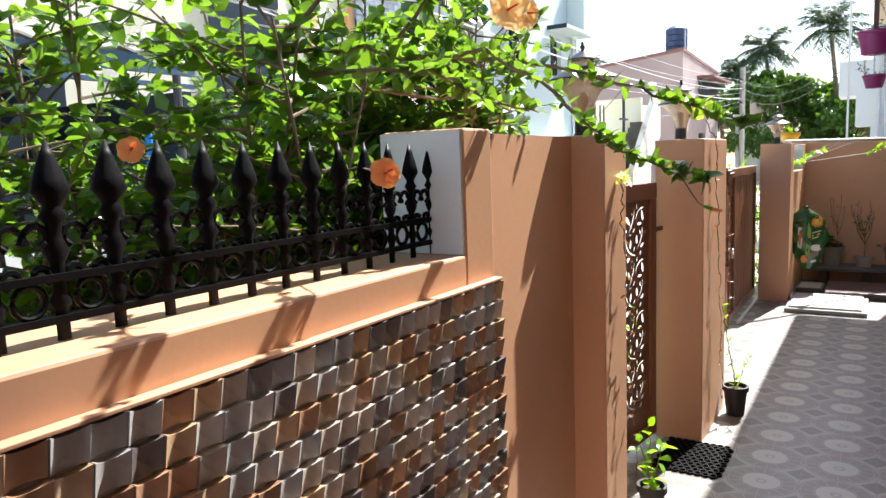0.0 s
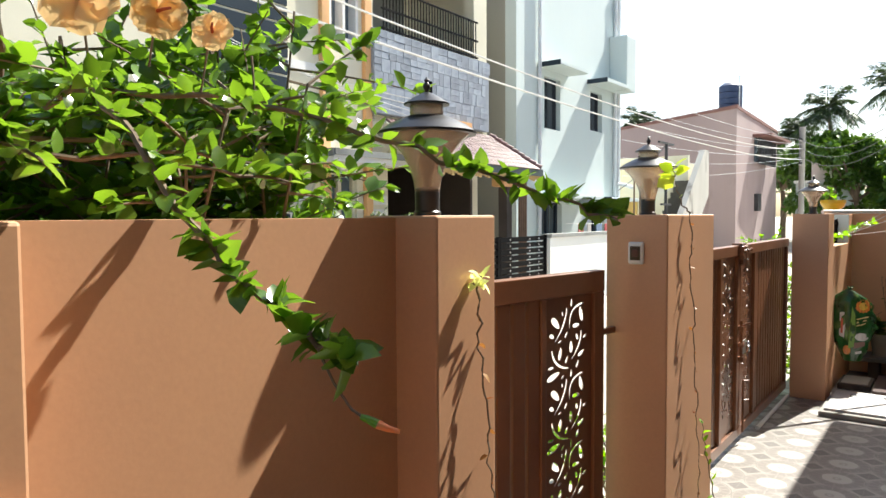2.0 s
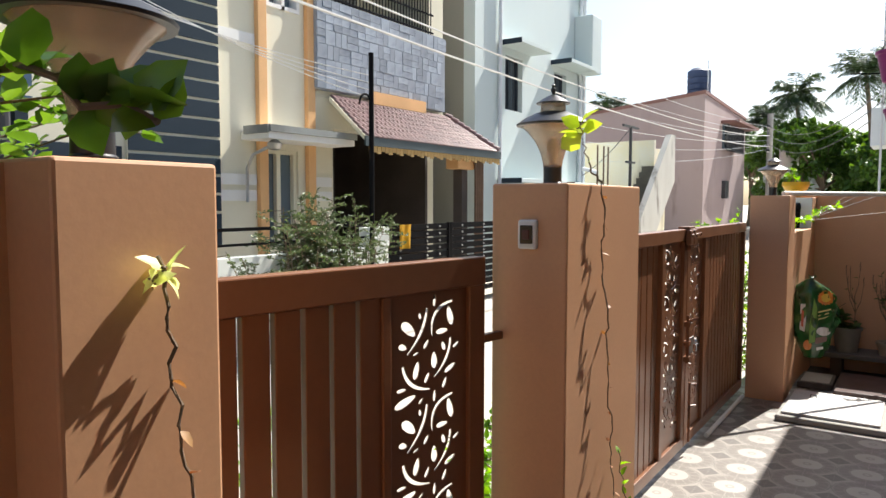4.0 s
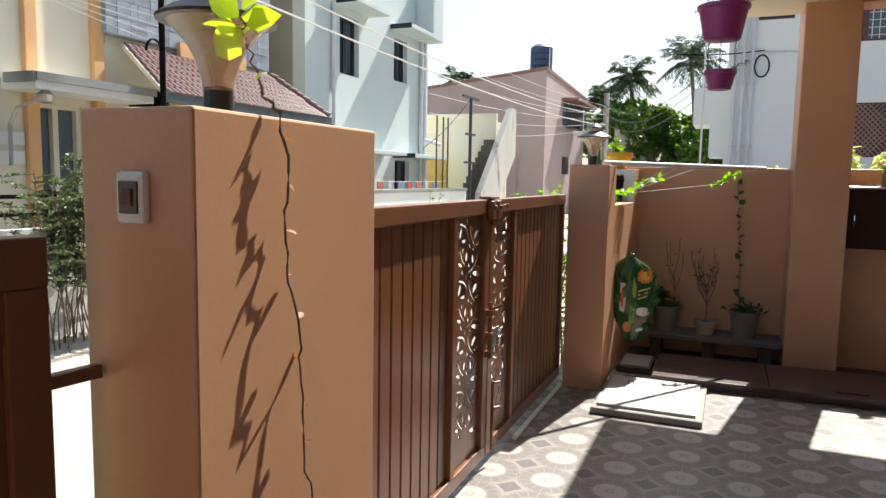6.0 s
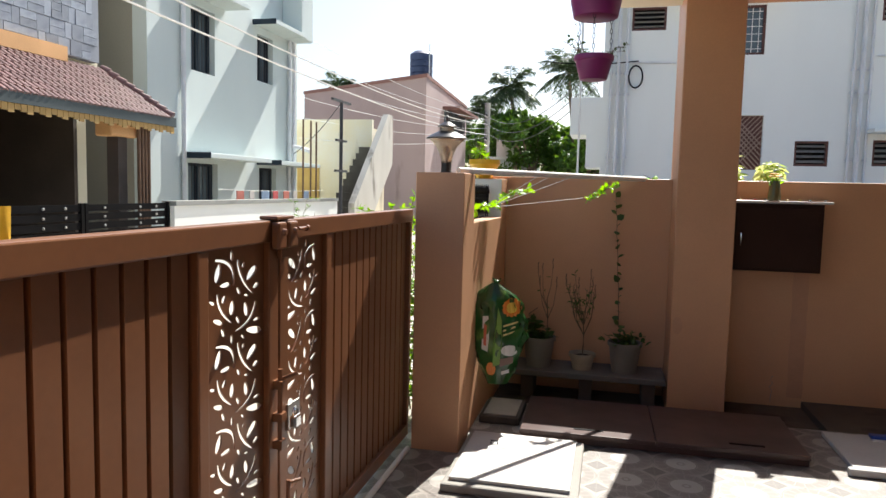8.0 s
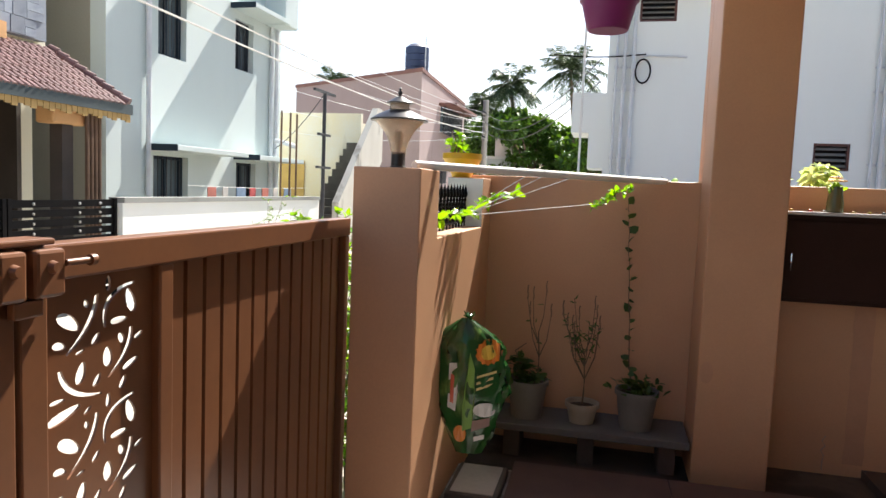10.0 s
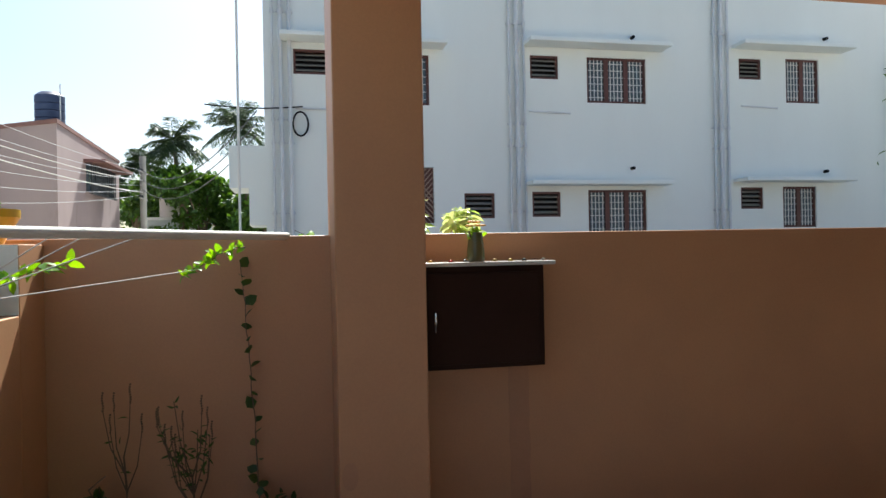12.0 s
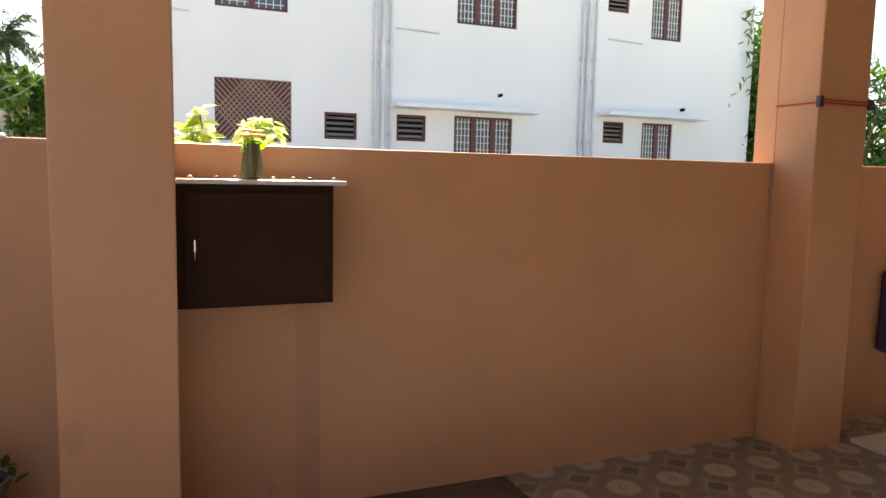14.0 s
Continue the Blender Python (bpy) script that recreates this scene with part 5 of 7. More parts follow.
def blossom(at, toward, colour, size, root):
    g = empty("hibiscus_flower", at, "open orange hibiscus flower on the bush", "flower", "flowers on the hibiscus")
    q = Vector(toward).to_track_quat("Z", "Y").to_matrix().to_4x4()
    m = Matrix.Translation(at) @ q
    part("stalk", along(bmesh.new(), [Vector(root), Vector(root).lerp(Vector(at), 0.6) + Vector((0, 0, 0.012)), m @ Vector((0, 0, -0.002))], 0.002, 0.002, 5), bark, g)
    for k in range(5):
        bm = bmesh.new()
        rot = Matrix.Rotation(k * 2 * math.pi / 5, 4, "Z")
        rows = []
        for i in range(5):
            s = i / 4
            w = size * 0.62 * math.sin(math.pi * min(1, 0.12 + 0.75 * s)) if i else 0.004
            z = size * (0.20 * math.sin(s * 1.9) - 0.10 * s * s)
            rows.append([bm.verts.new(m @ rot @ Vector((size * s, w * t, z + 0.10 * size * math.sin(5 * t + 2.0 * i + k) * s))) for t in (-1, -0.5, 0, 0.5, 1)])
        for a, b in zip(rows, rows[1:]):
            for j in range(4):
                bm.faces.new((a[j], a[j + 1], b[j + 1], b[j]))
        part("petal", bm, colour, g, rounded=True)
    part("pistil", along(bmesh.new(), [m @ Vector((0, 0, 0)), m @ Vector((0.003, 0, size * 0.5)), m @ Vector((0.008, 0, size * 0.9))], 0.003, 0.002), material("pistil_red", (0.5, 0.08, 0.03), None, 0.6, 30, 5, 0.0), g)


rng = np.random.default_rng(21)
shrub("hibiscus_bush", (-0.62, 2.15, -0.14), "dense green hibiscus bush behind the railing", rng, 34, 2.25, (0.4, 0.8), 26, 20, 0.058, hib_leaf, bare=0.3, limit=-0.32, slim=0.62)
shrub("hibiscus_bush", (-0.72, 1.45, -0.14), "loose green hibiscus bush behind the railing", rng, 19, 2.15, (0.3, 0.45), 20, 16, 0.052, hib_leaf, bare=0.35, limit=-0.32, slim=0.62)
shrub("hibiscus_bush", (-0.85, 2.75, -0.14), "tall green hibiscus bush behind the wall", rng, 22, 2.3, (0.35, 0.5), 24, 18, 0.066, hib_leaf, bare=0.3, limit=-0.45, slim=0.62)
shrub("low_shrub", (-0.7, 1.3, -0.14), "sunlit low shrub behind the railing", rng, 9, 1.4, (0.3, 0.8), 10, 12, 0.045, vine_leaf, bare=0.35, limit=-0.38)
spray("hibiscus_branch", "leafy hibiscus branch hanging over the wall", [(-0.35, 2.35, 1.85), (-0.1, 2.3, 1.86), (0.08, 2.25, 1.76), (0.2, 2.26, 1.64), (0.27, 2.27, 1.585), (0.35, 2.265, 1.55), (0.41, 2.258, 1.53), (0.465, 2.25, 1.52)], rng, 140, 0.038, hib_leaf, slim=0.65)
spray("hibiscus_branch", "leafy hibiscus branch hanging over the wall", [(-0.5, 2.4, 1.9), (-0.2, 2.55, 1.88), (0.0, 2.62, 1.83), (0.19, 2.69, 1.765), (0.30, 2.76, 1.715), (0.40, 2.82, 1.67), (0.47, 2.86, 1.645)], rng, 130, 0.042, hib_leaf, slim=0.65)
spray("hibiscus_branch", "leafy hibiscus branch over the wall top", [(-0.6, 2.2, 1.8), (-0.4, 2.5, 1.8), (-0.3, 2.75, 1.76), (-0.26, 2.95, 1.78)], rng, 70, 0.05, hib_leaf, slim=0.65)
spray("hibiscus_branch", "leafy hibiscus branch over the wall top", [(-0.5, 1.9, 1.85), (-0.3, 2.05, 1.86), (-0.16, 2.15, 1.80), (-0.1, 2.2, 1.74)], rng, 70, 0.05, hib_leaf, slim=0.65)
# two branches, mostly out of view, added to cast leaf shadows below
spray("hibiscus_branch", "leafy hibiscus branch added overhead to shadow the ledge", [(-0.45, 1.9, 1.85), (-0.2, 1.85, 1.97), (0.0, 1.78, 2.01), (0.13, 1.72, 2.0)], rng, 44, 0.045, hib_leaf, slim=0.65)
spray("hibiscus_branch", "leafy hibiscus branch added overhead to shadow the ledge", [(-0.4, 2.3, 1.9), (-0.15, 2.2, 2.04), (0.05, 2.12, 2.09), (0.17, 2.05, 2.08)], rng, 40, 0.045, hib_leaf, slim=0.65)
for pts, count in (([(-0.45, 2.15, 1.78), (-0.25, 2.45, 1.76), (-0.15, 2.60, 1.735), (-0.13, 2.70, 1.72)], 30), ([(-0.4, 1.95, 1.80), (-0.2, 2.08, 1.80), (-0.10, 2.16, 1.77), (-0.06, 2.22, 1.72)], 24)):
    spray("hibiscus_branch", "leafy hibiscus branch over the wall top", pts, rng, count, 0.05, hib_leaf, slim=0.65)
orange_petal = foliage("apricot_petal", (0.72, 0.27, 0.08), (0.78, 0.38, 0.13), 0.5, 0.25)
yellow_petal = foliage("yellow_petal", (0.72, 0.50, 0.20), (0.74, 0.58, 0.30), 0.5, 0.25)
blossom((0.012, 1.692, 1.558), (0.75, -0.6, 0.25), orange_petal, 0.029, (-0.34, 1.95, 1.56))
blossom((0.0, 2.235, 1.935), (0.7, -0.6, 0.1), yellow_petal, 0.050, (-0.15, 2.32, 1.90))
blossom((0.0, 2.345, 1.945), (0.9, -0.3, -0.1), yellow_petal, 0.040, (-0.15, 2.42, 1.90))
blossom((-0.12, 2.52, 1.97), (0.6, -0.7, 0.2), yellow_petal, 0.036, (-0.2, 2.55, 1.88))
blossom((-0.45, 1.5, 1.62), (0.7, -0.7, 0.1), orange_petal, 0.026, (-0.7, 1.6, 1.5))
bud = empty("hibiscus_bud", (0.466, 2.279, 1.45), "closed orange hibiscus bud on a thin stalk", "flower", "flowers on the hibiscus")
part("stalk", along(bmesh.new(), [(0.40, 2.258, 1.532), (0.425, 2.262, 1.49), (0.44, 2.27, 1.465), (0.452, 2.274, 1.458)], 0.0016, 0.0014, 5), bark, bud)
part("calyx", along(bmesh.new(), [(0.449, 2.274, 1.458), (0.456, 2.277, 1.456), (0.466, 2.280, 1.452)], 0.003, 0.005, 8), vine_leaf, bud, "green calyx")
part("furled_petals", along(bmesh.new(), [(0.465, 2.280, 1.4522), (0.475, 2.283, 1.449), (0.487, 2.287, 1.447)], 0.005, 0.0025, 8), orange_petal, bud, "furled orange petals")

# climbing stems on the pillars
dry_leaf = foliage("dry_red_leaf", (0.22, 0.07, 0.03), (0.30, 0.16, 0.05), 0.6, 0.2)
for x, y, zs, lean in ((0.016, 4.722, (1.66, 0.12), 0.16), (-0.026, 3.185, (1.52, 0.3), 0.13)):
    pts = [(x + 0.0015 * k + 0.006 * math.sin(k * 2.1), y + lean * k / 14 + 0.008 * math.sin(k * 1.7), zs[0] + (zs[1] - zs[0]) * k / 14) for k in range(15)]
    spray("climbing_stem", "thin dry climbing stem hanging down the pillar", pts, rng, 17, 0.026, dry_leaf, "climber", 0.0032)
lime_leaf = foliage("lime_leaf", (0.22, 0.36, 0.03), (0.34, 0.45, 0.06), 0.35, 0.35)
spray("money_plant", "bright yellow-green climber tip beside the lamp", [(0.016, 4.722, 1.66), (-0.01, 4.715, 1.70), (-0.03, 4.70, 1.75), (-0.035, 4.69, 1.80)], rng, 1, 0.03, lime_leaf, "climber", 0.004, slim=0.7)
spray("money_plant", "broad bright yellow-green leaves beside the lamp", [(-0.035, 4.69, 1.80), (-0.04, 4.685, 1.825), (-0.035, 4.68, 1.85)], rng, 7, 0.085, lime_leaf, "climber", 0.003, slim=0.75)
spray("pale_curl", "pale curled leaf tip on the pillar", [(-0.015, 3.17, 1.485), (-0.008, 3.18, 1.505), (-0.012, 3.195, 1.49)], rng, 11, 0.045, foliage("pale_leaf", (0.5, 0.6, 0.2), (0.6, 0.65, 0.3), 0.4, 0.4), "climber", 0.004)

# ---- small things by the small gate ----
pot_black = material("black_nursery_plastic", (0.025, 0.023, 0.022), None, 0.5, 30, 4, 0.05)


def flowerpot(name, at, r, h, mat_, label, rim=0.012, taper=0.72):
    g = empty(name, at, label, "flower pot")
    b = part("pot", lathe(bmesh.new(), [(r * taper, 0), (r * (taper + 1) / 2, h * 0.5), (r * 0.96, h - 0.03), (r + rim * 0.5, h - 0.028), (r + rim * 0.5, h), (r - 0.006, h), (r * 0.94, h - 0.025), (r * 0.7, h * 0.4)], at, 28), mat_, g, rounded=True)
    part("soil", lathe(bmesh.new(), [(r * 0.93, h - 0.03), (r * 0.5, h - 0.018), (0.0, h - 0.012)], at, 20), soil, g)
    return g


flowerpot("nursery_pot", (0.085, 5.04, 0.0), 0.07, 0.18, pot_black, "black plastic nursery pot beside the pillar")
spray("pot_climber", "thin green climber growing from the black pot", [(0.085, 5.04, 0.16), (0.07, 5.0, 0.3), (0.06, 4.96, 0.45), (0.04, 4.92, 0.6), (0.03, 4.88, 0.75)], rng, 16, 0.04, vine_leaf, "plant", 0.004)
spray("wispy_plant", "wispy pale green seedling in the black pot", [(0.09, 5.04, 0.16), (0.13, 5.05, 0.28), (0.16, 5.06, 0.36)], rng, 26, 0.05, vine_leaf, "plant", 0.002, slim=0.12)
flowerpot("nursery_pot", (-0.03, 3.62, 0.0), 0.06, 0.13, pot_black, "black plastic nursery pot by the small gate")
for k in range(3):
    spray("money_plant", "young green pothos shoot in the nursery pot", [(-0.03, 3.62, 0.11), (-0.03 + 0.03 * (k - 1), 3.61, 0.25), (-0.04 + 0.06 * (k - 1), 3.60, 0.36 + 0.06 * (k == 1))], rng, 8, 0.07, vine_leaf, "plant", 0.004, slim=0.6)
mat_ob = empty("rubber_mat", (-0.03, 4.28, 0), "black rubber ring doormat on the tiles", "doormat")
bm = bmesh.new()
for i in range(9):
    for j in range(13):
        cx, cy = -0.15 + 0.036 * i + (0.018 if j % 2 else 0), 4.09 + 0.032 * j
        lathe(bm, [(0.019, 0.001), (0.019, 0.012), (0.014, 0.012), (0.014, 0.001)], (cx, cy, 0), 8)
tagged(part("rings", bm, black_iron, mat_ob), "", "", "", "stuff")

# ---- the corner with pots ----
bench = empty("stone_bench", (0.7, 10.25, 0), "low stone plank bench with flower pots", "bench")
part("plank", boxes((0.12, 1.285, 10.05, 10.46, 0.135, 0.18), bevel=0.006), material("dusty_stone", (0.15, 0.135, 0.125), (0.10, 0.09, 0.085), 0.8, 50, 3, 0.3), bench)
for x in (0.2, 0.65, 1.12):
    part("support", boxes((x, x + 0.1, 10.14, 10.4, -0.055, 0.135), bevel=0.006), material("dark_brick_support", (0.12, 0.085, 0.07), None, 0.9, 40, 4, 0.3), bench)
pale_pot = material("pale_grey_plastic", (0.21, 0.19, 0.17), (0.165, 0.15, 0.135), 0.6, 40, 4, 0.05)
cream_pot = material("cream_plastic", (0.44, 0.37, 0.28), None, 0.5, 40, 4, 0.05)
for x, r, h, m_ in ((0.325, 0.125, 0.235, pale_pot), (0.665, 0.098, 0.125, cream_pot), (0.985, 0.125, 0.235, pale_pot)):
    flowerpot("flower_pot", (x, 10.235, 0.18), r, h, m_, "pale plastic flower pot on the stone bench", taper=0.74)
n = 90
for x, m_ in ((0.325, dull_leaf), (0.985, dull_leaf)):
    g = empty("low_plant", (x, 10.235, 0.40), "trailing dark green plant in a pale pot", "plant")
    p = np.column_stack([x + rng.normal(size=n) * 0.06, 10.225 + rng.normal(size=n) * 0.055, 0.40 + np.abs(rng.normal(size=n)) * 0.035])
    leaves("leaves", p, rng.normal(size=(n, 3)) * (1, 1, 0.5) + (0, 0, 0.2), rng.uniform(0.04, 0.07, n), rng, m_, g, kind="")
shrub("young_shrub", (0.27, 10.22, 0.39), "small leafy shrub in a pale pot", rng, 2, 0.28, (0.03, 0.03), 5, 5, 0.07, dull_leaf, category="plant")


def dry_herb(at, h, label, twigs, seed, leaf_n, tips):
    r_ = np.random.default_rng(seed)
    g = empty("dry_herb", at, label, "plant")
    bm = bmesh.new()
    pos, way = [], []
    trunk = [Vector(at) + Vector((0.006 * math.sin(k), 0, h * 0.5 * k / 4)) for k in range(5)]
    along(bm, trunk, 0.006, 0.004, 6)
    tips_at = []
    for k in range(twigs):
        s = trunk[2 + k % 3]
        a = r_.uniform(0, 6.28)
        e = s + Vector((math.cos(a) * h * r_.uniform(0.1, 0.26), math.sin(a) * 0.05, h * r_.uniform(0.35, 0.55)))
        mid = s.lerp(e, 0.5) + Vector((math.cos(a) * 0.02, 0, -0.02))
        along(bm, [s, mid, e], 0.0035, 0.0018, 5)
        if k < tips:
            for j in range(8):
                tips_at.append((k, e + Vector((0.002 * math.sin(j), 0, 0.011 * j))))
        for j in range(leaf_n):
            pos.append(s.lerp(e, r_.uniform(0.3, 1)))
            way.append(Vector((r_.normal(), r_.normal() * 0.5, r_.normal() * 0.4)))
    part("twig_frame", bm, bark, g)
    for q in sorted({i for i, _ in tips_at}):
        spike = bmesh.new()
        for i, c in tips_at:
            if i == q:
                bmesh.ops.create_icosphere(spike, subdivisions=1, radius=0.0055, matrix=Matrix.Translation(c))
        part("seed_spike", spike, bark, g)
    if pos:
        leaves("leaves", np.array(pos), np.array(way), r_.uniform(0.03, 0.05, len(pos)), r_, dull_leaf, g, slim=0.3)


dry_herb((0.665, 10.235, 0.29), 0.62, "half-dry basil plant with seed spikes", 14, 3, 7, 9)
dry_herb((0.38, 10.25, 0.40), 0.62, "thin dry stem with seed heads", 5, 8, 1, 5)
spray("wall_climber", "thin climbing plant going up the wall", [(0.95, 10.25, 0.42), (0.93, 10.40, 0.55), (0.92, 10.425, 0.8), (0.90, 10.425, 1.1), (0.89, 10.425, 1.35), (0.87, 10.40, 1.55)], rng, 22, 0.06, dull_leaf, "climber", 0.004, slim=0.8)
spray("lime_climber", "sunlit lime green climber tip on the strings", [(0.90, 10.36, 1.62), (0.82, 10.2, 1.60), (0.74, 10.1, 1.55), (0.66, 10.05, 1.50)], rng, 46, 0.05, vine_leaf, "climber", 0.003)
spray("lime_climber", "sunlit lime green climber over the railing", [(-0.05, 9.15, 1.42), (0.02, 9.35, 1.46), (0.04, 9.6, 1.45), (0.10, 9.9, 1.52), (0.22, 10.1, 1.57)], rng, 75, 0.06, vine_leaf, "climber", 0.003)
pole = empty("corner_pipe", (0.5, 9.6, 1.65), "white plastic pipe laid across the wall corner", "pipe")
part("pipe", tube(bmesh.new(), (-0.06, 8.82, 1.672), (1.09, 10.50, 1.672), 0.019), white_paint, pole, rounded=True)
strings = material("white_string", (0.75, 0.73, 0.70), None, 0.8, 30, 5, 0.0)
for a, b in (((0.02, 9.45, 1.44), (0.74, 10.1, 1.53)), ((0.02, 9.45, 1.44), (0.55, 9.75, 1.66)), ((0.02, 9.5, 1.45), (0.35, 9.45, 1.66)), ((0.02, 9.55, 1.44), (0.42, 9.55, 1.66))):
    s = empty("string", a, "white string tied between pipe and railing", "string", "strings under the pipe")
    part("cord", tube(bmesh.new(), a, b, 0.0025, sides=6), strings, s)
bowl = empty("yellow_bowl_planter", (-0.17, 10.32, 1.65), "bright yellow plastic bowl planter on the wall", "planter")
part("bowl", lathe(bmesh.new(), [(0.06, 0), (0.085, 0.06), (0.10, 0.075), (0.12, 0.11), (0.125, 0.115), (0.125, 0.15), (0.112, 0.15), (0.10, 0.10), (0.07, 0.03)], (-0.17, 10.32, 1.652), 30), material("yellow_plastic", (0.80, 0.48, 0.02), None, 0.4, 30, 4, 0.02), bowl, rounded=True)
shrub("bowl_plant", (-0.17, 10.32, 1.76), "small green plant in the yellow bowl", rng, 5, 0.2, (0.07, 0.07), 4, 6, 0.05, vine_leaf, category="plant")


# ---- green sack ----
def sack():
    g = empty("fertiliser_sack", (0.19, 9.27, 0.3), "shiny green printed plastic sack tied at the top", "sack")
    bm = bmesh.new()
    rows = []
    for i in range(25):
        s = i / 24
        w = 0.178 * (0.36 + 0.64 * math.sin(math.pi / 2 * min(1, s / 0.58))) if s < 0.76 else 0.178 * max(0.10, (1 - ((s - 0.76) / 0.25) ** 1.7))
        dpt = 0.085 * math.sin(math.pi * min(1.0, 0.10 + 0.62 * s)) if s < 0.85 else 0.085 * 0.93 * (1 - (s - 0.85) / 0.15 * 0.8)
        row = []
        for k in range(40):
            a = 2 * math.pi * k / 40
            c, d_ = math.cos(a), math.sin(a)
            fold = noise.noise((c * 2.2, d_ * 2.2, s * 5))
            crease = 1 + 0.13 * fold + 0.11 * noise.noise((c * 7, d_ * 7, s * 12)) + 0.10 * (1 - abs(noise.noise((c * 4, d_ * 4, s * 9 + 3))) * 4) * (0.4 + s * 0.6)
            row.append(bm.verts.new((0.145 + w * c * crease - 0.04 * s + 0.015 * math.sin(3 * s), 9.27 + dpt * d_ * crease + 0.12 * w * c, 0.275 + 0.675 * s)))
        rows.append(row)
    for a, b in zip(rows, rows[1:]):
        for k in range(40):
            bm.faces.new((a[k], a[(k + 1) % 40], b[(k + 1) % 40], b[k]))
    bm.faces.new(rows[0][::-1])
    bm.faces.new(rows[-1])
    body = part("bag", bm, sack_green, g, rounded=True)
    tie = bmesh.new()
    for k in range(9):
        a = k * 0.7
        along(tie, [(0.12, 9.27, 0.94), (0.12 + 0.012 * math.cos(a), 9.27 + 0.012 * math.sin(a), 0.957), (0.12 + 0.03 * math.cos(a), 9.27 + 0.03 * math.sin(a), 0.972 + 0.01 * math.sin(3 * a))], 0.007, 0.003, 5)
    part("tied_neck", tie, sack_green, g)

    def patch(name, loop, colour, label):
        """A printed shape that follows the bag's front."""
        vs = bmesh.new()
        ring = []
        for x, z in loop:
            s = (z - 0.275) / 0.675
            i = min(23, max(0, int(s * 24)))
            best = min((v for v in rows_co[i] + rows_co[i + 1]), key=lambda q: (q[0] - x) ** 2 + (q[2] - z) ** 2 + (10 if q[1] > 9.27 + 0.12 * (q[0] - 0.19) else 0))
            ring.append(vs.verts.new((x, best[1] - 0.012, z)))
        vs.faces.new(ring)
        bmesh.ops.triangulate(vs, faces=vs.faces)
        part(name, vs, colour, g, label)

    me = body.data
    rows_co = [[tuple(me.vertices[r * 40 + k].co) for k in range(40)] for r in range(25)]

    def disc(cx, cz, r, n_=12, e=1.0):
        return [(cx + r * math.cos(2 * math.pi * k / n_), cz + r * e * math.sin(2 * math.pi * k / n_)) for k in range(n_)]

    orange = material("print_orange", (0.75, 0.24, 0.03), None, 0.3, 30, 5, 0.0)
    yellow = material("print_yellow", (0.80, 0.55, 0.08), None, 0.3, 30, 5, 0.0)
    white = material("print_white", (0.70, 0.70, 0.66), None, 0.3, 30, 5, 0.0)
    red_ink = material("print_red", (0.60, 0.12, 0.05), None, 0.3, 30, 5, 0.0)
    lime = material("print_lime", (0.16, 0.34, 0.04), None, 0.3, 30, 5, 0.0)
    cream_ink = material("print_cream", (0.70, 0.60, 0.25), None, 0.3, 30, 5, 0.0)
    star = [(0.235 + (0.062 if k % 2 else 0.053) * math.cos(2 * math.pi * k / 28), 0.80 + (0.062 if k % 2 else 0.053) * math.sin(2 * math.pi * k / 28)) for k in range(28)]
    patch("emblem", star, orange, "round orange printed emblem with a toothed rim")
    patch("emblem_centre", disc(0.235, 0.80, 0.036), yellow, "yellow centre of the emblem")
    patch("emblem_bar", [(0.205, 0.79), (0.265, 0.80), (0.265, 0.815), (0.205, 0.805)], red_ink, "red bar across the emblem")
    patch("print_leaf", [(0.12, 0.40), (0.165, 0.42), (0.18, 0.55), (0.175, 0.72), (0.15, 0.80), (0.135, 0.66), (0.12, 0.52)], lime, "lime printed leaf")
    patch("print_panel", [(0.045, 0.52), (0.085, 0.50), (0.095, 0.60), (0.085, 0.74), (0.05, 0.74)], white, "pale printed panel")
    patch("print_stripe", [(0.058, 0.55), (0.075, 0.54), (0.078, 0.68), (0.06, 0.69)], red_ink, "red printed stripe")
    for k in range(3):
        patch("print_line", [(0.185, 0.672 - 0.03 * k), (0.275, 0.70 - 0.03 * k), (0.275, 0.712 - 0.03 * k), (0.185, 0.684 - 0.03 * k)], cream_ink, "cream printed bar")
    patch("print_bowl", disc(0.225, 0.515, 0.052, 12, 0.75), white, "white printed bowl shape")
    patch("print_band", [(0.165, 0.40), (0.25, 0.43), (0.25, 0.475), (0.165, 0.455)], material("print_brown", (0.16, 0.06, 0.03), None, 0.3, 30, 5, 0.0), "brown printed band")
    patch("print_tag", [(0.175, 0.345), (0.225, 0.36), (0.225, 0.385), (0.175, 0.372)], white, "white printed tag")
    patch("small_emblem", disc(0.108, 0.385, 0.032, 12, 1.4), orange, "small orange printed emblem")


sack_green = material("glossy_green_plastic", (0.014, 0.10, 0.020), (0.02, 0.055, 0.012), 0.2, 18, 9, 1.0, stain=(0.16, 0.28, 0.06), stain_scale=9, stain_at=0.60)
sack()

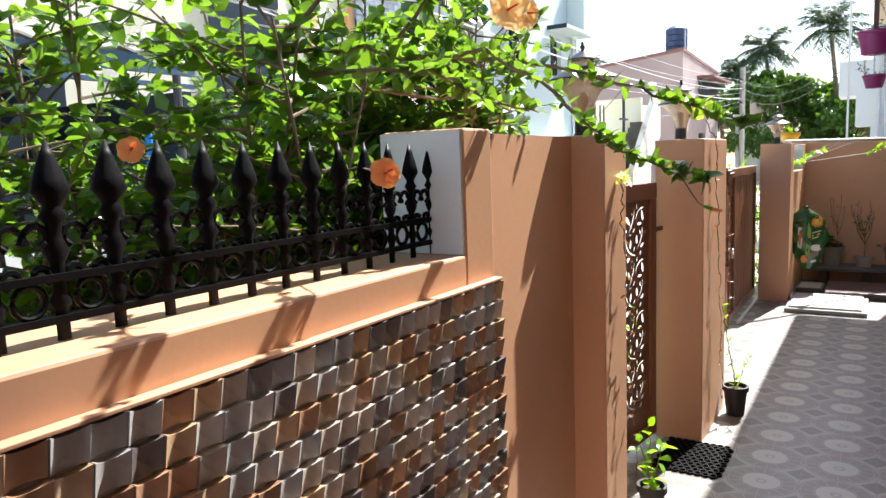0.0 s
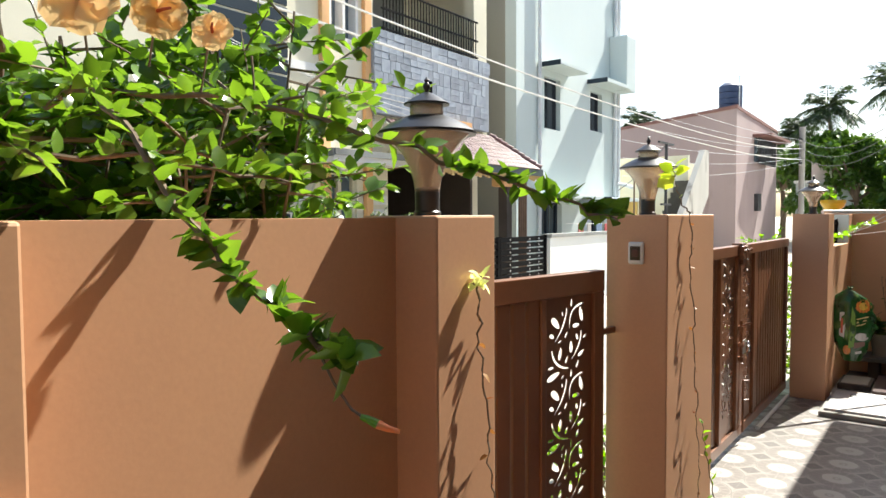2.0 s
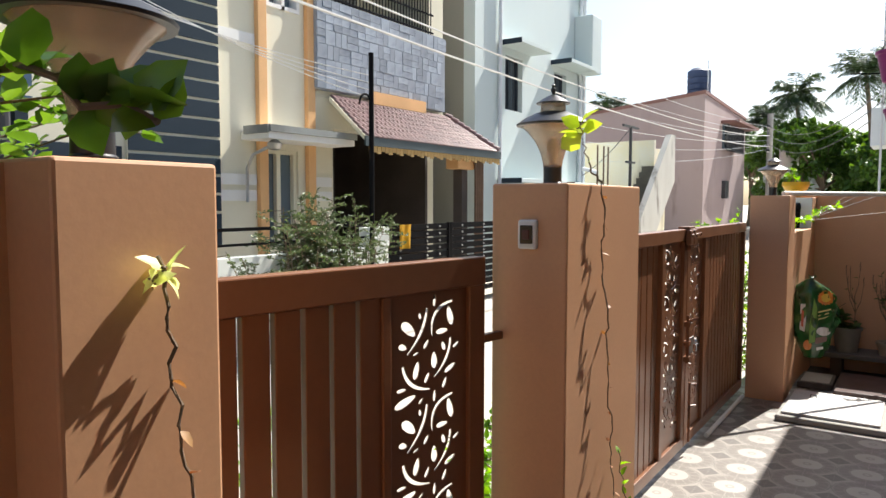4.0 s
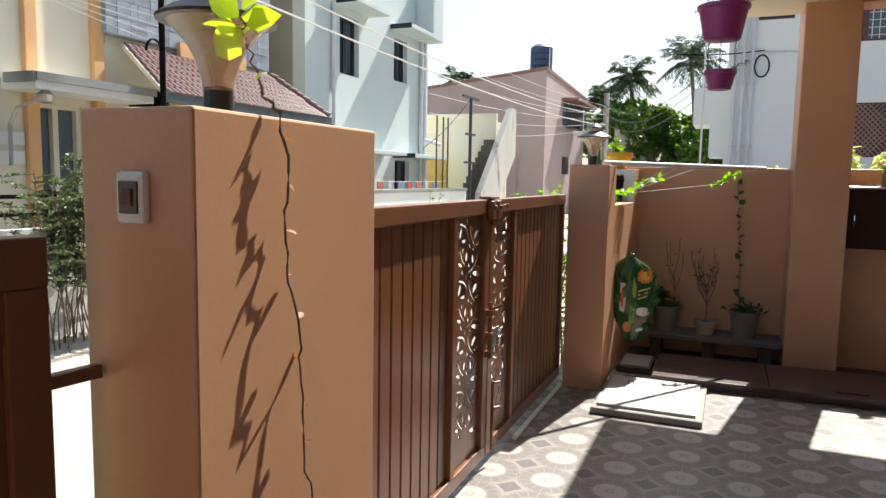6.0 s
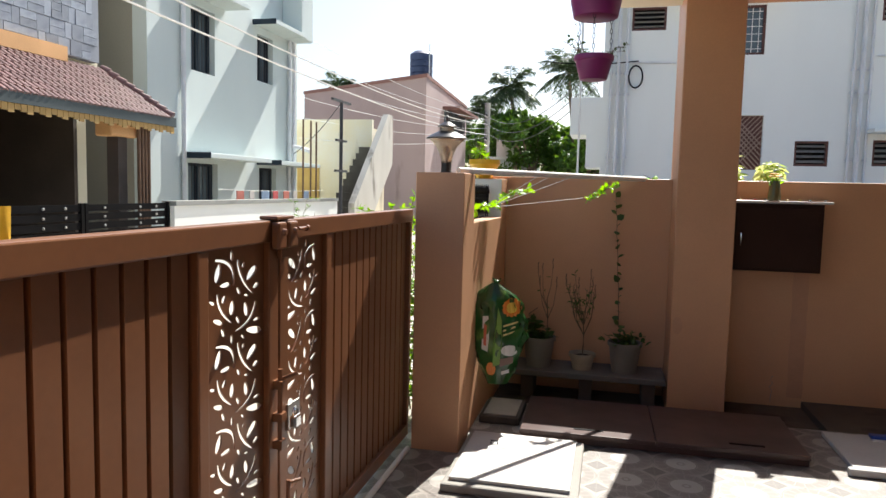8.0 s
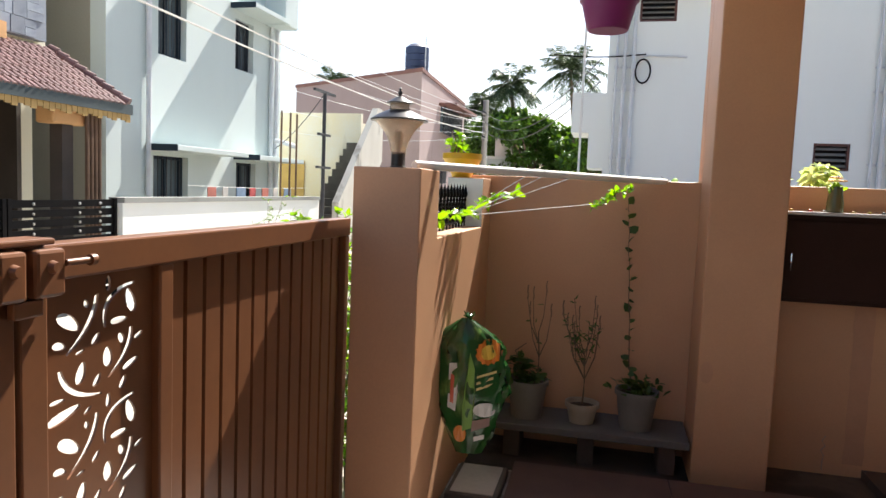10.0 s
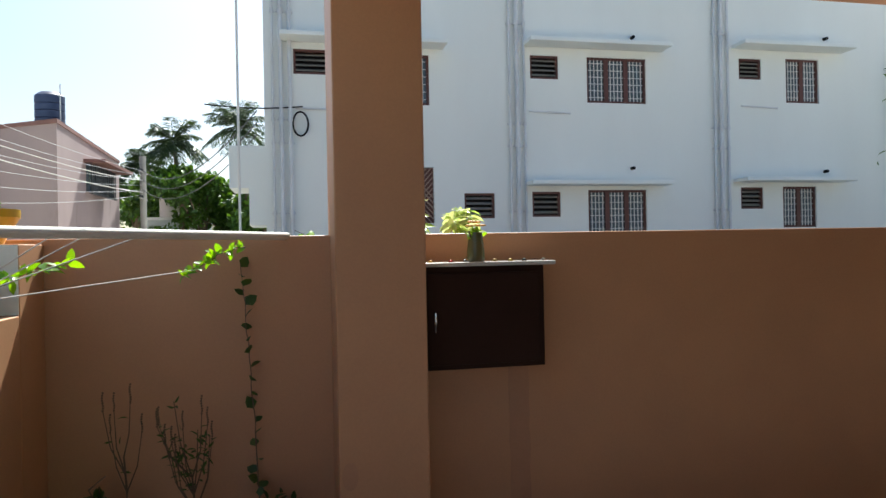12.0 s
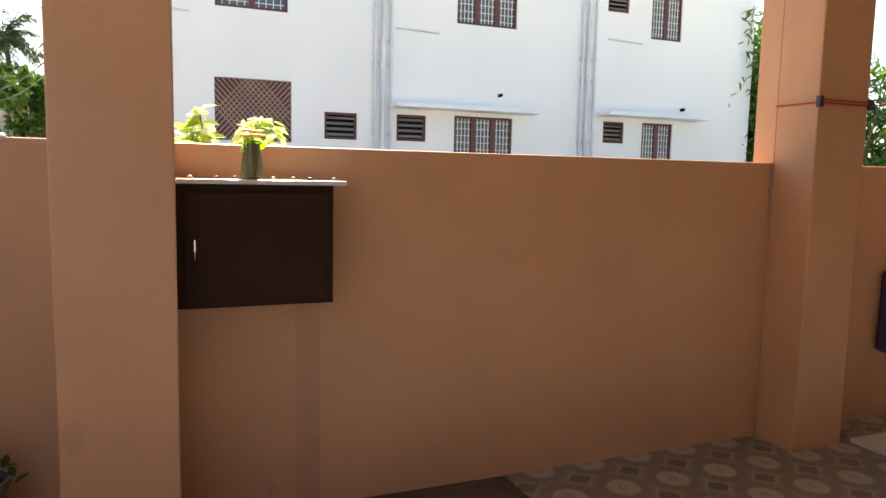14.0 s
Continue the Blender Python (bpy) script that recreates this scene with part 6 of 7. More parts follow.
# ---- patched plaster ----
damp = material("damp_plaster", (0.54, 0.30, 0.18), (0.47, 0.26, 0.155), 0.75, 60, 5, 0.2)
for name, x0, x1, z0, z1 in (("damp_streak_1", 2.21, 2.32, 0.02, 1.0),):
    bm = bmesh.new()
    n_ = 14
    left = [(x0 + 0.012 * noise.noise((k * 0.7, x0, 0)), z0 + (z1 - z0) * k / n_) for k in range(n_ + 1)]
    right = [(x1 + 0.015 * noise.noise((k * 0.8, x1, 3)), z0 + (z1 - z0) * k / n_) for k in range(n_ + 1)]
    loop = left + right[::-1]
    face = bm.faces.new([bm.verts.new((x, 10.4785, z)) for x, z in loop])
    made = bmesh.ops.extrude_face_region(bm, geom=[face])
    bmesh.ops.translate(bm, verts=[v for v in made["geom"] if isinstance(v, bmesh.types.BMVert)], vec=(0, 0.004, 0))
    setting(name, bm, damp, "darker damp streak on the peach wall", "stain")
crack = bmesh.new()
along(crack, [(2.10 + 0.02 * noise.noise((k * 0.9, 1, 2)), 10.4775, -0.03 + 0.03 * k) for k in range(8)], 0.0025, sides=5)
setting("crack_1", crack, concrete, "thin crack in the wall plaster", "crack")
along_bm = along(bmesh.new(), [(5.01 + 0.012 * noise.noise((k * 0.9, 1, 2)), 10.476, 1.66 - 0.035 * k) for k in range(10)], 0.006, 0.003, 6)
setting("mortar_run", along_bm, concrete, "grey mortar run beside the column", "stain")
spot = bmesh.new()
bmesh.ops.create_circle(spot, cap_ends=True, segments=16, radius=0.045, matrix=Matrix.Translation((1.345, 10.0585, 0.60)) @ Matrix.Rotation(radians(90), 4, "X") @ Matrix.Diagonal((0.8, 1.4, 1, 1)))
setting("column_stain", spot, damp, "dark hand-worn patch on the column", "stain")

# ---- floor pieces ----
plat = empty("granite_platform", (1.1, 9.4, 0), "low dark granite covered platform by the wall", "platform")
m_ = Matrix.Translation((1.16, 9.39, 0)) @ Matrix.Rotation(radians(0.8), 4, "Z")
part("base", box(bmesh.new(), -0.83, 0.85, -0.35, 0.36, 0.0, 0.045, 0.004, m_), granite, plat)
for a, b in ((-0.83, -0.012), (-0.007, 0.85)):
    part("slab", box(bmesh.new(), a, b, -0.38, 0.36, 0.047, 0.075, 0.004, m_), granite, plat, "polished dark red granite slab")
for a, b in ((-0.50, -0.32), (0.42, 0.62)):
    part("handle_slot", box(bmesh.new(), a, b, -0.30, -0.275, 0.074, 0.078, 0, m_), black_iron, plat)
cover = empty("stone_cover", (0.375, 8.57, 0), "pale stone inspection cover on a rough mortar kerb", "cover")
part("kerb", boxes((0.03, 0.735, 8.13, 8.95, 0.0, 0.045), bevel=0.012), concrete, cover)
part("slab", boxes((0.065, 0.69, 8.185, 8.915, 0.046, 0.064), bevel=0.003), slab_stone, cover)
part("lifting_loop", along(bmesh.new(), [(0.20, 8.72, 0.064), (0.20, 8.72, 0.083), (0.24, 8.72, 0.083), (0.24, 8.72, 0.064)], 0.004), dark_metal, cover)
cover2 = empty("mortar_block", (0.16, 9.5, 0), "small square mortar block beside the platform", "block")
part("block", boxes((0.03, 0.30, 9.25, 9.68, 0.0, 0.055), bevel=0.01), gutter_cement, cover2)
part("inset_slab", boxes((0.055, 0.275, 9.28, 9.65, 0.056, 0.062), bevel=0.003), concrete, cover2, "grey tile set in the block")
wash = empty("washing_stone", (2.55, 9.3, 0), "pale stone washing slab with a raised rim", "slab")
part("slab", boxes((2.24, 3.3, 9.02, 9.66, 0.0, 0.034), bevel=0.008), slab_stone, wash)
part("rim", boxes((2.20, 3.3, 8.97, 9.02, 0.0, 0.045), bevel=0.01), slab_stone, wash)
brush = empty("blue_brush", (2.58, 9.56, 0.034), "blue plastic scrubbing brush on the slab", "brush")
part("body", boxes((2.49, 2.67, 9.53, 9.59, 0.050, 0.073), bevel=0.008), material("blue_plastic", (0.02, 0.07, 0.40), None, 0.4, 30, 4, 0.02), brush)
part("bristles", boxes((2.50, 2.66, 9.535, 9.585, 0.0345, 0.050)), white_paint, brush)

# ---- hanging pots ----
magenta = material("magenta_plastic", (0.26, 0.03, 0.16), (0.21, 0.02, 0.13), 0.4, 30, 3, 0.03)


def hanging_pots():
    cx, cy = 0.715, 8.4
    g = empty("hanging_planter", (cx, cy, 2.0), "pair of magenta plastic pots hanging on chains", "planter")
    for z, r, h, name in ((2.43, 0.157, 0.212, "upper_pot"), (2.125, 0.098, 0.12, "lower_pot")):
        p = part(name, lathe(bmesh.new(), [(r * 0.66, 0.0), (r * 0.70, 0.004), (r * 0.93, h - 0.028), (r, h - 0.024), (r * 1.02, h - 0.004), (r * 1.0, h), (r * 0.93, h), (r * 0.90, h - 0.03), (r * 0.6, 0.01)], (cx, cy, z), 36), magenta, g, "magenta plastic pot", rounded=True)
        part("soil", lathe(bmesh.new(), [(r * 0.9, h - 0.03), (0, h - 0.02)], (cx, cy, z), 20), soil, p)
    top = 3.0
    for k in range(3):
        a = k * 2.094 + 0.5
        for r, z0, z1, r1 in ((0.152, 2.64, 2.95, 0.01), (0.094, 2.24, 2.435, 0.09)):
            bm = bmesh.new()
            p0, p1 = Vector((cx + r * math.cos(a), cy + r * math.sin(a), z0)), Vector((cx + r1 * math.cos(a), cy + r1 * math.sin(a), z1))
            links = int((p1 - p0).length / 0.022)
            for i in range(links):
                c = p0.lerp(p1, (i + 0.5) / links)
                ax = Vector((1, 0, 0)) if i % 2 else Vector((0, 1, 0))
                along(bm, [c + ax * 0.006 * math.cos(t) + Vector((0, 0, 0.014 * math.sin(t))) for t in [q * math.pi / 4 for q in range(9)]], 0.002, sides=4)
            part("chain", bm, dark_metal, g)
    part("hook", along(bmesh.new(), [(cx, cy, 2.945), (cx, cy, 2.97), (cx + 0.03, cy, 2.99), (cx + 0.06, cy, 3.0)], 0.005), dark_metal, g)
    part("support_strip", boxes((cx - 0.022, cx + 0.022, cy - 0.012, cy + 0.012, 2.61, 2.96)), bamboo, g, "brown wooden strip")
    for z, r, n_ in ((2.61, 0.13, 9), (2.225, 0.09, 9)):
        for k in range(n_):
            a = rng.uniform(0, 6.28)
            e = (cx + math.cos(a) * r * 2.0, cy + math.sin(a) * r * 2.0, z + rng.uniform(0.02, 0.16))
            spray("dry_shoot", "thin half-dry shoot in a hanging pot", [(cx + math.cos(a) * r * 0.4, cy + math.sin(a) * r * 0.4, z - 0.02), (cx + math.cos(a) * r * 1.2, cy + math.sin(a) * r * 1.2, z + 0.05), e], rng, 8, 0.024, dull_leaf, "plant", 0.0025)


hanging_pots()

# ---- bits on the porch column ----
cord = empty("red_cord", (5.22, 10.19, 2.0), "red cord with small clips tied round the column", "cord")
red = material("red_cord", (0.50, 0.05, 0.02), None, 0.6, 30, 5, 0.0)
part("cord", boxes((5.013, 5.023, 10.185, 10.48, 2.0, 2.008), (5.015, 5.42, 10.183, 10.191, 2.0, 2.008), (5.015, 5.42, 10.183, 10.190, 2.018, 2.025)), red, cord)
for x in (5.005, 5.40):
    part("clip", boxes((x, x + 0.03, 10.17, 10.20, 1.98, 2.04), bevel=0.004), dark_metal, cord, "small dark clip")
line = empty("clothes_line", (5.4, 10.15, 2.0), "orange clothes line tied to the column", "cord")
part("line", tube(bmesh.new(), (5.41, 10.18, 2.01), (8.9, 9.6, 2.05), 0.004, sides=6), red, line)
tool = empty("hanging_bag", (6.1, 10.43, 0.45), "purple cloth bag hanging on the wall", "bag")
part("bag", boxes((6.02, 6.24, 10.39, 10.475, 0.46, 1.0), bevel=0.03), material("purple_cloth", (0.08, 0.04, 0.10), None, 0.9, 60, 6, 0.4), tool)
part("bottle_cap", lathe(bmesh.new(), [(0.03, 0), (0.04, 0.03), (0.03, 0.08), (0.0, 0.09)], (6.12, 10.40, 1.0), 16), white_paint, tool)
plate = empty("floor_plate", (5.75, 9.95, 0), "grey stone plate on the floor by the column", "cover")
part("plate", boxes((5.5, 6.1, 9.7, 10.2, 0.0, 0.03), bevel=0.005), slab_stone, plate)

# ---- beyond the walls ----
rng = np.random.default_rng(33)
variegated = foliage("variegated_leaf", (0.16, 0.28, 0.03), (0.46, 0.50, 0.22), 0.3, 0.38)
bush = empty("garden_shrub", (1.98, 11.3, -0.14), "sunlit broad-leaved shrub behind the boundary wall", "shrub")
wood, pos, way = bmesh.new(), [], []
for k in range(40):
    tip = Vector((rng.uniform(1.45, 2.28), rng.uniform(11.05, 11.5), rng.uniform(1.60, 1.90) - 0.12 * abs(k % 7 - 3) / 3))
    along(wood, [Vector((1.98 + 0.1 * rng.normal(), 11.3, -0.14)), Vector((1.98, 11.3, 1.0)).lerp(tip, 0.5), tip], 0.01, 0.004, 6)
    for m in range(24):
        a = rng.uniform(0, 6.28)
        pos.append(tip + Vector((0, 0, rng.uniform(-0.05, 0.03))))
        way.append(Vector((math.cos(a), math.sin(a), rng.uniform(-0.8, 0.5))))
part("stems", wood, bark, bush)
leaves("leaves", np.array(pos), np.array(way), rng.uniform(0.06, 0.13, len(pos)), rng, variegated, bush, slim=0.42)
shrub("garden_shrub", (1.42, 11.35, -0.14), "green shrub tip behind the boundary wall", rng, 3, 1.9, (0.1, 0.1), 5, 6, 0.07, vine_leaf, slim=0.6, bare=0.35)
shrub("roadside_shrub", (-0.66, 9.55, -0.14), "bright green roadside shrub behind the gate", rng, 22, 1.6, (0.16, 0.28), 14, 13, 0.05, vine_leaf, bare=-0.15)
shrub("roadside_shrub", (-0.85, 5.4, -0.14), "low roadside weeds outside the gate", rng, 12, 0.6, (0.3, 1.0), 8, 9, 0.06, vine_leaf)
shrub("roadside_shrub", (-0.85, 4.0, -0.14), "green shrub outside the small gate", rng, 10, 1.1, (0.25, 0.35), 9, 10, 0.06, vine_leaf)
shrub("street_shrub", (-5.1, 8.7, -0.14), "dusty green shrub by the opposite wall", rng, 44, 1.72, (0.35, 0.8), 18, 24, 0.042, dusty_leaf, bare=0.15)
shrub("street_shrub", (-5.1, 17.0, -0.14), "thin weed by the white compound wall", rng, 6, 1.5, (0.2, 0.9), 5, 4, 0.12, hib_leaf, slim=0.2)
cloth = empty("yellow_cloth", (-5.45, 10.83, 1.29), "yellow cloth hung over the black gate", "cloth")
bm = bmesh.new()
prev = None
for k in range(9):
    y = 10.70 + 0.035 * k
    row = [bm.verts.new((-5.445 + 0.02 * math.sin(k * 1.3) * (0.3 + 0.2 * j), y, 1.27 - 0.09 * j)) for j in range(5)]
    if prev:
        for j in range(4):
            bm.faces.new((prev[j], row[j], row[j + 1], prev[j + 1]))
    prev = row
bmesh.ops.solidify(bm, geom=bm.faces[:], thickness=0.006)
part("cloth", bm, material("yellow_cloth", (0.80, 0.45, 0.02), None, 0.85, 60, 8, 0.2), cloth, rounded=True)


def steel_pole(name, label, at, top, r, mat_, arms=()):
    g = empty(name, at, label, "pole")
    part("shaft", tube(bmesh.new(), at, (at[0], at[1], top), r), mat_, g, rounded=True)
    for z, w in arms:
        part("cross_arm", boxes((at[0] - 0.03, at[0] + 0.03, at[1] - w, at[1] + w, z, z + 0.05)), mat_, g)
    return g


p = steel_pole("black_pole", "thin black pipe pole by the opposite wall", (-5.3, 9.9, -0.14), 3.6, 0.035, black_iron)
part("curl", along(bmesh.new(), [(-5.3, 9.9 - 0.12 + 0.12 * math.cos(a), 2.9 + 0.14 * math.sin(a)) for a in [k * math.pi / 8 for k in range(9)]], 0.015), black_iron, p)
steel_pole("clothes_pole", "black T-shaped clothes line pole", (-5.3, 20.1, -0.14), 3.55, 0.04, dark_metal, ((3.5, 0.55), (1.9, 0.35), (2.6, 0.3)))
for y in (18.9, 19.3, 19.6):
    steel_pole("thin_pole", "thin pipe pole by the compound wall", (-5.7, y, -0.14), 3.0, 0.02, bamboo)
steel_pole("white_pipe_pole", "thin white pipe standing beside the white building", (0.06, 21.6, -0.14), 8.8, 0.026, white_paint)
u = steel_pole("utility_pole", "grey concrete utility pole with cross-arms", (-5.0, 38.0, -0.14), 5.7, 0.13, concrete, ((5.0, 0.8), (3.9, 0.7)))
for z in (5.05, 3.95):
    for dy in (-0.6, -0.2, 0.2, 0.6):
        part("insulator", lathe(bmesh.new(), [(0.04, 0), (0.05, 0.06), (0.02, 0.12), (0.0, 0.13)], (-5.0, 38.0 + dy, z), 8), dark_metal, u)


def cable(a, b, sag, r, mat_, label="thin overhead cable across the street"):
    g = empty("overhead_cable", a, label, "cable", "overhead cables")
    a, b = Vector(a), Vector(b)
    part("wire", along(bmesh.new(), [a.lerp(b, k / 16) - Vector((0, 0, sag * 4 * (k / 16) * (1 - k / 16))) for k in range(17)], r, sides=5), mat_, g)


steel_pole("street_pole", "grey concrete street pole behind the yard", (-3.6, -3.0, -0.14), 4.6, 0.11, concrete)
cable((-3.6, -3.0, 3.75), (-5.0, 38, 4.2), 0.55, 0.014, white_paint, "thick white overhead cable")
cable((-3.6, -3.0, 4.1), (-5.0, 38, 4.7), 0.72, 0.012, white_paint, "thick white overhead cable")
for k in range(4):
    cable((-7.4, 7.0 + 0.1 * k, 4.2 + 0.05 * k), (-5.3, 9.9, 3.3 - 0.1 * k), 0.1, 0.006, white_paint, "thin clothes line bundle")
for k in range(6):
    cable((-5.0, 38.0, 5.1 - 0.2 * k), (-7.4, 22.3, 5.6 - 0.55 * k), 0.25, 0.006, pipe_paint)
for k in range(3):
    cable((-5.0, 38.0, 5.1 - 0.4 * k), (0.4, 22.2, 4.6 - 0.25 * k), 0.8, 0.014, dark_metal)
cable((-5.3, 20.1, 3.5), (-7.4, 22.0, 2.4), 0.1, 0.01, dark_metal)
for k in range(7):
    y = 18.2 + 0.55 * k
    lc = empty("hung_laundry", (-6.9, y, 1.4), "small coloured laundry on a line", "laundry", "laundry on the line")
    part("cloth", boxes((-6.91, -6.89, y, y + (0.3, 0.2, 0.36, 0.25)[k % 4], 0.95, 1.42), bevel=0.004), material("laundry", ((0.6, 0.2, 0.15), (0.7, 0.65, 0.6), (0.25, 0.35, 0.5), (0.55, 0.1, 0.1))[k % 4], None, 0.9, 40, 6, 0.2), lc)
cable((-6.9, 17.5, 1.45), (-6.9, 22.8, 1.45), 0.03, 0.006, white_paint, "thin white laundry line wire")

# ---- neighbour's shed ----
shed = empty("sheet_shed", (-5.8, 3.6, -0.14), "small shed with a corrugated sheet roof", "shed")
bm = bmesh.new()
n = 60
rows = []
for k in range(n + 1):
    y = 1.0 + 4.4 * k / n
    dz = 0.022 * math.sin(k * 1.57)
    rows.append([bm.verts.new((-5.0, y, 2.72 + dz)), bm.verts.new((-7.4, y, 3.0 + dz)), bm.verts.new((-7.4, y, 2.98 + dz)), bm.verts.new((-5.0, y, 2.70 + dz))])
for a, b in zip(rows, rows[1:]):
    for j in range(4):
        bm.faces.new((a[j], b[j], b[(j + 1) % 4], a[(j + 1) % 4]))
part("roof_sheet", bm, concrete, shed, "grey corrugated roof sheet")
part("beam", boxes((-5.08, -5.02, 1.0, 5.4, 2.52, 2.68), (-5.08, -5.02, 1.0, 5.4, 2.40, 2.44)), material("blue_steel", (0.04, 0.09, 0.15), None, 0.5, 30, 3, 0.05), shed, "blue painted steel beam")
# back wall coloured dark for the shade inside the shed
part("back_wall", boxes((-7.4, -7.3, 1.0, 5.4, -0.14, 2.9)), grey_stripe, shed)
# side wall added to block the sun from the shed's inside
part("side_wall", boxes((-7.3, -5.1, 5.3, 5.4, -0.14, 2.38)), grey_stripe, shed, "dark side wall added to keep the sun out")
# dark sheet painted in for the shade under the shed roof
part("front_panel", boxes((-5.6, -5.5, 2.2, 5.3, 1.2, 1.75)), grey_stripe, shed, "dark sheet standing in for the shaded shed inside")
for y in (1.3, 5.2):
    part("post", tube(bmesh.new(), (-5.05, y, -0.14), (-5.05, y, 2.52), 0.04), dark_metal, shed)
steel_pole("blue_pole", "bright blue painted pipe post", (-5.0, 4.8, -0.14), 1.95, 0.035, material("bright_blue_paint", (0.01, 0.16, 0.55), None, 0.4, 30, 3, 0.02))


# ---- trees ----
def tree(at, h, crown, label, seed, n_leaves, size, leaf_mat, blobs=26):
    r_ = np.random.default_rng(seed)
    g = empty("tree", at, label, "tree", "trees down the street")
    wood = bmesh.new()
    base = Vector(at)
    fork = base + Vector((0, 0, h * 0.4))
    along(wood, [base, base + Vector((0.08, 0.03, h * 0.2)), fork], h * 0.03, h * 0.02, 9)
    pos = []
    for k in range(blobs):
        d = Vector((r_.normal() * crown[0] * 0.42, r_.normal() * crown[1] * 0.42, h * 0.40 + r_.uniform(-0.25, 0.58) * crown[2]))
        e = base + d + Vector((0, 0, h * 0.12))
        if k < 9:
            along(wood, [fork, fork.lerp(e, 0.5) + Vector((0, 0, 0.1)), e], h * 0.014, 0.02, 6)
        rr = crown[2] * r_.uniform(0.10, 0.22)
        v = r_.normal(size=(n_leaves // blobs, 3))
        v /= np.linalg.norm(v, axis=1, keepdims=True)
        pos.append(np.array(e) + v * rr * r_.uniform(0.55, 1.1, (len(v), 1)) * (1.25, 1.25, 0.8))
    part("trunk", wood, bark, g)
    pos = np.concatenate(pos)
    leaves("crown", pos, r_.normal(size=pos.shape) + (0, 0, -0.2), r_.uniform(0.7, 1.3, len(pos)) * size, r_, leaf_mat, g)


tree((-3.6, 46, -0.14), 6.2, (4.2, 3.5, 4.5), "dense green street tree with a rounded crown", 41, 9000, 0.34, tree_leaf)
tree((-0.6, 45, -0.14), 5.0, (4.5, 3.5, 4.2), "dense dark green street tree", 42, 8000, 0.34, tree_leaf)
tree((-6.4, 52, -0.14), 5.8, (4.0, 3.5, 3.5), "distant rounded green street tree", 43, 4000, 0.36, tree_leaf)
tree((-13.0, 56, -0.14), 9.4, (5, 4, 3.0), "distant brownish tree behind the pink building", 44, 3000, 0.4, dull_leaf)
tree((-9.5, 58, -0.14), 9.0, (4, 4, 3.0), "distant brownish tree behind the pink building", 45, 3000, 0.4, dull_leaf)


def palm(at, h, label, seed, fronds=30, reach=2.5):
    r_ = np.random.default_rng(seed)
    g = empty("coconut_palm", at, label, "palm", "palms down the street")
    base = Vector(at)
    pts = [base + Vector((0.3 * math.sin(k * 0.5), 0.1 * k / 6, h * k / 7)) for k in range(8)]
    part("trunk", along(bmesh.new(), pts, 0.16, 0.10, 9), bark, g)
    top = pts[-1]
    pos, way, siz = [], [], []
    ribs = bmesh.new()
    for k in range(fronds):
        a = k * 2.4
        rise = r_.uniform(-0.5, 1.35)
        ln = reach * r_.uniform(0.75, 1.1)
        rib = []
        for j in range(9):
            s = j / 8
            out = ln * s * math.cos(rise * 0.8) * (1 - 0.12 * s)
            rib.append(top + Vector((math.cos(a) * out, math.sin(a) * out, ln * (math.sin(rise) * s - 0.45 * s * s))))
        along(ribs, rib, 0.035, 0.008, 5)
        side = Vector((-math.sin(a), math.cos(a), 0))
        for j in range(46):
            f = 0.12 + 0.88 * j / 45
            i = min(7, int(f * 8))
            p_ = rib[i].lerp(rib[i + 1], f * 8 - i)
            d_ = (rib[i + 1] - rib[i]).normalized()
            for s in (-1, 1):
                pos.append(p_)
                way.append(side * s * 0.9 + d_ * 0.65 + Vector((0, 0, -0.35 + 0.2 * r_.normal())))
                siz.append((0.55 if f < 0.75 else 0.55 * (1.15 - f) / 0.4) * r_.uniform(0.8, 1.1))
    part("frond_ribs", ribs, palm_leaf, g)
    leaves("fronds", np.array(pos), np.array(way), np.array(siz), r_, palm_leaf, g, fold=0.05, slim=0.085)


palm((-4.9, 45.5, -0.14), 7.7, "tall coconut palm with arching fronds", 51, reach=2.3)
palm((-1.6, 45.0, -0.14), 8.4, "tall coconut palm with arching fronds", 52, reach=2.5)
palm((-6.9, 48, -0.14), 6.7, "coconut palm behind the utility pole", 53, reach=1.9)
palm((-17.5, 50, -0.14), 8.4, "distant coconut palm behind the pink building", 54, reach=1.9)


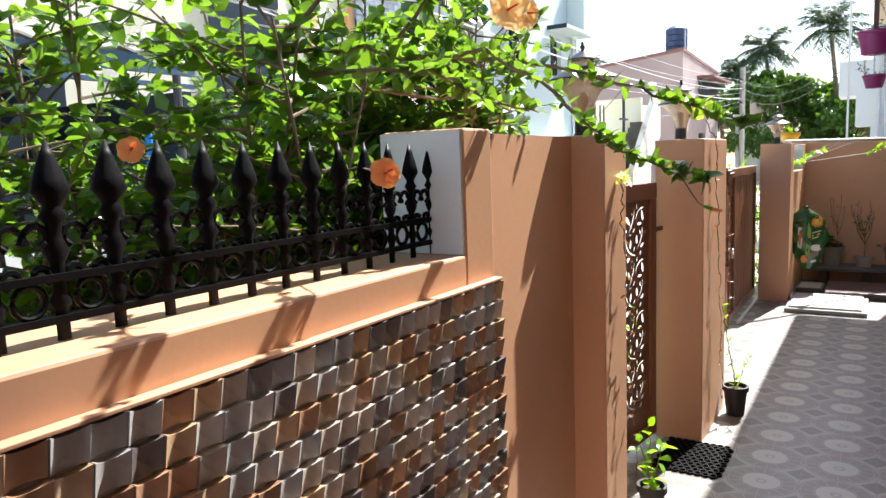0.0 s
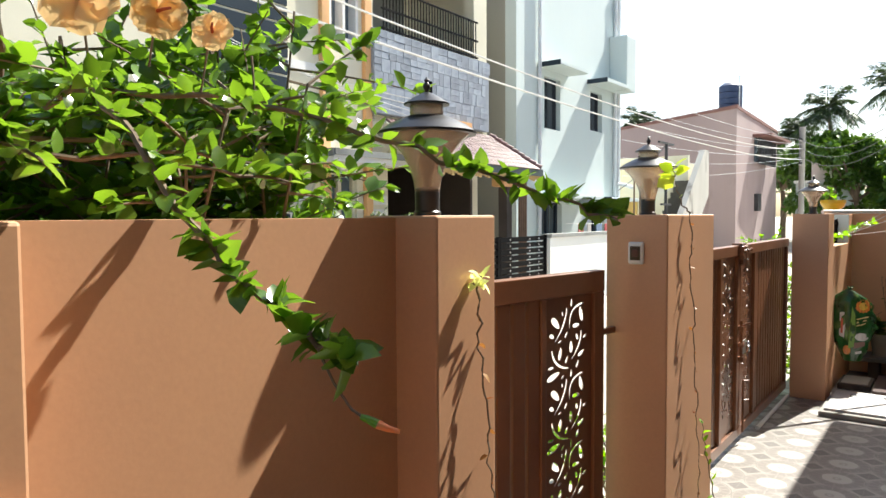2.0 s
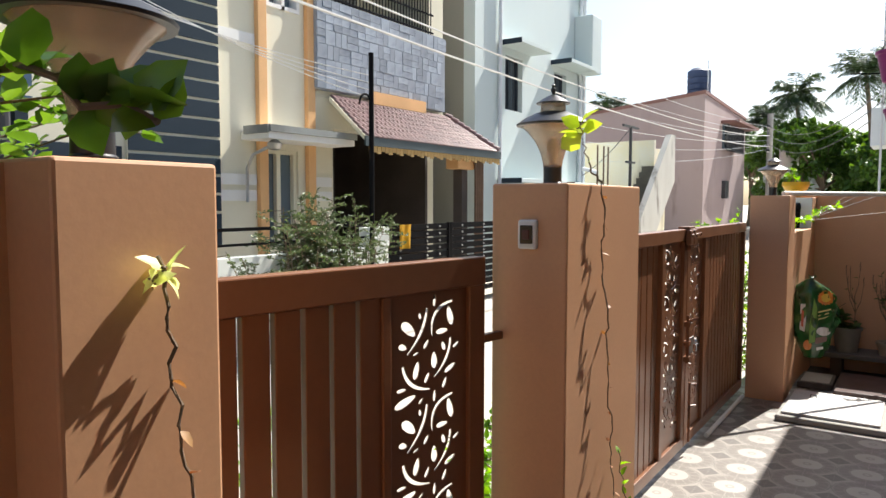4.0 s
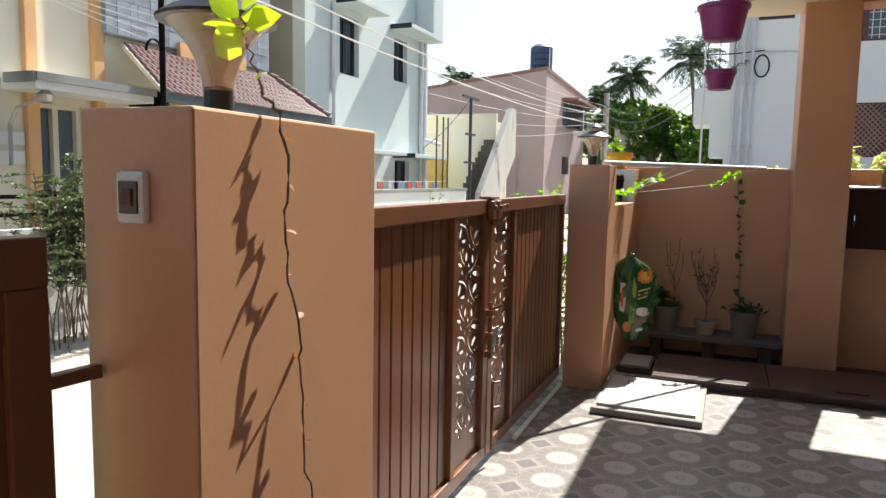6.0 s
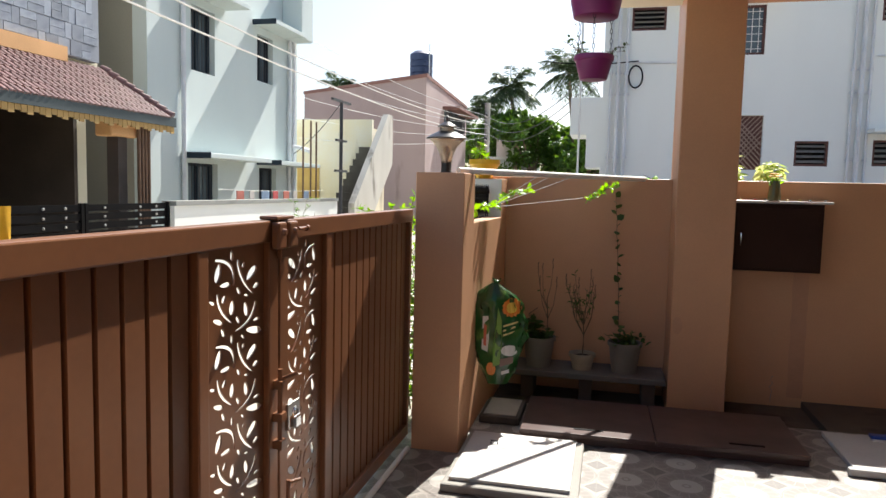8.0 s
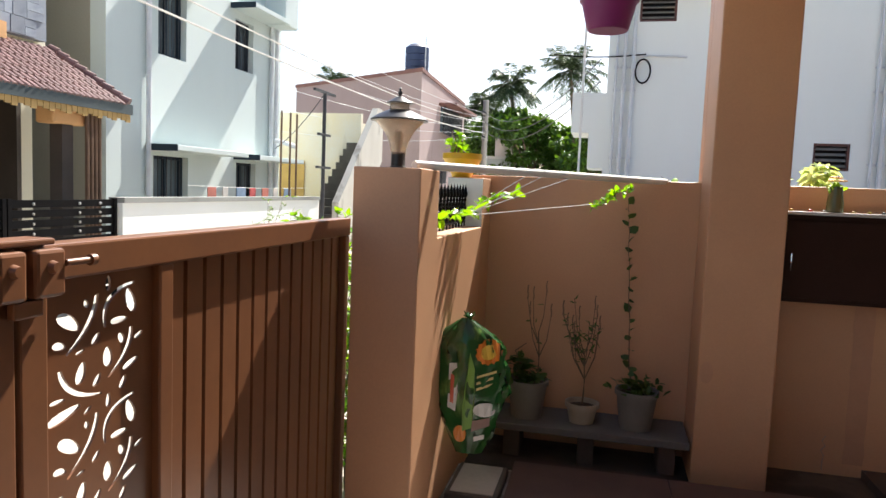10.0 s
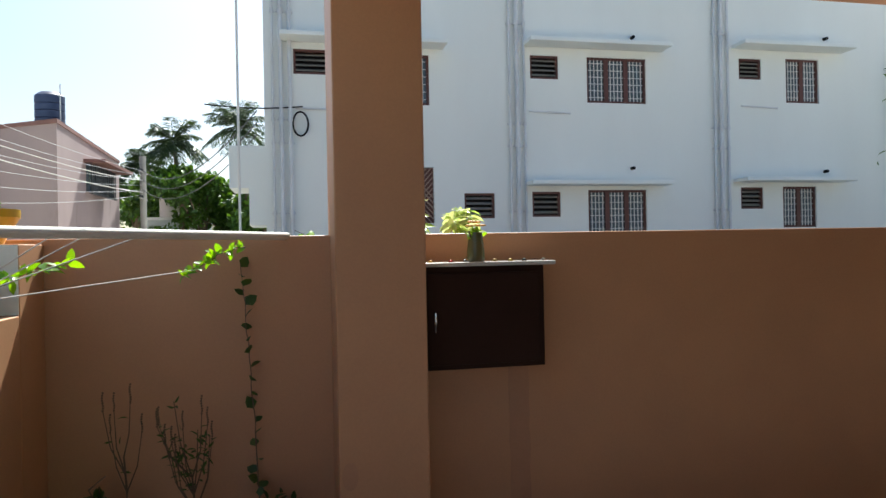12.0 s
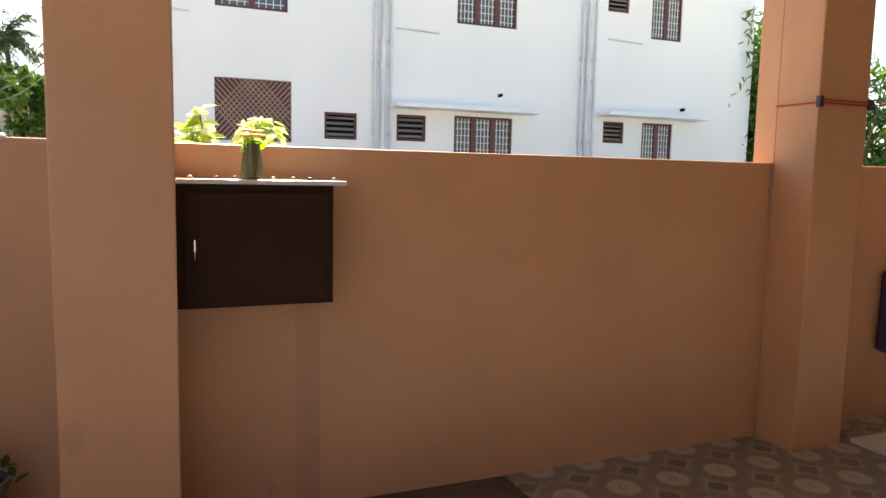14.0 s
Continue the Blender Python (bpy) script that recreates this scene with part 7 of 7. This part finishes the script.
def bamboo_clump(at, label, seed, culms, h, spread):
    r_ = np.random.default_rng(seed)
    g = empty("bamboo_clump", at, label, "bamboo")
    pos, way = [], []
    for k in range(culms):
        b = Vector(at) + Vector((r_.normal() * spread, r_.normal() * spread * 0.7, 0))
        lean = Vector((r_.normal() * 0.6, r_.normal() * 0.5, 0))
        hh = h * r_.uniform(0.7, 1.0)
        pts = [b + lean * (j / 6) ** 2 + Vector((0, 0, hh * j / 6)) for j in range(7)]
        bm = bmesh.new()
        along(bm, pts, 0.035, 0.008, 6)
        part("culm", bm, bark, g)
        for j in range(170):
            f = r_.uniform(0.12, 1.0) * 5.99
            i = int(f)
            p_ = pts[i].lerp(pts[i + 1], f - i) + Vector((r_.normal() * 0.22, r_.normal() * 0.22, r_.normal() * 0.12))
            pos.append(p_)
            way.append(Vector((r_.normal(), r_.normal(), -0.5 + 0.4 * r_.normal())))
    leaves("leaves", np.array(pos), np.array(way), r_.uniform(0.18, 0.34, len(pos)), r_, tree_leaf, g, slim=0.22)


bamboo_clump((17.3, 22.7, -0.14), "tall bamboo clump beside the white building", 61, 40, 6.6, 0.55)
bamboo_clump((18.6, 23.5, -0.14), "tall bamboo clump beside the white building", 64, 34, 7.2, 0.8)
bamboo_clump((19.8, 24.0, -0.14), "tall bamboo clump beside the white building", 62, 30, 7.2, 1.0)

bamboo_clump((14.7, 16.6, -0.14), "leafy green bamboo beyond the boundary wall", 63, 26, 4.4, 0.6)

# ---- stones on the balcony front ----
front = next(o for o in bpy.data.objects if o.name.startswith("balcony_front"))
clad = material("grey_cladding_stone", (0.34, 0.38, 0.43), (0.24, 0.27, 0.32), 0.85, 25, 5, 0.4, random_shift=0.22)
stone_me = []
for w, h in ((0.30, 0.12), (0.20, 0.12), (0.14, 0.24), (0.24, 0.24)):
    bm = box(bmesh.new(), 0.0, 0.012, 0.004, w - 0.004, 0.004, h - 0.004)
    stone_me.append((w, h, mesh_from("stone", bm, clad)))
pick = random.Random(3)
for row in range(6):
    z = 3.48 + 0.242 * row
    y = 11.15
    while y < 14.6:
        w, h, me = pick.choice(stone_me)
        for k in range(2 if h < 0.2 else 1):
            s = new("stone", me)
            s.parent = front
            s.matrix_basis = Matrix.Translation((-7.36 + pick.uniform(0, 0.008), y, z + 0.12 * k))
        y += w
